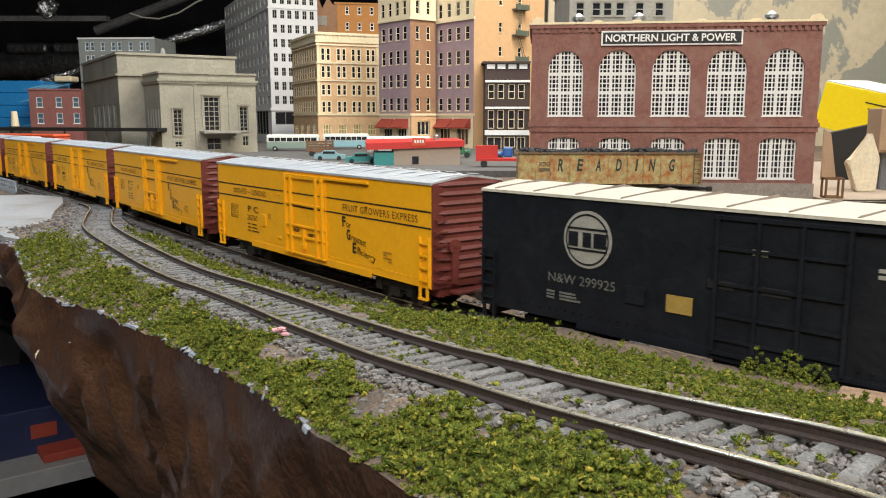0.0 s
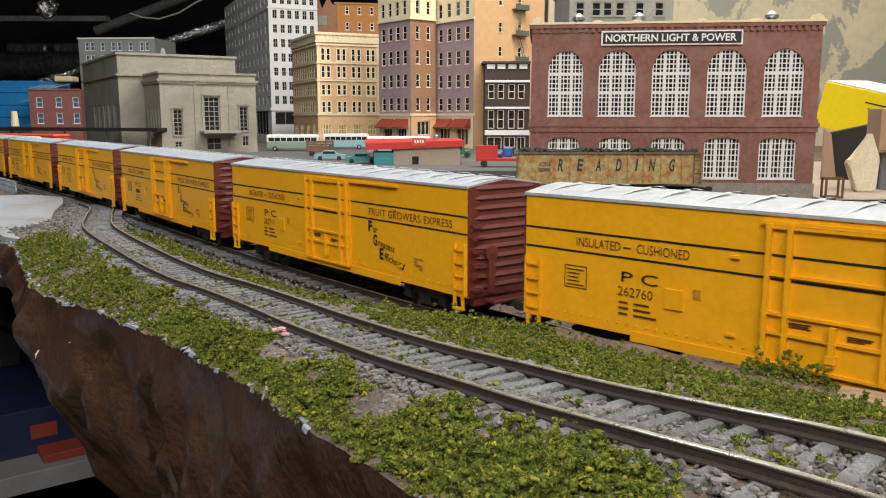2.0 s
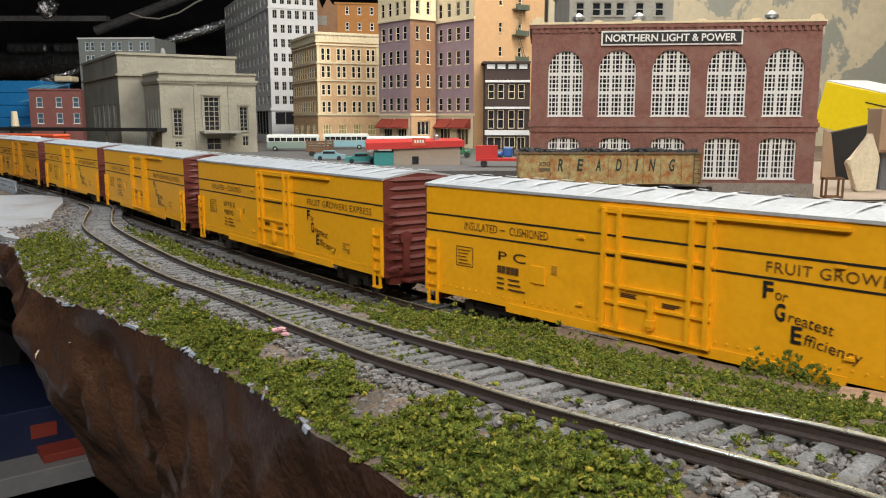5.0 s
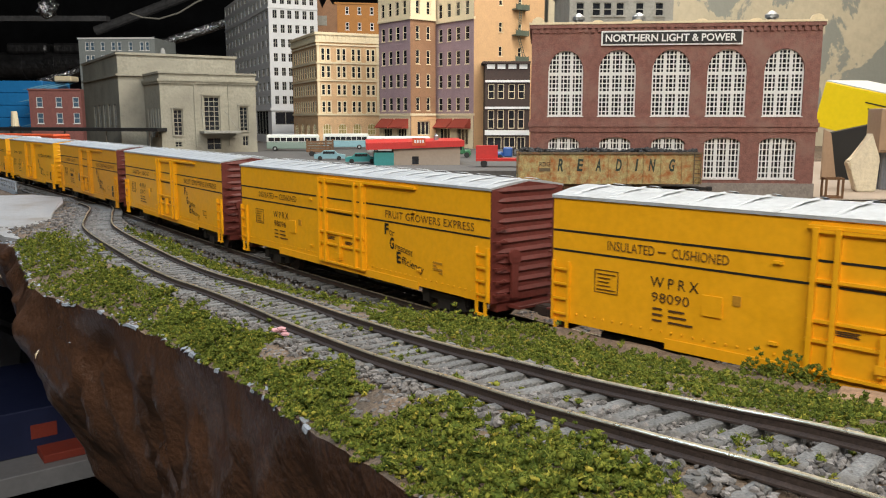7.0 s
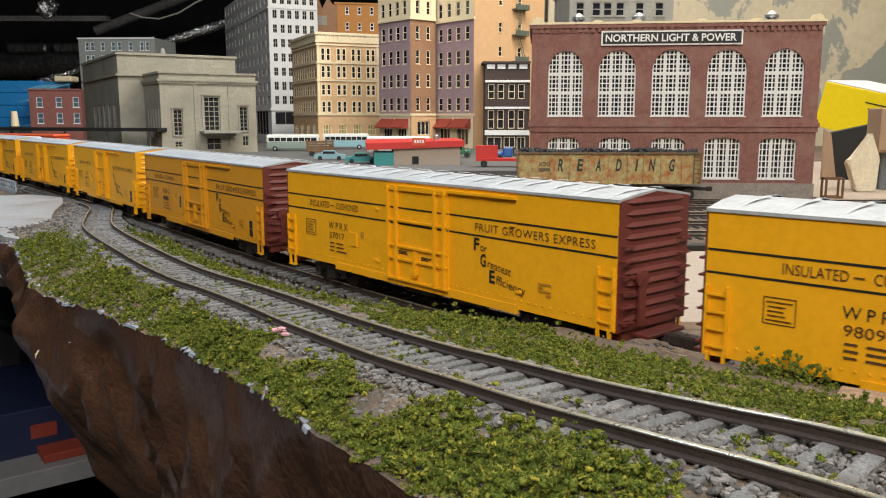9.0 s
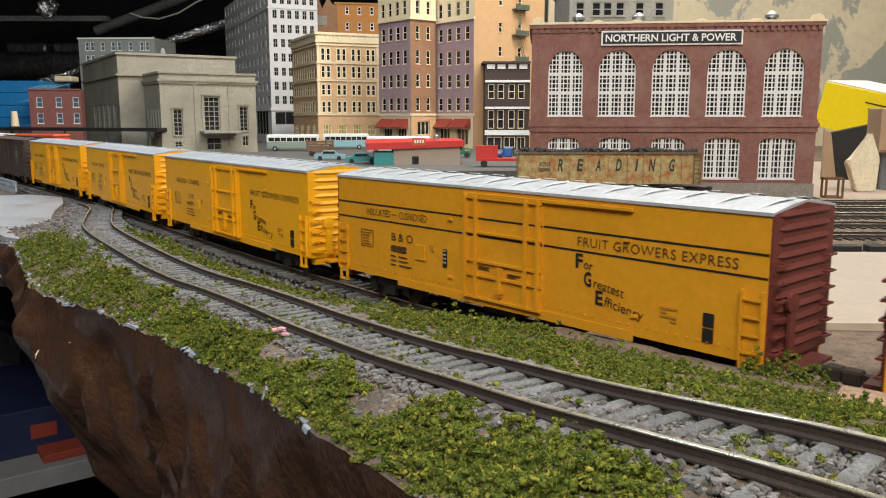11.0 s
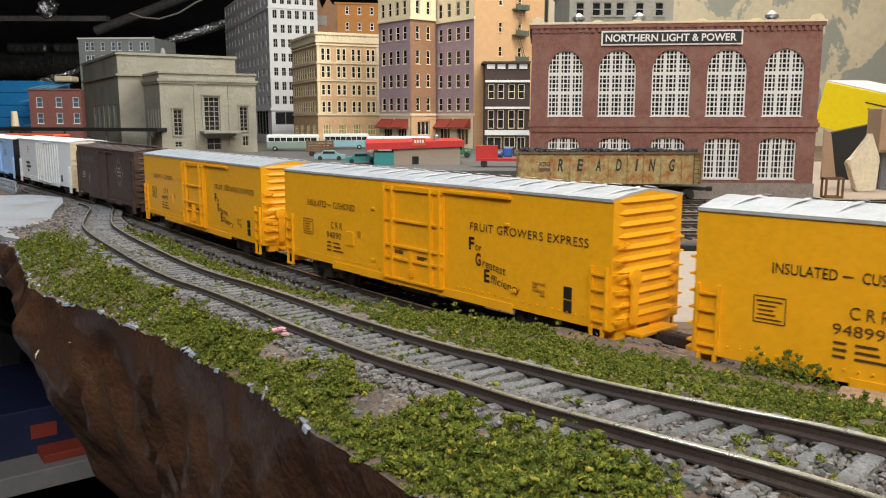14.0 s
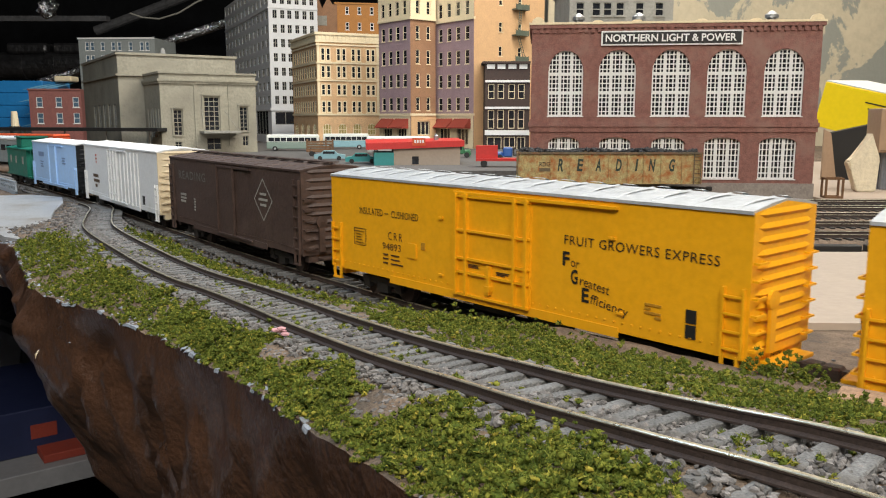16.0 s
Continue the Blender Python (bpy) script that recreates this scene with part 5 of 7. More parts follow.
simple_block("brick_warehouse", -1.298, 2.6, 4, 0.159, 0.2, 0.164, M_REDBRICK, "small pink red brick warehouse with white framed windows", [0.031, 0.090, 0.142], [(Z(0.00174, 190), Z(0.00174, 172)), (Z(0.00174, 219), Z(0.00174, 200))], 0.019, glass=M_GLASSBLUE)
simple_block("grey_office", -1.305, 3.0, -3, 0.278, 0.2, 0.357, M_GREYBLUE, "plain grey office block with small blue windows", [0.031, 0.050, 0.088, 0.127, 0.149, 0.190, 0.231, 0.251], [(Z(0.002, 90), Z(0.002, 75)), (Z(0.002, 114), Z(0.002, 98)), (Z(0.002, 138), Z(0.002, 122))], 0.014, glass=M_GLASSBLUE, bands=(M_WHITE,))
simple_block("orange_tower", -0.371, 2.9, 10, 0.17, 0.3, 0.466, M_ORANGE, "orange brick tower with a row of small windows", [0.041, 0.083, 0.126], [(Z(0.00194, 27), Z(0.00194, 14)), (Z(0.00194, 54), Z(0.00194, 41)), (Z(0.00194, 80), Z(0.00194, 67))], 0.012)
simple_block("stone_block", 0.2250, 1.5, 0, 0.1847, 0.2, 0.31, M_STONE, "grey stone office building with paired windows", [0.019, 0.048, 0.068, 0.090, 0.125, 0.160], [(Z(0.001, 30), Z(0.001, 6)), (Z(0.001, -10), Z(0.001, -24))], 0.016, frame_mat=M_STONE)


def gabled_house():
    e = thing("gabled_building", pose(-0.47, 2.86, 0, 0, 0, 10), "dark brown gabled building front between two towers", "model building")
    bm = bmesh.new()
    zz = lambda v: 0.0733 + (210 - v) * 0.0019
    prism(bm, [(0, 0), (0.11, 0), (0.11, zz(8)), (0.095, zz(8)), (0.08, zz(-5)), (0.06, zz(15)), (0.045, zz(-5)), (0.03, zz(22)), (0, zz(22))], 0.15, FRONT)
    part("wall", bm, M_BROWNBRICK, e)
    bm = bmesh.new()
    box(bm, 0.045, 0.075, -0.002, 0, zz(45), zz(28))
    part("gable_panel", bm, M_STONE, e)


gabled_house()


# ---- yard: tracks, board, hopper, road vehicles ----
M_COAL = mat("coal", (0.012, 0.012, 0.013), 0.55, var=0.4, scale=600, bump=0.6, island=0.5)
M_HOPPER = mat("rusted_cream_paint", (0.40, 0.33, 0.15), 0.75, var=0.35, scale=260, bump=0.25, dirt=(0.34, 0.10, 0.02), dirt_amount=0.62, dirt_scale=0.45)
M_HOPPERDARK = mat("rusted_grey_paint", (0.13, 0.10, 0.06), 0.8, var=0.3, scale=200, bump=0.25, dirt=(0.22, 0.08, 0.03), dirt_amount=0.5)
M_HOPPERINK = mat("dark_green_lettering", (0.02, 0.035, 0.025), 0.6, var=0.4, scale=300, bump=0)
M_BOARD = mat("beige_plasterboard", (0.39, 0.315, 0.25), 0.8, var=0.06, scale=60, bump=0.1)
M_BLACKTIE = mat("black_plastic_tie", (0.02, 0.018, 0.016), 0.6, var=0.2, scale=300, bump=0.1)
M_BUSWHITE = mat("bus_cream_white", (0.66, 0.67, 0.62), 0.4, var=0.06, scale=200, bump=0.03)
M_BUSGREEN = mat("bus_grey_green", (0.20, 0.26, 0.22), 0.4, var=0.08, scale=200, bump=0.03)
M_BUSTEAL = mat("bus_blue_grey", (0.22, 0.38, 0.42), 0.4, var=0.08, scale=200, bump=0.03)
M_RED = mat("bright_red_paint", (0.55, 0.035, 0.03), 0.45, var=0.1, scale=200, bump=0.03)
M_GREENTRUCK = mat("truck_green_paint", (0.04, 0.16, 0.07), 0.4, var=0.1, scale=200, bump=0.03)
M_BLUETRUCK = mat("truck_blue_paint", (0.03, 0.10, 0.32), 0.4, var=0.1, scale=200, bump=0.03)
M_TURQ = mat("turquoise_paint", (0.04, 0.26, 0.25), 0.5, var=0.1, scale=200, bump=0.03)
M_CRATE = mat("brown_wood", (0.16, 0.08, 0.035), 0.7, var=0.3, scale=200, bump=0.2)
M_ORANGEROOF = mat("orange_red_paint", (0.60, 0.09, 0.03), 0.45, var=0.1, scale=200, bump=0.03)


def flat_track(name, x0, x1, y, z, heading, label):
    n = 40
    c, s = math.cos(radians(heading)), math.sin(radians(heading))
    pts = [(x0 + (x1 - x0) * i / n, y + (x0 + (x1 - x0) * i / n) * s / c, z) for i in range(n + 1)]
    e = track(name, pts, label, ties=False)
    bm = bmesh.new()
    L = (x1 - x0) / c
    m = Matrix.Translation((x0, y + x0 * s / c, z)) @ pose(0, 0, 0, 0, 0, heading)
    for i in range(int(L / 0.0072)):
        x = i * 0.0072
        box(bm, x, x + 0.0026, -0.0145, 0.0145, -0.0039, -0.0021, m)
    tagged(part("ties", bm, M_BLACKTIE, e), kind="stuff")
    bm = bmesh.new()
    prism(bm, [(-0.022, -0.0065), (0.022, -0.0065), (0.017, -0.0030), (-0.017, -0.0030)], L, m @ pose(0, 0, 0, 0, 0, -90))
    part("ballast_bed", bm, M_SOIL, e)
    return e


for y in (0.747, 0.695, 0.640, 0.585, 0.530):
    flat_track("yard_track", 0.02 if y < 0.6 else -0.08, 1.3, y + 0.004, 0.0, -2, "yard track on black plastic ties before the power house")


def board():
    bm = bmesh.new()
    pts = []
    for y in (0.478, 0.42, 0.37, 0.33, 0.305):
        pts.append((line_x(y) + 0.060, y))
    outline = pts + [(0.62, 0.285), (0.62, 0.46)]
    a = [bm.verts.new((x, y, -0.0066)) for x, y in outline]
    b = [bm.verts.new((x, y, -0.0036)) for x, y in outline]
    bm.faces.new(a)
    bm.faces.new(list(reversed(b)))
    for i in range(len(a)):
        j = (i + 1) % len(a)
        bm.faces.new((a[j], a[i], b[i], b[j]))
    ob = part("base_board", bm, M_BOARD, None)
    tagged(ob, "bare beige board panel lying between the tracks", "board")
    for i in range(6):
        x = 0.10 + 0.078 * i
        bm = bmesh.new()
        box(bm, 0, 0.074, 0, 0.008, 0, 0.0042, bevel=0.0004)
        t = tagged(part("dark_strip", bm, M_BLACK, None), "black plastic edge strip beside the yard tracks", "edge strip", "edge strips")
        t.matrix_basis = pose(x, 0.493 - x * 0.035, -0.0065, 0, 0, -2)


board()


def hopper():
    m = pose(0.068, 0.7486, 0, 0, 0, -2)
    e = thing("coal_hopper", m, "rust-streaked cream hopper car heaped with black coal", "freight car")
    L, hw, z0, z1 = 0.1626, 0.0165, 0.0155, 0.0425
    bm = bmesh.new()
    box(bm, 0, L, -hw, -hw + 0.001, z0, z1)
    part("side_wall", bm, M_HOPPER, e)
    bm = bmesh.new()
    box(bm, 0, L, hw - 0.001, hw, z0, z1)
    part("side_wall", bm, M_HOPPER, e)
    for x in (0, L - 0.001):
        bm = bmesh.new()
        box(bm, x, x + 0.001, -hw + 0.001, hw - 0.001, z0 + 0.008, z1)
        part("end_wall", bm, M_HOPPER, e)
    bm = bmesh.new()
    box(bm, 0, L, -hw + 0.001, hw - 0.001, z0 + 0.004, z0 + 0.006)
    part("floor_plate", bm, M_HOPPER, e)
    for x in (0.002, 0.0165, 0.0295, 0.0465, 0.063, 0.081, 0.0975, 0.1115, 0.127, 0.1455, 0.1606):
        bm = bmesh.new()
        box(bm, x - 0.0008, x + 0.0008, -hw - 0.0012, -hw, z0, z1)
        part("side_post", bm, M_HOPPER, e)
    bm = bmesh.new()
    box(bm, -0.0005, L + 0.0005, -hw - 0.0016, -hw + 0.0006, z1 - 0.0006, z1 + 0.0012)
    box(bm, -0.0005, L + 0.0005, hw - 0.0006, hw + 0.0016, z1 - 0.0006, z1 + 0.0012)
    part("top_rim", bm, M_HOPPERDARK, e)
    rng = random.Random(4)
    bm = bmesh.new()
    for i in range(520):
        x, y = rng.uniform(0.002, L - 0.002), rng.uniform(-hw + 0.002, hw - 0.002)
        r = rng.uniform(0.0009, 0.0022)
        z = z1 - 0.001 + 0.0035 * (1 - (y / hw) ** 2) + 0.001 * math.sin(x * 120)
        vs = bmesh.ops.create_icosphere(bm, subdivisions=1, radius=r)["verts"]
        for v in vs:
            v.co = Vector((x, y, z)) + v.co * rng.uniform(0.7, 1.2)
    box(bm, 0.001, L - 0.001, -hw + 0.001, hw - 0.001, z1 - 0.006, z1 - 0.0005)
    tagged(part("coal_load", bm, M_COAL, e, "heaped black coal"), kind="stuff")
    for ch, x in zip("READING", (0.038, 0.055, 0.0715, 0.0893, 0.1045, 0.1185, 0.136)):
        letters(ch, x - (0.0030 if ch != "I" else 0.001), -hw - 0.0003, z0 + 0.0120, 0.0100, M_HOPPERINK, e, width=0.0048 if ch != "I" else 0.0018, bold=0.03, slant=0.22)
    letters("RDG", 0.0187, -hw - 0.0003, z0 + 0.0155, 0.0040, M_INK, e, width=0.0095)
    bars(e, 0.0187, -hw - 0.0004, z0 + 0.011, [(0, 0.0095)], 0.0030, M_HOPPERDARK)
    bm = bmesh.new()
    for x in (L - 0.0075, L - 0.0015):
        box(bm, x - 0.0004, x + 0.0004, -hw - 0.0022, -hw - 0.0012, z0, z1)
    for i in range(7):
        z = z0 + 0.002 + i * 0.0038
        box(bm, L - 0.0075, L - 0.0015, -hw - 0.0022, -hw - 0.0016, z - 0.0003, z + 0.0003)
    part("ladder", bm, M_HOPPERDARK, e)
    for i in range(3):
        x = 0.05 + i * 0.033
        bm = bmesh.new()
        vs = [bm.verts.new(p) for p in ((x - 0.015, -0.014, z0 + 0.004), (x + 0.015, -0.014, z0 + 0.004), (x + 0.005, -0.010, 0.006), (x - 0.005, -0.010, 0.006), (x - 0.015, 0.014, z0 + 0.004), (x + 0.015, 0.014, z0 + 0.004), (x + 0.005, 0.010, 0.006), (x - 0.005, 0.010, 0.006))]
        for f in ((0, 1, 2, 3), (7, 6, 5, 4), (1, 5, 6, 2), (0, 3, 7, 4), (3, 2, 6, 7)):
            bm.faces.new([vs[k] for k in f])
        part("hopper_bay", bm, M_HOPPERDARK, e)
    bm = bmesh.new()
    box(bm, -0.004, L + 0.004, -0.003, 0.003, 0.009, 0.012)
    box(bm, L + 0.002, L + 0.012, -0.0012, 0.0012, 0.0085, 0.0115)
    box(bm, L + 0.009, L + 0.014, -0.0026, 0.0026, 0.008, 0.012, bevel=0.0006)
    part("coupler", bm, M_BLACK, e)
    for x in (0.02, L - 0.02):
        truck(e, x)


hopper()


def bus(x, y, rz, L, low, high, label, split=0.55, nose=0.004):
    e = thing("bus", pose(x, y, 0.0025, 0, 0, rz), label, "bus")
    W, H = 0.029, 0.036
    for name, za, zb, material in (("lower_body", 0.005, 0.005 + 0.031 * 0.48, low), ("upper_body", 0.005 + 0.031 * 0.48, 0.034, high)):
        bm = bmesh.new()
        box(bm, 0, L, 0, W, za, zb, bevel=0.0012)
        part(name, bm, material, e)
    bm = bmesh.new()
    box(bm, 0.001, L - 0.001, 0.001, W - 0.001, 0.0325, H, bevel=0.0016)
    part("roof", bm, M_BUSWHITE, e, "white bus roof")
    n = 8
    for i in range(n):
        bm = bmesh.new()
        a = 0.004 + (L - 0.008) * i / n
        box(bm, a + 0.0006, a + (L - 0.008) / n - 0.0006, -0.0003, 0.001, 0.0215, 0.0292, bevel=0.0003)
        part("window", bm, M_GLASS, e)
    for yy in (-0.0003,):
        bm = bmesh.new()
        box(bm, L - 0.0008, L + 0.0004, 0.003, W - 0.003, 0.019, 0.029)
        part("windscreen", bm, M_GLASS, e)
        bm = bmesh.new()
        box(bm, -0.0004, 0.0008, 0.003, W - 0.003, 0.020, 0.029)
        part("windscreen", bm, M_GLASS, e)
    for xx in (0.018, L - 0.022):
        for yy in (0.0, W - 0.004):
            bm = bmesh.new()
            tube(bm, (xx, yy - 0.0006, 0.0055), (xx, yy + 0.0046, 0.0055), 0.0055, 16)
            wheel = part("wheel", bm, M_BLACK, e)
            bm = bmesh.new()
            tube(bm, (xx, yy - 0.0010, 0.0055), (xx, yy - 0.0006, 0.0055), 0.0025, 12)
            part("hub", bm, M_METAL, wheel)


bus(-0.3865, 1.80, 5, 0.1134, M_BUSGREEN, M_BUSWHITE, "old city bus in white over grey green")
bus(-0.2768, 1.90, 5, 0.1049, M_BUSTEAL, M_BUSWHITE, "old coach in white over blue grey")
bus(-0.150, 1.62, 3, 0.125, M_METAL, M_BUSWHITE, "silver coach parked behind the diner")


def truck_vehicle(x, y, rz, cab, load, label, tall=0.012, length=0.055, base=0.0025):
    e = thing("truck", pose(x, y, base, 0, 0, rz), label, "truck")
    bm = bmesh.new()
    box(bm, 0.0, 0.016, 0, 0.022, 0.006, 0.022, bevel=0.0018)
    c = part("cab", bm, cab, e)
    bm = bmesh.new()
    box(bm, 0.016, 0.028, 0.003, 0.019, 0.006, 0.0145, bevel=0.0022)
    part("bonnet", bm, cab, e)
    for yy in (-0.0002, 0.0195):
        bm = bmesh.new()
        tube(bm, (0.0225, yy, 0.0065), (0.0225, yy + 0.003, 0.0065), 0.0062, 16)
        part("fender", bm, cab, e)
    bm = bmesh.new()
    box(bm, 0.003, 0.013, -0.0003, 0.0005, 0.0145, 0.0205)
    part("window", bm, M_GLASS, c)
    bm = bmesh.new()
    box(bm, 0.0155, 0.0163, 0.003, 0.019, 0.015, 0.0205)
    part("windscreen", bm, M_GLASS, c)
    bm = bmesh.new()
    box(bm, -length, -0.001, 0, 0.024, 0.008, 0.010)
    box(bm, -0.003, -0.001, 0, 0.024, 0.010, 0.010 + tall)
    part("truck_bed", bm, load, e)
    for xx in (0.0215, -length * 0.7):
        for yy in (-0.0008, 0.0188):
            bm = bmesh.new()
            tube(bm, (xx, yy, 0.005), (xx, yy + 0.004, 0.005), 0.005, 16)
            part("wheel", bm, M_BLACK, e)


truck_vehicle(0.022, 1.50, -4, M_GREENTRUCK, M_GREENTRUCK, "small old green truck parked in the street", length=0.01)
truck_vehicle(0.120, 1.42, 176, M_BLUETRUCK, M_BLACK, "old blue truck with a bare chassis", length=0.02)


def red_flatbed():
    e = thing("flatbed_trailer", pose(0.048, 1.20, 0.0025, 0, 0, -3), "bright red flatbed trailer with a tall headboard", "trailer")
    bm = bmesh.new()
    box(bm, 0, 0.082, 0, 0.026, 0.009, 0.013)
    part("deck", bm, M_RED, e)
    bm = bmesh.new()
    box(bm, 0, 0.032, 0.004, 0.024, 0.013, 0.0315)
    part("headboard", bm, M_RED, e)
    for xx in (0.012, 0.066):
        for yy in (-0.001, 0.022):
            bm = bmesh.new()
            tube(bm, (xx, yy, 0.005), (xx, yy + 0.004, 0.005), 0.005, 14)
            part("wheel", bm, M_BLACK, e)


red_flatbed()


def diner():
    e = thing("diner", pose(-0.105, 1.25, 0, 0, 0, 6), "low beige diner with a bright red roof fascia", "model building")
    bm = bmesh.new()
    box(bm, 0.03, 0.132, 0, 0.08, -0.0065, 0.030)
    part("wall", bm, M_BOARD, e)
    bm = bmesh.new()
    vs = [bm.verts.new(p) for p in ((-0.012, -0.006, 0.026), (0.138, -0.006, 0.031), (0.138, -0.006, 0.040), (-0.012, -0.006, 0.036), (-0.012, 0.085, 0.030), (0.138, 0.085, 0.033), (0.138, 0.085, 0.042), (-0.012, 0.085, 0.040))]
    for f in ((0, 1, 2, 3), (7, 6, 5, 4), (3, 2, 6, 7), (0, 4, 5, 1), (1, 5, 6, 2), (0, 3, 7, 4)):
        bm.faces.new([vs[k] for k in f])
    part("roof", bm, M_RED, e)
    bm = bmesh.new()
    box(bm, 0.058, 0.078, -0.0075, -0.006, 0.0325, 0.044)
    part("roof_sign", bm, M_ORANGEROOF, e)
    bm = bmesh.new()
    for i in range(4):
        box(bm, 0.061 + i * 0.004, 0.0635 + i * 0.004, -0.0082, -0.0075, 0.0365, 0.041)
    part("sign_mark", bm, M_WHITE, e)
    bm = bmesh.new()
    box(bm, 0.058, 0.068, -0.0008, 0.0005, 0.004, 0.016)
    part("window", bm, M_GLASS, e)
    bm = bmesh.new()
    box(bm, 0.0, 0.03, -0.002, 0.06, -0.0065, 0.022)
    part("side_wing", bm, M_TURQ, e)
    bm = bmesh.new()
    tube(bm, (0.098, 0.03, 0.03), (0.098, 0.03, 0.046), 0.004, 10)
    tube(bm, (0.098, 0.03, 0.046), (0.098, 0.03, 0.050), 0.004, 10, 0.001)
    part("roof_vent", bm, M_METAL, e)


diner()


def crate_truck():
    e = thing("stake_truck", pose(-0.258, 1.55, 0.0025, 0, 0, 4), "brown wooden stake truck beside the buses", "truck")
    bm = bmesh.new()
    box(bm, 0, 0.05, 0, 0.024, 0.008, 0.010)
    part("truck_bed", bm, M_CRATE, e)
    for i in range(4):
        bm = bmesh.new()
        box(bm, 0.001, 0.049, -0.0004, 0.0006, 0.011 + i * 0.0048, 0.0148 + i * 0.0048)
        part("side_board", bm, M_CRATE, e)
    for x in (0.0, 0.035, 0.048):
        bm = bmesh.new()
        box(bm, x, x + 0.002, -0.001, 0.024, 0.009, 0.032)
        part("stake", bm, M_CRATE, e)
    for xx in (0.01, 0.04):
        bm = bmesh.new()
        tube(bm, (xx, -0.001, 0.005), (xx, 0.024, 0.005), 0.005, 14)
        part("wheel", bm, M_BLACK, e)


crate_truck()


def parked_car(x, y, rz, paint, label):
    e = thing("car", pose(x, y, 0.0025, 0, 0, rz), label, "car")
    bm = bmesh.new()
    prism(bm, [(0, 0.003), (0.052, 0.003), (0.053, 0.009), (0.040, 0.011), (0.034, 0.0165), (0.016, 0.0165), (0.010, 0.011), (0, 0.010)], 0.020, FRONT)
    part("body", bm, paint, e)
    bm = bmesh.new()
    box(bm, 0.015, 0.035, -0.0003, 0.0203, 0.0112, 0.0152)
    part("window", bm, M_GLASS, e)
    for xx in (0.010, 0.042):
        bm = bmesh.new()
        tube(bm, (xx, -0.0006, 0.0038), (xx, 0.0206, 0.0038), 0.0038, 14)
        part("wheel", bm, M_BLACK, e)


parked_car(-0.155, 1.30, 4, M_TURQ, "turquoise car parked beside the diner")
parked_car(-0.22, 1.40, 6, M_BUSTEAL, "pale blue car parked in the street")
parked_car(0.18, 1.55, 0, M_ORANGEROOF, "orange red car beside the dark shop")


M_ASPHALT = mat("street_asphalt", (0.11, 0.105, 0.10), 0.85, var=0.2, scale=80, bump=0.15)
bm = bmesh.new()
box(bm, -0.55, 0.31, 1.12, 3.4, -0.0066, 0.0025)
tagged(part("road", bm, M_ASPHALT, None), "grey street surface among the model buildings", "road", kind="structure")


# ---- standing trains and sheds beyond the bridge ----
def coach(x, y, rz, L, body, roof, label):
    e = thing("passenger_coach", pose(x, y, 0, 0, 0, rz), label, "railway coach", "standing coaches")
    bm = bmesh.new()
    box(bm, 0, L, -0.016, 0.016, 0.011, 0.042)
    part("body", bm, body, e)
    bm = bmesh.new()
    box(bm, -0.001, L + 0.001, -0.0165, 0.0165, 0.042, 0.0475, bevel=0.002)
    part("roof", bm, roof, e)
    n = 10
    for i in range(n):
        bm = bmesh.new()
        a = 0.006 + (L - 0.012) * i / n
        box(bm, a, a + (L - 0.012) / n - 0.004, -0.0164, -0.0156, 0.028, 0.036)
        part("window", bm, M_GLASS, e)
    underside_coach(e, L)


def underside_coach(e, L):
    bm = bmesh.new()
    box(bm, 0, L, -0.011, 0.011, 0.007, 0.011)
    part("underframe", bm, M_BLACK, e)
    for x in (0.03, L - 0.03):
        truck(e, x)


coach(-0.94, 1.49, -44, 0.25, M_STONE, M_WHITE, "grey coach with a white roof standing beyond the bridge")
coach(-0.74, 1.30, -40, 0.20, M_GREYBLUE, M_WHITE, "grey coach with a white roof and dark windows")
coach(-0.82, 1.47, -28, 0.21, M_ORANGEROOF, M_ORANGEROOF, "orange red coach standing beyond the train")


def platform_roof():
    e = thing("platform_canopy", pose(-1.15, 1.85, -0.0065, 0, 0, -20), "long dark flat platform roof on posts", "platform roof")
    bm = bmesh.new()
    box(bm, 0, 0.62, 0, 0.05, 0.054, 0.061)
    part("roof", bm, M_BLACK, e)
    for i in range(6):
        bm = bmesh.new()
        tube(bm, (0.03 + 0.11 * i, 0.025, 0), (0.03 + 0.11 * i, 0.025, 0.055), 0.0015, 8)
        part("post", bm, M_STONE, e)


platform_roof()


# ---- scatter: ballast, turf ----
def unit_blob():
    bm = bmesh.new()
    bmesh.ops.create_icosphere(bm, subdivisions=1, radius=1)
    v = np.array([q.co[:] for q in bm.verts])
    f = np.array([[q.index for q in p.verts] for p in bm.faces])
    bm.free()
    return v, f


def granules(name, centres, radii, material, label, category, squash=0.8, rough=0.35, seed=1, smooth=False):
    """Many small lumps in one mesh."""
    rng = np.random.default_rng(seed)
    v, f = unit_blob()
    n = len(centres)
    P = v[None] * radii[:, None, None] * (1 + rough * rng.uniform(-1, 1, (n, len(v), 1)))
    a = rng.uniform(0, math.tau, n)
    c, s = np.cos(a)[:, None], np.sin(a)[:, None]
    P = np.stack([P[..., 0] * c - P[..., 1] * s, P[..., 0] * s + P[..., 1] * c, P[..., 2] * squash], -1) + centres[:, None]
    F = f[None] + (np.arange(n) * len(v))[:, None, None]
    me = bpy.data.meshes.new(name)
    me.from_pydata(P.reshape(-1, 3), [], F.reshape(-1, 3).tolist())
    if smooth:
        me.polygons.foreach_set("use_smooth", np.ones(len(me.polygons), dtype=bool))
    return tagged(link(name, me, material), label, category, kind="stuff")


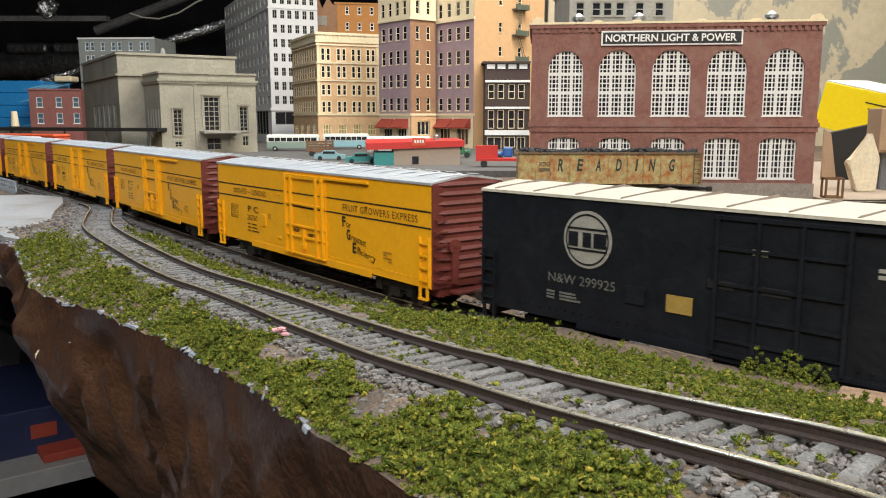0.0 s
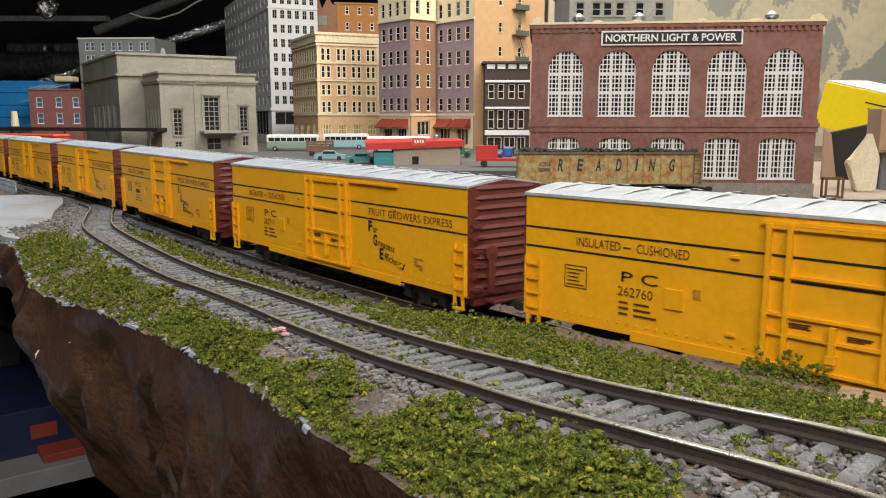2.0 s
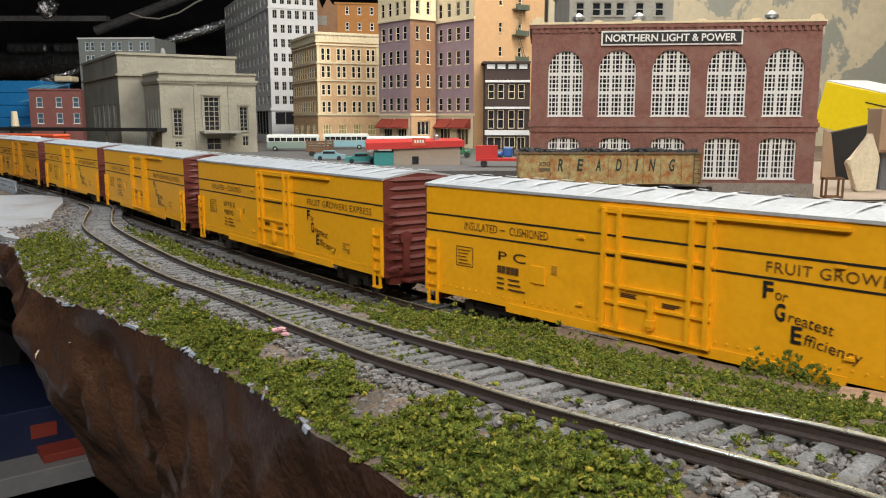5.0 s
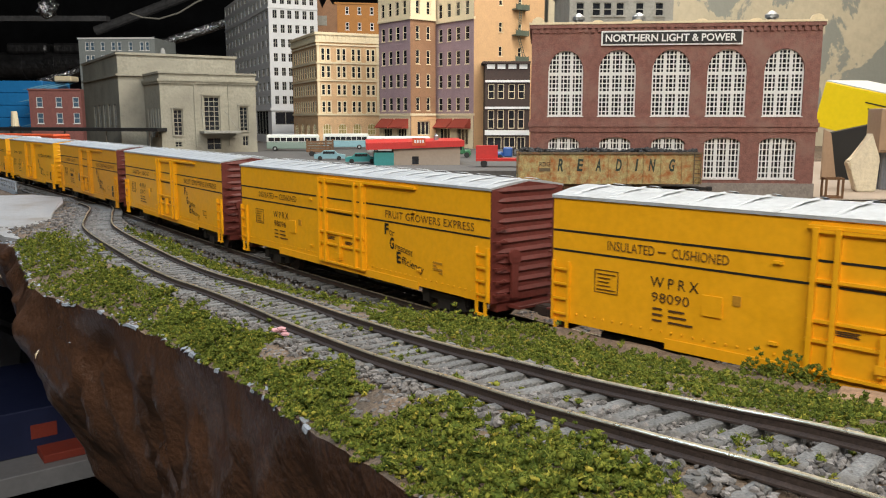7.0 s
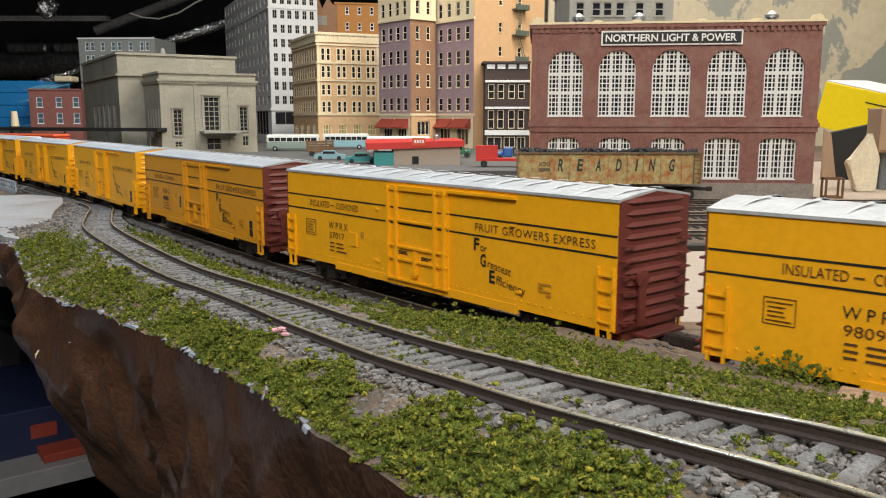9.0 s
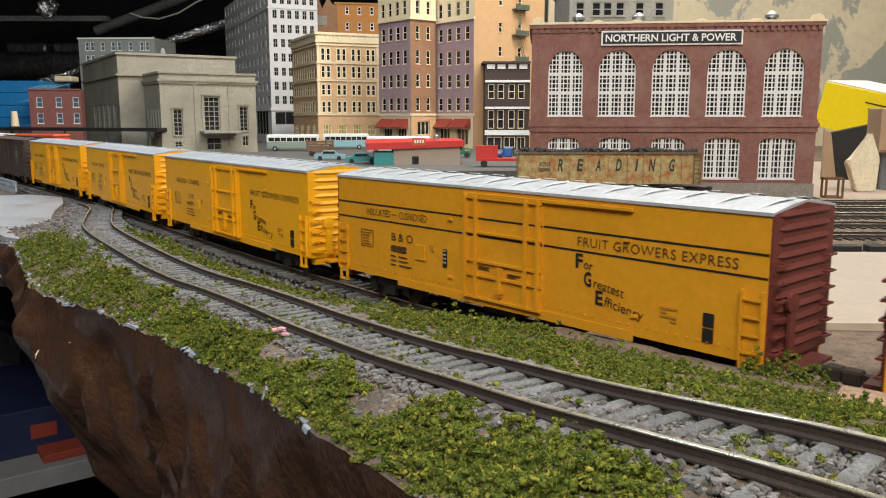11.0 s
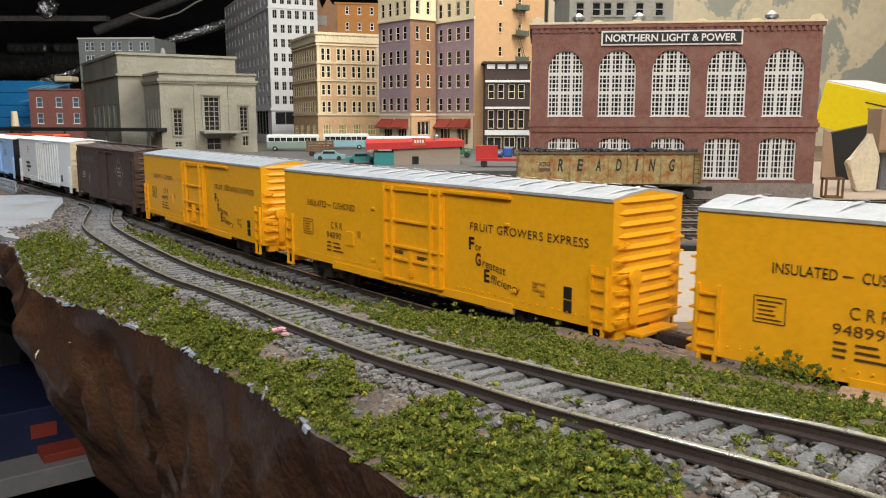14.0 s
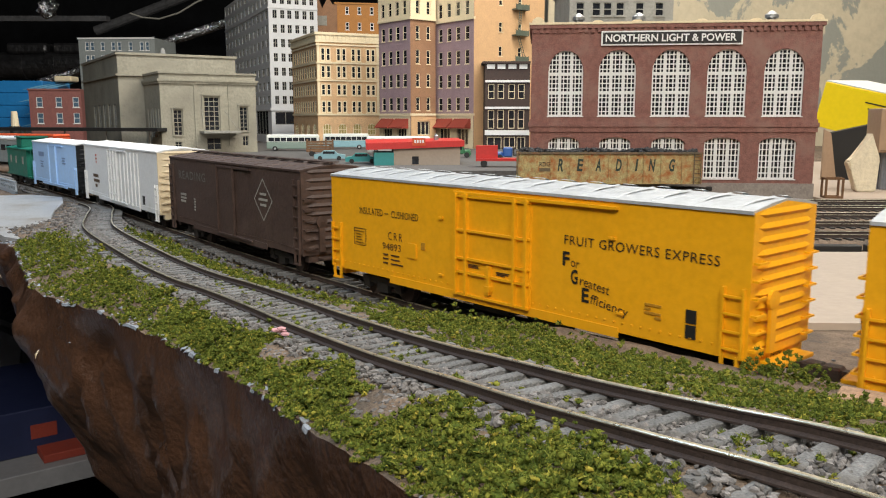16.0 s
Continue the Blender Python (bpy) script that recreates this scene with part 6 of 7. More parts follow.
def foam(name, centres, radii, material, label, category, seed=3):
    """Fuzzy foam crumbs: little fans of triangles that share a middle point, in one mesh."""
    rng = np.random.default_rng(seed)
    n, k = len(centres), 4
    a = rng.normal(size=(n, k, 3))
    a[..., 2] = np.abs(a[..., 2]) * 0.8
    a /= np.linalg.norm(a, axis=-1, keepdims=True)
    side = rng.normal(size=(n, k, 3))
    tip = a * radii[:, None, None] * rng.uniform(0.6, 1.35, (n, k, 1))
    off = side * radii[:, None, None] * 0.7
    P = np.concatenate([np.zeros((n, 1, 3)), tip + off, tip - off], 1) + centres[:, None]
    base = (np.arange(n) * (2 * k + 1))[:, None]
    q = np.arange(k)[None]
    F = np.stack([np.broadcast_to(base, (n, k)), base + 1 + q, base + 1 + k + q], -1)
    me = bpy.data.meshes.new(name)
    me.from_pydata(P.reshape(-1, 3), [], F.reshape(-1, 3).tolist())
    return tagged(link(name, me, material), label, category, kind="stuff")


def build_scatter():
    rng = random.Random(11)
    stones, sr = [], []
    # ballast along the siding
    while len(stones) < 24000:
        y = rng.uniform(0.03, 0.66) if rng.random() < 0.5 else rng.uniform(0.03, 0.28)
        sx, sz = side_at(y)
        x = sx + rng.gauss(0, 0.0150)
        d, t, _ = plan(x, y)
        if t < 0.02 or x < edge_x(y) + 0.002:
            continue
        if abs(abs(d) - 0.00825) < 0.0016:
            continue
        g = ground_z(x, y)
        r = rng.uniform(0.00028, 0.00072) * (1 if y < 0.3 else 1.4)
        stones.append((x, y, g + r * 0.2 + (rng.uniform(0.0001, 0.0012) if abs(d) < 0.015 else 0) - 0.0003))
        sr.append(r)
    # ballast under and beside the main line
    for _ in range(9000):
        s = rng.uniform(-0.75, 0.32)
        p = on_line(s)
        q = on_line(s + 0.01) - p
        o = max(-0.0185, rng.gauss(0.003, 0.019))
        n = np.array([-q[1], q[0]]) / np.linalg.norm(q)
        x, y = p + n * o
        r = rng.uniform(0.0005, 0.0012)
        z = -0.0036 - max(0, abs(o) - 0.015) * 0.35
        stones.append((x, y, max(z, ground_z(x, y)) + r * 0.2))
        sr.append(r)
    # coarse rubble on the bare ground by the bridge and the siding's far end
    for _ in range(5000):
        y = rng.uniform(0.36, 0.72)
        x = edge_x(y) + rng.uniform(0.0, 0.26)
        d, t, _ = plan(x, y)
        if t < 0.021:
            continue
        r = rng.uniform(0.0005, 0.0014)
        stones.append((x, y, ground_z(x, y) + r * 0.3))
        sr.append(r)
    granules("ballast", np.array(stones), np.array(sr), M_BALLAST, "grey and brown crushed ballast stones", "ballast", 0.8, 0.45)

    # turf: round foam lumps, each dusted with finer crumbs
    lumps, lr, tufts, tr = [], [], [], []

    def lump(x, y, r, sink=0.35):
        z = ground_z(x, y) + r * sink
        lumps.append((x, y, z))
        lr.append(r)
        for _ in range(9):
            a, u = rng.uniform(0, math.tau), rng.uniform(-0.1, 1)
            q = math.sqrt(max(0, 1 - u * u)) * r
            tufts.append((x + math.cos(a) * q, y + math.sin(a) * q, z + u * r * 0.85))
            tr.append(r * rng.uniform(0.30, 0.75))

    def clump(x, y, n, spread, r0, lift=0.6):
        for _ in range(n):
            a, q = rng.uniform(0, math.tau), spread * math.sqrt(rng.random())
            lump(x + math.cos(a) * q, y + math.sin(a) * q, r0 * rng.uniform(0.55, 1.3), 0.1 + lift * rng.random() * (1 - (q / spread) ** 2) * spread / r0)
    count = 0
    while count < 7600:
        y = rng.uniform(0.03, 0.52) if rng.random() < 0.5 else rng.uniform(0.05, 0.24)
        sx, sz = side_at(y)
        front = rng.random() < 0.55
        if front:
            x = rng.uniform(edge_x(y) + 0.002, sx - 0.013)
        else:
            x = rng.uniform(sx + 0.014, max(sx + 0.018, min(line_x(y) - 0.045, sx + 0.12)))
        d, t, _ = plan(x, y)
        if (not front and (t < 0.038 or y > 0.47)) or (front and (d > -0.0115 or y > 0.47)):
            continue
        dens = noise.noise(Vector((x * 45, y * 45, 3.0))) * 0.75 + noise.noise(Vector((x * 130, y * 130, 9.0))) * 0.5
        edge = smooth01((abs(d) - 0.011) / 0.014)
        if dens < 0.10 - 0.42 * edge:
            continue
        far = 1.0 if y < 0.2 else 1.0 + (y - 0.2) * 1.6
        clump(x, y, rng.randint(2, 6), rng.uniform(0.0012, 0.0034) * far, rng.uniform(0.00026, 0.00056) * far, rng.uniform(0.4, 1.7))
        count += 1
    for _ in range(900):  # weeds between the rails
        y = rng.uniform(0.06, 0.40)
        sx, sz = side_at(y)
        x = sx + rng.uniform(-0.0085, 0.0085)
        if noise.noise(Vector((x * 60, y * 60, 5.0))) > 0.05:
            clump(x, y, 2, 0.0018, 0.00045, 0.9)
    for bx, by, n, q in ((0.0855, 0.1955, 26, 0.0060), (0.0915, 0.1905, 18, 0.0052), (0.080, 0.200, 14, 0.0045)):
        clump(bx, by, n * 9, q, 0.00042, 1.15)
    granules("turf_lumps", np.array(lumps), np.array(lr), M_TURF, "soft round lumps of green and yellow foam turf", "ground cover", 0.8, 0.55, 7, smooth=True)
    foam("turf", np.array(tufts), np.array(tr), M_TURF, "fine crumbs of green and yellow foam turf weeds", "ground cover")

    # flakes of bare plaster along the layout's edge
    pl, pr = [], []
    for _ in range(420):
        y = rng.uniform(0.12, 0.5)
        if noise.noise(Vector((y * 30, 2.0, 0))) < -0.05:
            continue
        x = edge_x(y) + abs(rng.gauss(0, 0.003)) + 0.0006
        pl.append((x, y, ground_z(x, y) - 0.0001))
        pr.append(rng.uniform(0.0004, 0.0015))
    for q in FLECKS:
        pl.append(q)
        pr.append(rng.uniform(0.0003, 0.0010))
    bm = bmesh.new()
    last = None
    for y in np.arange(0.09, 0.50, 0.0006):
        x = edge_x(y)
        w = noise.noise(Vector((y * 42, 1.0, 0))) * 0.0030 + noise.noise(Vector((y * 190, 4.0, 0))) * 0.0014 + noise.noise(Vector((y * 600, 7.0, 0))) * 0.0005 - 0.0002
        if w < 0.0001:
            last = None
            continue
        g = ground_z(x + 0.0005, y)
        ring = [bm.verts.new((x + a, y + a * 0.4, z)) for a, z in ((-0.0004 - w * 0.2, g - 0.0005 - w * 0.3), (-0.0002, g + 0.0002), (w, ground_z(x + w, y) + 0.0003))]
        if last:
            for i in range(2):
                bm.faces.new((last[i], last[i + 1], ring[i + 1], ring[i]))
        last = ring
    tagged(part("plaster_lip", bm, M_PLASTER, None), "torn bluish white plaster lip along the layout edge", "plaster", kind="structure")
    bm = bmesh.new()
    for q in FLECKS[:26]:
        a, c = Vector(q), Vector((rng.uniform(-0.3, 0.6), rng.uniform(-0.5, 0.1), -1)).normalized()
        l, r = rng.uniform(0.0012, 0.0040), rng.uniform(0.00022, 0.0005)
        mid = a + c * l * 0.5 + Vector((rng.uniform(-0.0006, 0.0006), -0.0005, 0))
        tube(bm, a, mid, r * 0.5, 6, r)
        tube(bm, mid, a + c * l, r, 6, r * 0.3)
    tagged(part("paint_drips", bm, M_CREAM, None), "pale dried drips and curls on the brown layout edge", "paint", kind="stuff")
    granules("plaster_chips", np.array(pl), np.array(pr), M_PLASTER, "chips of bare white plaster along the layout edge", "plaster", 0.25, 0.5, 5)


build_scatter()

M_PINK = mat("pink_foam_scrap", (0.62, 0.33, 0.36), 0.9, var=0.15, scale=500, bump=0.3)
M_PLANK = mat("weathered_plank", (0.34, 0.22, 0.14), 0.8, var=0.3, scale=300, bump=0.3)


def scraps():
    bm = bmesh.new()
    for i in range(5):
        a = i * 1.3
        vs = bmesh.ops.create_icosphere(bm, subdivisions=1, radius=0.0008)["verts"]
        for v in vs:
            v.co = Vector((v.co.x * 1.6 + math.cos(a) * 0.0012, v.co.y + math.sin(a) * 0.0010, v.co.z * 0.7 + 0.0005 + 0.0004 * i))
    p = part("foam_scrap", bm, M_PINK, None)
    x, y = -0.0398, 0.1935
    p.matrix_basis = pose(x, y, ground_z(x, y) + 0.0014)
    tagged(p, "small pink scrap lying among the weeds", "scrap")
    bm = bmesh.new()
    box(bm, 0, 0.06, -0.0045, 0.0045, -0.003, 0.0012, bevel=0.0004)
    p = part("plank", bm, M_PLANK, None)
    p.matrix_basis = pose(0.0905, 0.1795, ground_z(0.10, 0.173) + 0.0010, 0, 0, -34)
    tagged(p, "flat brown plank scrap lying beside the main line", "plank")


scraps()

# ---- bridge and concrete at the far end ----
M_CONCRETE = mat("pale_concrete", (0.36, 0.365, 0.375), 0.36, var=0.15, scale=120, bump=0.3, dirt=(0.24, 0.21, 0.18), dirt_amount=0.4)
M_BRIDGE = mat("blue_grey_bridge_paint", (0.33, 0.37, 0.42), 0.5, var=0.12, scale=200, bump=0.08)


def bridge():
    e = thing("rail_bridge", Matrix.Identity(4), "small plate girder rail bridge with a pale blue grey railing", "bridge")
    p = np.array([on_line(s) for s in np.arange(-1.05, -0.66, 0.0125)])
    t = np.gradient(p, axis=0)
    t /= np.linalg.norm(t, axis=1)[:, None]
    n = np.stack([t[:, 1], -t[:, 0]], 1)
    q = p + n * 0.030
    for a, b, name in ((-0.0095, -0.0030, "girder"), (0.0010, 0.0020, "hand_rail"), (0.0055, 0.0068, "hand_rail")):
        bm = bmesh.new()
        sweep(bm, [(x, y, 0) for x, y in q], [(-0.0012, a), (0.0012, a), (0.0012, b), (-0.0012, b)])
        part(name, bm, M_BRIDGE, e)
    for (x, y) in q[::1]:
        bm = bmesh.new()
        box(bm, x - 0.0009, x + 0.0009, y - 0.0009, y + 0.0009, -0.004, 0.0062)
        part("railing_post", bm, M_BRIDGE, e)
    e2 = thing("abutment", pose(-0.437, 0.853, 0, 0, 0, -57), "weathered concrete bridge abutment", "abutment", kind="structure")
    bm = bmesh.new()
    box(bm, -0.23, 0.02, -0.03, -0.004, -0.06, -0.0075, bevel=0.0012)
    part("wall", bm, M_CONCRETE, e2)
    bm = bmesh.new()
    outline = [(-0.362, 0.602), (-0.43, 0.69), (-0.43, 0.76), (-0.39, 0.772), (-0.350, 0.748), (-0.327, 0.70), (-0.306, 0.64), (-0.279, 0.575), (-0.262, 0.53), (-0.246, 0.495), (-0.247, 0.474), (-0.266, 0.490), (-0.30, 0.532)]
    k = [bm.verts.new((x, y, 0.0022 + 0.0006 * math.sin(x * 90 + y * 50))) for x, y in outline]
    g = [bm.verts.new((x, y, -0.012)) for x, y in outline]
    bm.faces.new(k)
    for i in range(len(k)):
        j = (i + 1) % len(k)
        bm.faces.new((k[i], g[i], g[j], k[j]))
    s = part("slab", bm, M_CONCRETE, None)
    bmesh_smooth(s)
    tagged(s, "pale worn concrete slab at the layout edge", "slab", kind="structure")


def bmesh_smooth(ob):
    ob.data.update()


bridge()

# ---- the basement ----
# near-black base colour holds the gloom of the unlit room
M_WALLDARK = mat("gloom_painted_wall", (0.030, 0.032, 0.038), 0.9, var=0.3, scale=2, bump=0.1)
M_FLOOR = mat("basement_floor", (0.06, 0.055, 0.05), 0.8, var=0.3, scale=4, bump=0.1)
M_DUCT = mat("dark_duct_metal", (0.10, 0.10, 0.105), 0.35, metal=0.8, var=0.3, scale=12, bump=0.25)
M_FOIL = mat("crumpled_foil", (0.6, 0.6, 0.62), 0.25, metal=1.0, var=0.3, scale=25, bump=0.9)
M_BEAM = mat("old_grey_beam", (0.10, 0.10, 0.105), 0.8, var=0.3, scale=12, bump=0.2)
M_BLUEBOX = mat("bright_blue_card", (0.015, 0.20, 0.50), 0.5, var=0.08, scale=30, bump=0.03)
M_PALEBLUE = mat("pale_blue_print", (0.16, 0.40, 0.58), 0.5, var=0.1, scale=60, bump=0)
M_BIN = mat("pale_grey_plastic", (0.30, 0.31, 0.36), 0.6, var=0.1, scale=20, bump=0.05)
M_NAVY = mat("navy_card", (0.012, 0.018, 0.06), 0.5, var=0.1, scale=30, bump=0.03)
M_SHELF = mat("painted_shelf", (0.22, 0.22, 0.235), 0.5, var=0.1, scale=30, bump=0.05)
M_YELLOWCARD = mat("bright_yellow_card", (0.85, 0.62, 0.005), 0.45, var=0.04, scale=40, bump=0.02)
M_WHITECARD = mat("white_card", (0.58, 0.57, 0.53), 0.5, var=0.04, scale=40, bump=0.02)
M_CARD = mat("brown_cardboard", (0.36, 0.24, 0.15), 0.8, var=0.08, scale=60, bump=0.05)
M_PLASTERCREAM = mat("cream_plaster", (0.70, 0.62, 0.46), 0.75, var=0.1, scale=60, bump=0.25)
M_GREYPOST = mat("grey_plastic_post", (0.16, 0.17, 0.19), 0.45, var=0.12, scale=60, bump=0.05)


def peeling_wall_material():
    m = mat("peeling_beige_wall", (0.48, 0.41, 0.285), 0.85, var=0.08, scale=14, bump=0.1)
    N, Lk = m.node_tree.nodes, m.node_tree.links
    p = N["Principled BSDF"]
    old = p.inputs["Base Color"].links[0].from_socket
    co, n, r, mx = N.new("ShaderNodeTexCoord"), N.new("ShaderNodeTexNoise"), N.new("ShaderNodeMapRange"), N.new("ShaderNodeMix")
    mp = N.new("ShaderNodeMapping")
    mp.inputs["Location"].default_value = (0.43, 0, 0.22)
    mp.inputs["Scale"].default_value = (1.25, 1, 0.8)
    n.inputs["Scale"].default_value, n.inputs["Detail"].default_value, n.inputs["Roughness"].default_value, n.inputs["Distortion"].default_value = 4.2, 9, 0.62, 0.5
    Lk.new(co.outputs["Object"], mp.inputs["Vector"])
    Lk.new(mp.outputs[0], n.inputs["Vector"])
    r.inputs["From Min"].default_value, r.inputs["From Max"].default_value = 0.535, 0.55
    Lk.new(n.outputs["Fac"], r.inputs["Value"])
    mx.data_type = "RGBA"
    mx.inputs["B"].default_value = (0.25, 0.25, 0.21, 1)
    Lk.new(r.outputs[0], mx.inputs["Factor"])
    Lk.new(old, mx.inputs["A"])
    Lk.new(mx.outputs["Result"], p.inputs["Base Color"])
    return m


M_PEEL = peeling_wall_material()


def room():
    for name, a, material, label, cat in (
            ("floor", (-6, 4, -4, 9, -1.12, -1.0), M_FLOOR, "dark concrete basement floor", "floor"),
            ("ceiling", (-6, 4, -4, 9, 1.55, 1.65), M_WALLDARK, "unfinished basement ceiling, gloom put into its near-black colour", "ceiling"),
            ("wall_north", (-6, 4, 8.9, 9, -1, 1.55), M_WALLDARK, "far basement wall, gloom put into its near-black colour", "wall"),
            # the south and east walls are unseen, made beige to bounce light
            ("wall_south", (-6, 4, -4, -3.9, -1, 1.55), M_PEEL, "unseen beige basement wall that bounces light", "wall"),
            ("wall_west", (-6, -5.9, -3.9, 8.9, -1, 1.55), M_WALLDARK, "basement side wall, gloom put into its near-black colour", "wall"),
            ("wall_east", (3.9, 4, -3.9, 8.9, -1, 1.55), M_PEEL, "unseen beige side wall that bounces light", "wall"),
            ("wall_peeling", (0.30, 3.9, 2.4, 2.5, -1, 1.55), M_PEEL, "beige wall with grey patches of peeled paint", "wall")):
        bm = bmesh.new()
        box(bm, *a)
        tagged(part(name, bm, material, None), label, cat, kind="structure")
    bm = bmesh.new()
    tube(bm, (-2.6, 3.6, -0.04), (-0.4, 3.6, 0.64), 0.020, 16)
    for x, z in ((-2.5, 0.0), (-0.5, 0.6)):
        tube(bm, (x, 3.6, z), (x, 3.6, 1.56), 0.006, 8)
    tagged(part("insulated_pipe", bm, M_FOIL, None), "foil wrapped pipe hanging in the dark basement", "pipe")
    bm = bmesh.new()
    tube(bm, (-3.2, 4.0, 0.305), (-1.7, 4.0, 0.33), 0.062, 24)
    for x in (-2.0, -1.85, -2.4):
        tube(bm, (x, 4.0, 0.322), (x + 0.012, 4.0, 0.322), 0.066, 24)
    for x in (-3.0, -2.3):
        tube(bm, (x, 4.0, 0.32), (x, 4.0, 1.56), 0.005, 8)
    tagged(part("air_duct", bm, M_DUCT, None), "large dark round air duct in the basement", "duct")
    for x in (-2.06, -1.84):
        bm = bmesh.new()
        box(bm, x, x + 0.19, 3.94, 4.06, 0.376, 0.425, bevel=0.01)
        tagged(part("storage_box", bm, M_DUCT, None), "dark grey box on top of the duct", "storage box", "boxes on the duct")
    bm = bmesh.new()
    box(bm, -2.6, -1.60, 4.0, 4.05, 0.530, 0.555)
    for x in (-2.5, -2.3):
        box(bm, x, x + 0.01, 4.02, 4.03, 0.555, 1.56)
    tagged(part("light_rail", bm, M_BEAM, None), "long grey strip hanging under the ceiling", "strip light")
    bm = bmesh.new()
    box(bm, -2.75, 0.4, 5.2, 5.3, 0.9, 1.05, Matrix.Translation((0, 0, 0)))
    tagged(part("beam", bm, M_BEAM, None), "dark wooden ceiling beam in the basement", "beam")
    bm = bmesh.new()
    tube(bm, (-1.86, 4.5, 0.536), (0.95, 4.5, 1.56), 0.025, 10)
    tagged(part("brace", bm, M_BEAM, None), "dark diagonal brace below the ceiling", "beam")
    bm = bmesh.new()
    vs = bmesh.ops.create_icosphere(bm, subdivisions=3, radius=0.036)["verts"]
    for v in vs:
        v.co *= 1 + 0.45 * noise.noise(v.co * 60)
        v.co = Vector((v.co.x - 1.64, v.co.y + 3.5, v.co.z * 1.2 + 0.527))
    tube(bm, (-1.65, 3.5, 0.55), (-1.65, 3.5, 1.56), 0.004, 8)
    tagged(part("foil_reflector", bm, M_FOIL, None), "crumpled shiny foil reflector hanging on a rod", "reflector")
    bm = bmesh.new()
    pts = [(-1.30, 0.505), (-1.25, 0.488), (-1.18, 0.482), (-1.10, 0.505), (-1.02, 0.55), (-0.95, 0.58), (-0.85, 0.60)]
    for (xa, za), (xb, zb) in zip(pts, pts[1:]):
        tube(bm, (xa, 3.5, za), (xb, 3.5, zb), 0.0035, 6)
    tagged(part("cable", bm, M_STONE, None), "pale loose cable sagging under the ceiling", "cable")
    # blue boxes on the far corner of the layout
    for i in range(4):
        bm = bmesh.new()
        x0 = -1.62 + (0.0 if i > 2 else -0.055)
        box(bm, x0, -1.31, 2.72, 2.92, 0.036 + i * 0.040, 0.0752 + i * 0.040, bevel=0.002)
        b = part("blue_box", bm, M_BLUEBOX, None)
        tagged(b, "bright blue model kit box in a stack", "box", "stack of blue boxes")
        bm = bmesh.new()
        for k in range(3):
            xx = -1.40 + 0.03 * k + 0.02 * (i % 2)
            prism(bm, [(xx, 0.045 + i * 0.04), (xx + 0.05, 0.052 + i * 0.04), (xx + 0.11, 0.066 + i * 0.04), (xx + 0.05, 0.058 + i * 0.04)], 0.0006, Matrix.Translation((0, 2.7192, 0)))
        part("printed_swoosh", bm, M_PALEBLUE, b)
    bm = bmesh.new()
    box(bm, -1.75, -1.05, 2.66, 2.98, -0.0065, 0.0358)
    tagged(part("box_plinth", bm, M_BEAM, None), "dark block under the stacked boxes", "block")
    bm = bmesh.new()
    box(bm, -1.31, -1.25, 2.80, 2.86, 0.1955, 0.214, Matrix.Identity(4), bevel=0.004)
    tagged(part("folded_cloth", bm, M_CREAMTRIM, None), "small yellowish cloth on the blue boxes", "cloth")
    bm = bmesh.new()
    tube(bm, (-0.985, 1.9, -0.0065), (-0.985, 1.9, 0.0555), 0.012, 14)
    b = part("round_stand", bm, M_BLACK, None)
    tagged(b, "black round stand beside the coaches", "stand")
    bm = bmesh.new()
    tube(bm, (-0.985, 1.9, 0.0555), (-0.985, 1.9, 0.090), 0.009, 14, 0.0065)
    tagged(part("water_tank", bm, M_CREAMTRIM, None), "small cream round tank on a black stand", "tank")


room()


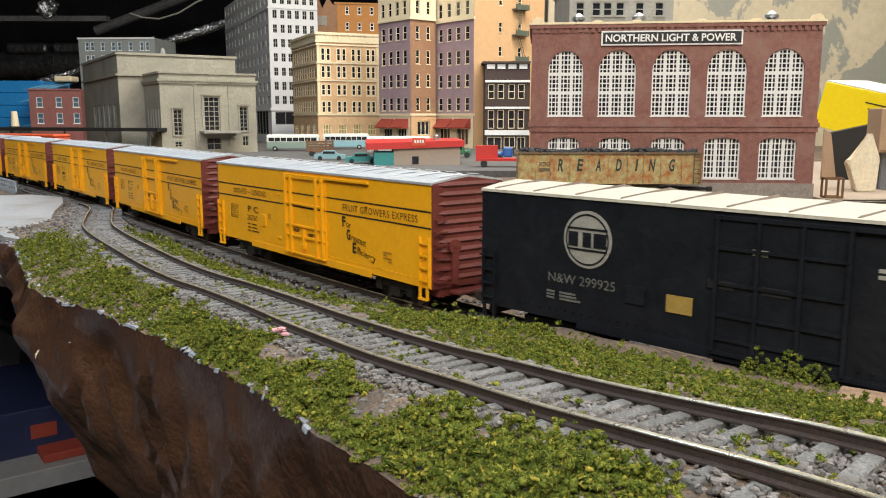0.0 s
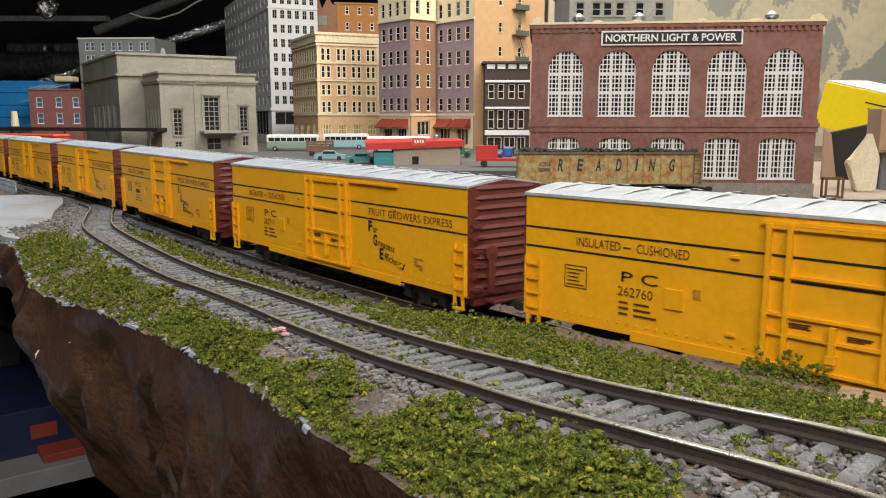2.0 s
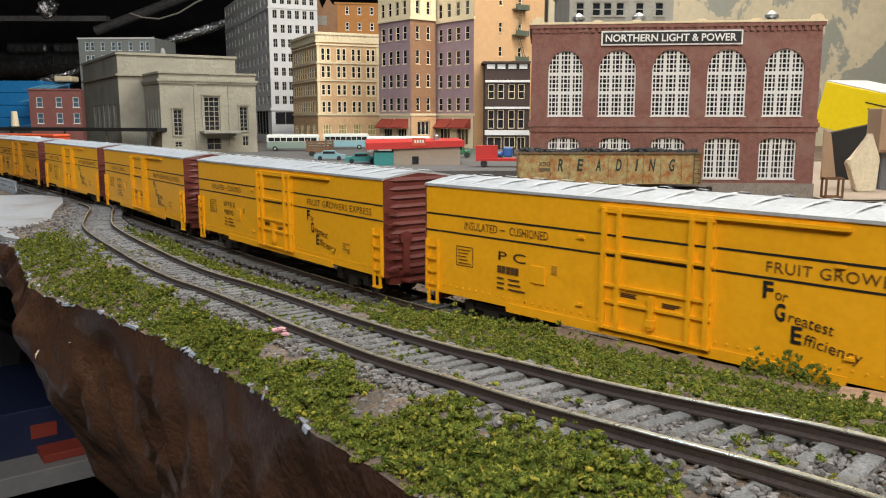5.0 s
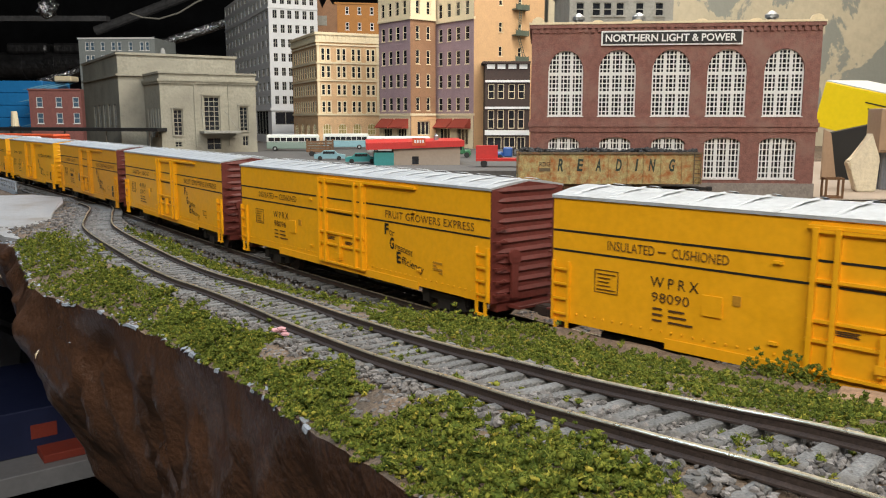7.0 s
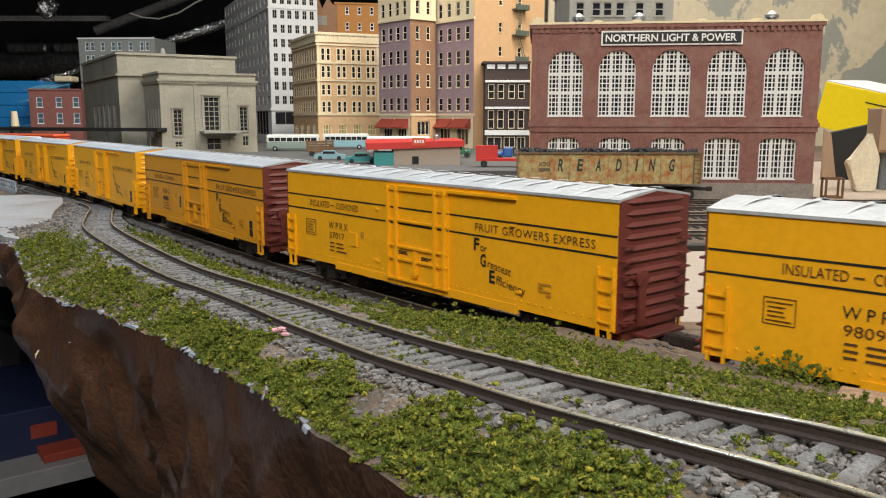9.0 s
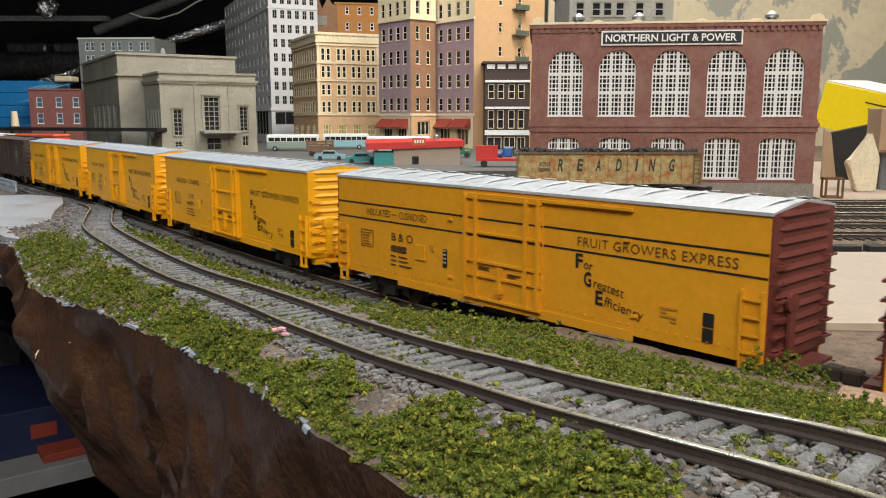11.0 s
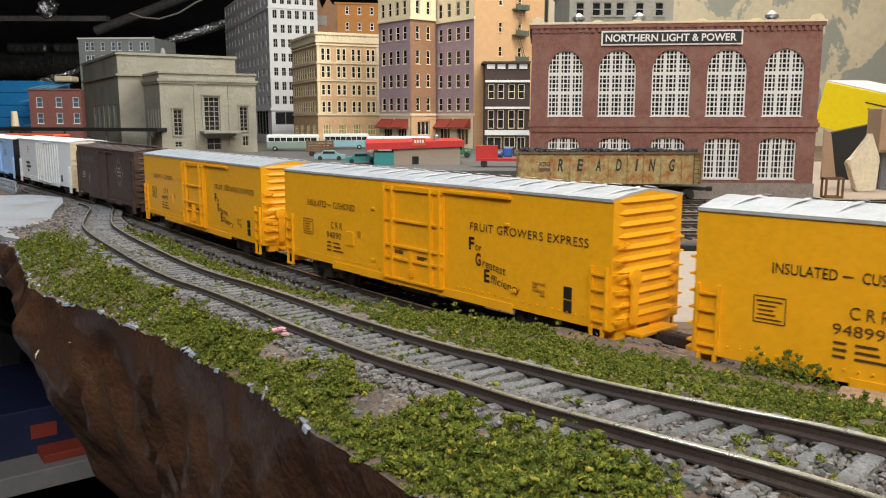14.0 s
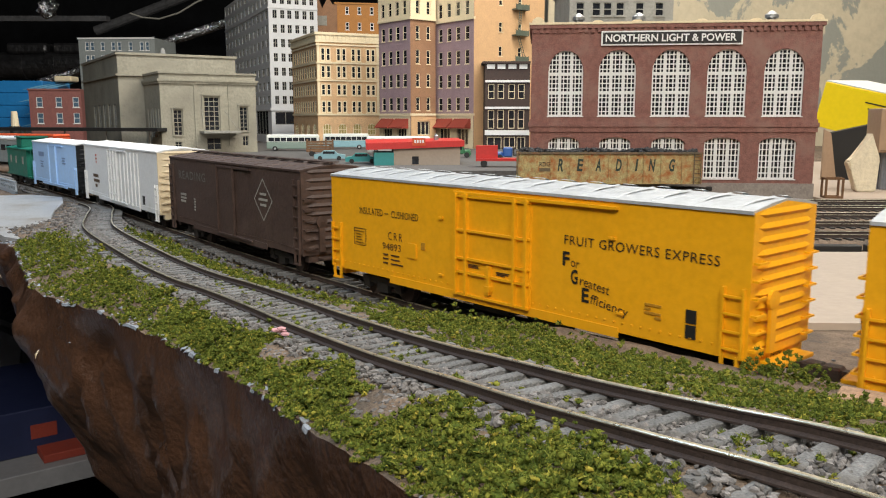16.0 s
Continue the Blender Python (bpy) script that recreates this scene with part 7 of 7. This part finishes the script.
def clutter():
    # pale table behind the power house
    bm = bmesh.new()
    box(bm, 0.360, 1.1, 0.772, 1.45, -0.0066, -0.002)
    tagged(part("work_surface", bm, M_BOARD, None), "bare pale work surface beside the power house", "board")
    tip = Matrix(((0.6082, 0.7841, 0.1239), (-0.7596, 0.6202, -0.1958), (-0.2304, 0.0249, 0.9728))).to_4x4()
    e = thing("yellow_box", pose(0.527, 1.145, 0.1240) @ tip, "tipped bright yellow carton with a white printed top", "carton")
    bm = bmesh.new()
    box(bm, 0, 0.125, 0, 0.12, -0.062, 0, bevel=0.001)
    part("front", bm, M_YELLOWCARD, e)
    bm = bmesh.new()
    box(bm, 0.0005, 0.1245, 0.0005, 0.1195, 0.0002, 0.0013)
    part("lid", bm, M_WHITECARD, e, "white carton top")
    for i in range(5):
        bm = bmesh.new()
        box(bm, 0.060 + i * 0.006, 0.108 + i * 0.003, -0.0007, -0.0003, -1 * (0.016 + i * 0.0075) - 0.0007, -1 * (0.016 + i * 0.0075) + 0.0007)
        part("printed_line", bm, M_INK, e)
    for i in range(4):
        bm = bmesh.new()
        box(bm, 0.03 + i * 0.025, 0.05 + i * 0.025, 0.03 + 0.03 * (i % 2), 0.032 + 0.03 * (i % 2), -0.0018, -0.0014)
        part("printed_line", bm, M_STENCIL, e)
    bm = bmesh.new()
    box(bm, 0.102, 0.124, -0.0008, -0.0003, -0.052, -0.028)
    part("printed_panel", bm, M_INK, e, "black printed panel")
    bm = bmesh.new()
    prism(bm, [(0.010, 0), (0.090, 0), (0.090, 0.072), (0.054, 0.0690), (0.0, 0.0576)], 0.012, Matrix.Identity(4))
    b = part("black_carton", bm, M_BLACK, None)
    b.matrix_basis = pose(0.477, 1.015, -0.002)
    tagged(b, "black open carton under the tipped yellow box", "carton")
    bm = bmesh.new()
    prism(bm, [(0, 0), (0.0185, 0), (0.0085, 0.0575), (0, 0.062)], 0.003, Matrix.Identity(4))
    b = part("card_flap", bm, M_CARD, None)
    b.matrix_basis = pose(0.468, 1.011, -0.002)
    tagged(b, "tan cardboard flap leaning on the black carton", "cardboard")
    bm = bmesh.new()
    prism(bm, [(0.0, 0.0), (0.0195, 0.0), (0.0215, 0.034), (0.0118, 0.0612), (0.0075, 0.050), (-0.0018, 0.036), (-0.0098, 0.0315), (-0.0085, 0.0255), (-0.0040, 0.0183)], 0.014, Matrix.Identity(4))
    bmesh.ops.bevel(bm, geom=list(bm.edges), offset=0.0014, segments=2, affect="EDGES")
    b = part("plaster_casting", bm, M_PLASTERCREAM, None)
    b.matrix_basis = pose(0.4285, 0.845, -0.002, 0, 0, -6)
    tagged(b, "broken cream plaster casting standing on the board", "plaster casting")
    bm = bmesh.new()
    box(bm, 0.470, 0.55, 0.872, 0.905, -0.002, 0.0376, bevel=0.001)
    for i in range(4):
        box(bm, 0.4685, 0.4702, 0.873 + i * 0.008, 0.878 + i * 0.008, -0.002, 0.0376)
    tagged(part("grey_stand", bm, M_GREYPOST, None), "grey ribbed plastic stand under a carton", "stand")
    e = thing("cardboard_box", pose(0.4570, 0.862, 0.0378, 0, 0, -11), "plain brown cardboard box on a grey stand", "carton")
    bm = bmesh.new()
    box(bm, 0, 0.14, 0, 0.045, 0, 0.046, bevel=0.0008)
    part("box_body", bm, M_CARD, e)
    bm = bmesh.new()
    box(bm, 0.002, 0.138, -0.0006, 0, 0.0015, 0.0025)
    part("box_seam", bm, M_CRATE, e)
    e = thing("wire_cube", pose(0.3640, 0.776, -0.002, 0, 0, -8), "small open brown metal cube frame", "frame")
    for k in range(4):
        x, y = (k % 2) * 0.015, (k // 2) * 0.013
        bm = bmesh.new()
        box(bm, x, x + 0.0018, y, y + 0.0018, 0, 0.0195)
        part("upright", bm, M_CRATE, e)
    for z in (0.0, 0.0178):
        for a in ((0.0018, 0.015, 0, 0.0018), (0.0018, 0.015, 0.013, 0.0148), (0, 0.0018, 0.0018, 0.013), (0.015, 0.0168, 0.0018, 0.013)):
            bm = bmesh.new()
            box(bm, *a, z, z + 0.0018)
            part("cross_bar", bm, M_CRATE, e)


clutter()


def lower_shelf():
    """Shelving in the aisle below the layout."""
    m = pose(-0.4605, 0.80, -0.298, 0, 0, 37)
    e = thing("shelf", m, "painted grey shelf board below the layout", "shelf")
    bm = bmesh.new()
    box(bm, -0.6, 0.5, 0, 0.35, -0.022, 0, bevel=0.001)
    part("board", bm, M_SHELF, e)
    for x in (-0.58, 0.48):
        bm = bmesh.new()
        box(bm, x, x + 0.02, 0.33, 0.35, -0.79, 0.3)
        part("upright", bm, M_BEAM, e)
    b = thing("navy_box", m @ Matrix.Translation((-0.235, 0.05, 0.0002)), "dark navy model box with pale print and red end", "box")
    bm = bmesh.new()
    box(bm, 0, 0.34, 0, 0.2, 0, 0.052, bevel=0.001)
    part("box_body", bm, M_NAVY, b)
    bm = bmesh.new()
    box(bm, 0.275, 0.302, -0.0006, 0.0, 0.018, 0.034)
    part("red_panel", bm, M_AWNING, b, "red printed panel")
    for x in (0.165, 0.195):
        bm = bmesh.new()
        box(bm, x - 0.07, x - 0.045, -0.0006, 0, 0.015, 0.04)
        part("printed_mark", bm, M_PALEINK, b)
    r = thing("red_box", m @ Matrix.Translation((0.045, 0.015, 0.0002)), "small flat red box lying on the shelf", "box")
    bm = bmesh.new()
    box(bm, 0, 0.062, 0, 0.040, 0, 0.009, bevel=0.0008)
    part("box_body", bm, M_AWNING, r)
    bm = bmesh.new()
    prism(bm, [(0, 0), (0.34, 0), (0.36, 0.10), (0.30, 0.13), (0.0, 0.13)], 0.25, Matrix.Identity(4))
    bmesh.ops.bevel(bm, geom=list(bm.edges), offset=0.012, segments=3, affect="EDGES")
    g = part("plastic_bin", bm, M_BIN, None)
    g.matrix_basis = pose(-0.97, 1.15, -0.345, 0, 0, 4)
    tagged(g, "pale grey plastic bin in the aisle below the layout", "bin")
    bm = bmesh.new()
    rs = thing("rear_shelf", Matrix.Identity(4), "dark rear shelf holding a grey bin", "shelf")
    box(bm, -1.4, 0.2, 1.1, 1.6, -0.367, -0.3455)
    part("board", bm, M_BEAM, rs)
    for x in (-1.38, 0.17):
        for y in (1.12, 1.56):
            bm = bmesh.new()
            box(bm, x, x + 0.03, y, y + 0.03, -1.0, -0.367)
            part("leg", bm, M_BEAM, rs)


lower_shelf()


def layout_frame():
    """The benchwork under the layout."""
    bm = bmesh.new()
    outline = [(-1.2, 1.1), (-0.5, 1.0), (-0.2, 0.62), (-0.02, 0.4), (0.1, 0.2), (0.25, -0.02), (0.45, -0.25), (0.6, -0.42), (3.2, -0.42), (3.2, 4.1), (-3.0, 4.1)]
    a = [bm.verts.new((x, y, -0.05)) for x, y in outline]
    b = [bm.verts.new((x, y, -0.0150)) for x, y in outline]
    bm.faces.new(a)
    bm.faces.new(list(reversed(b)))
    for i in range(len(a)):
        j = (i + 1) % len(a)
        bm.faces.new((a[j], a[i], b[i], b[j]))
    tagged(part("benchwork", bm, M_BEAM, None), "dark wooden benchwork under the model railway", "benchwork", kind="structure")
    for x, y in ((0.5, 0.2), (2.8, 0.2), (2.8, 3.8), (-1.5, 3.8), (-0.3, 1.5)):
        bm = bmesh.new()
        box(bm, x, x + 0.08, y, y + 0.08, -1.0, -0.05)
        tagged(part("bench_leg", bm, M_BEAM, None), "dark wooden leg under the benchwork", "bench leg", "legs of the benchwork")


layout_frame()


motions()
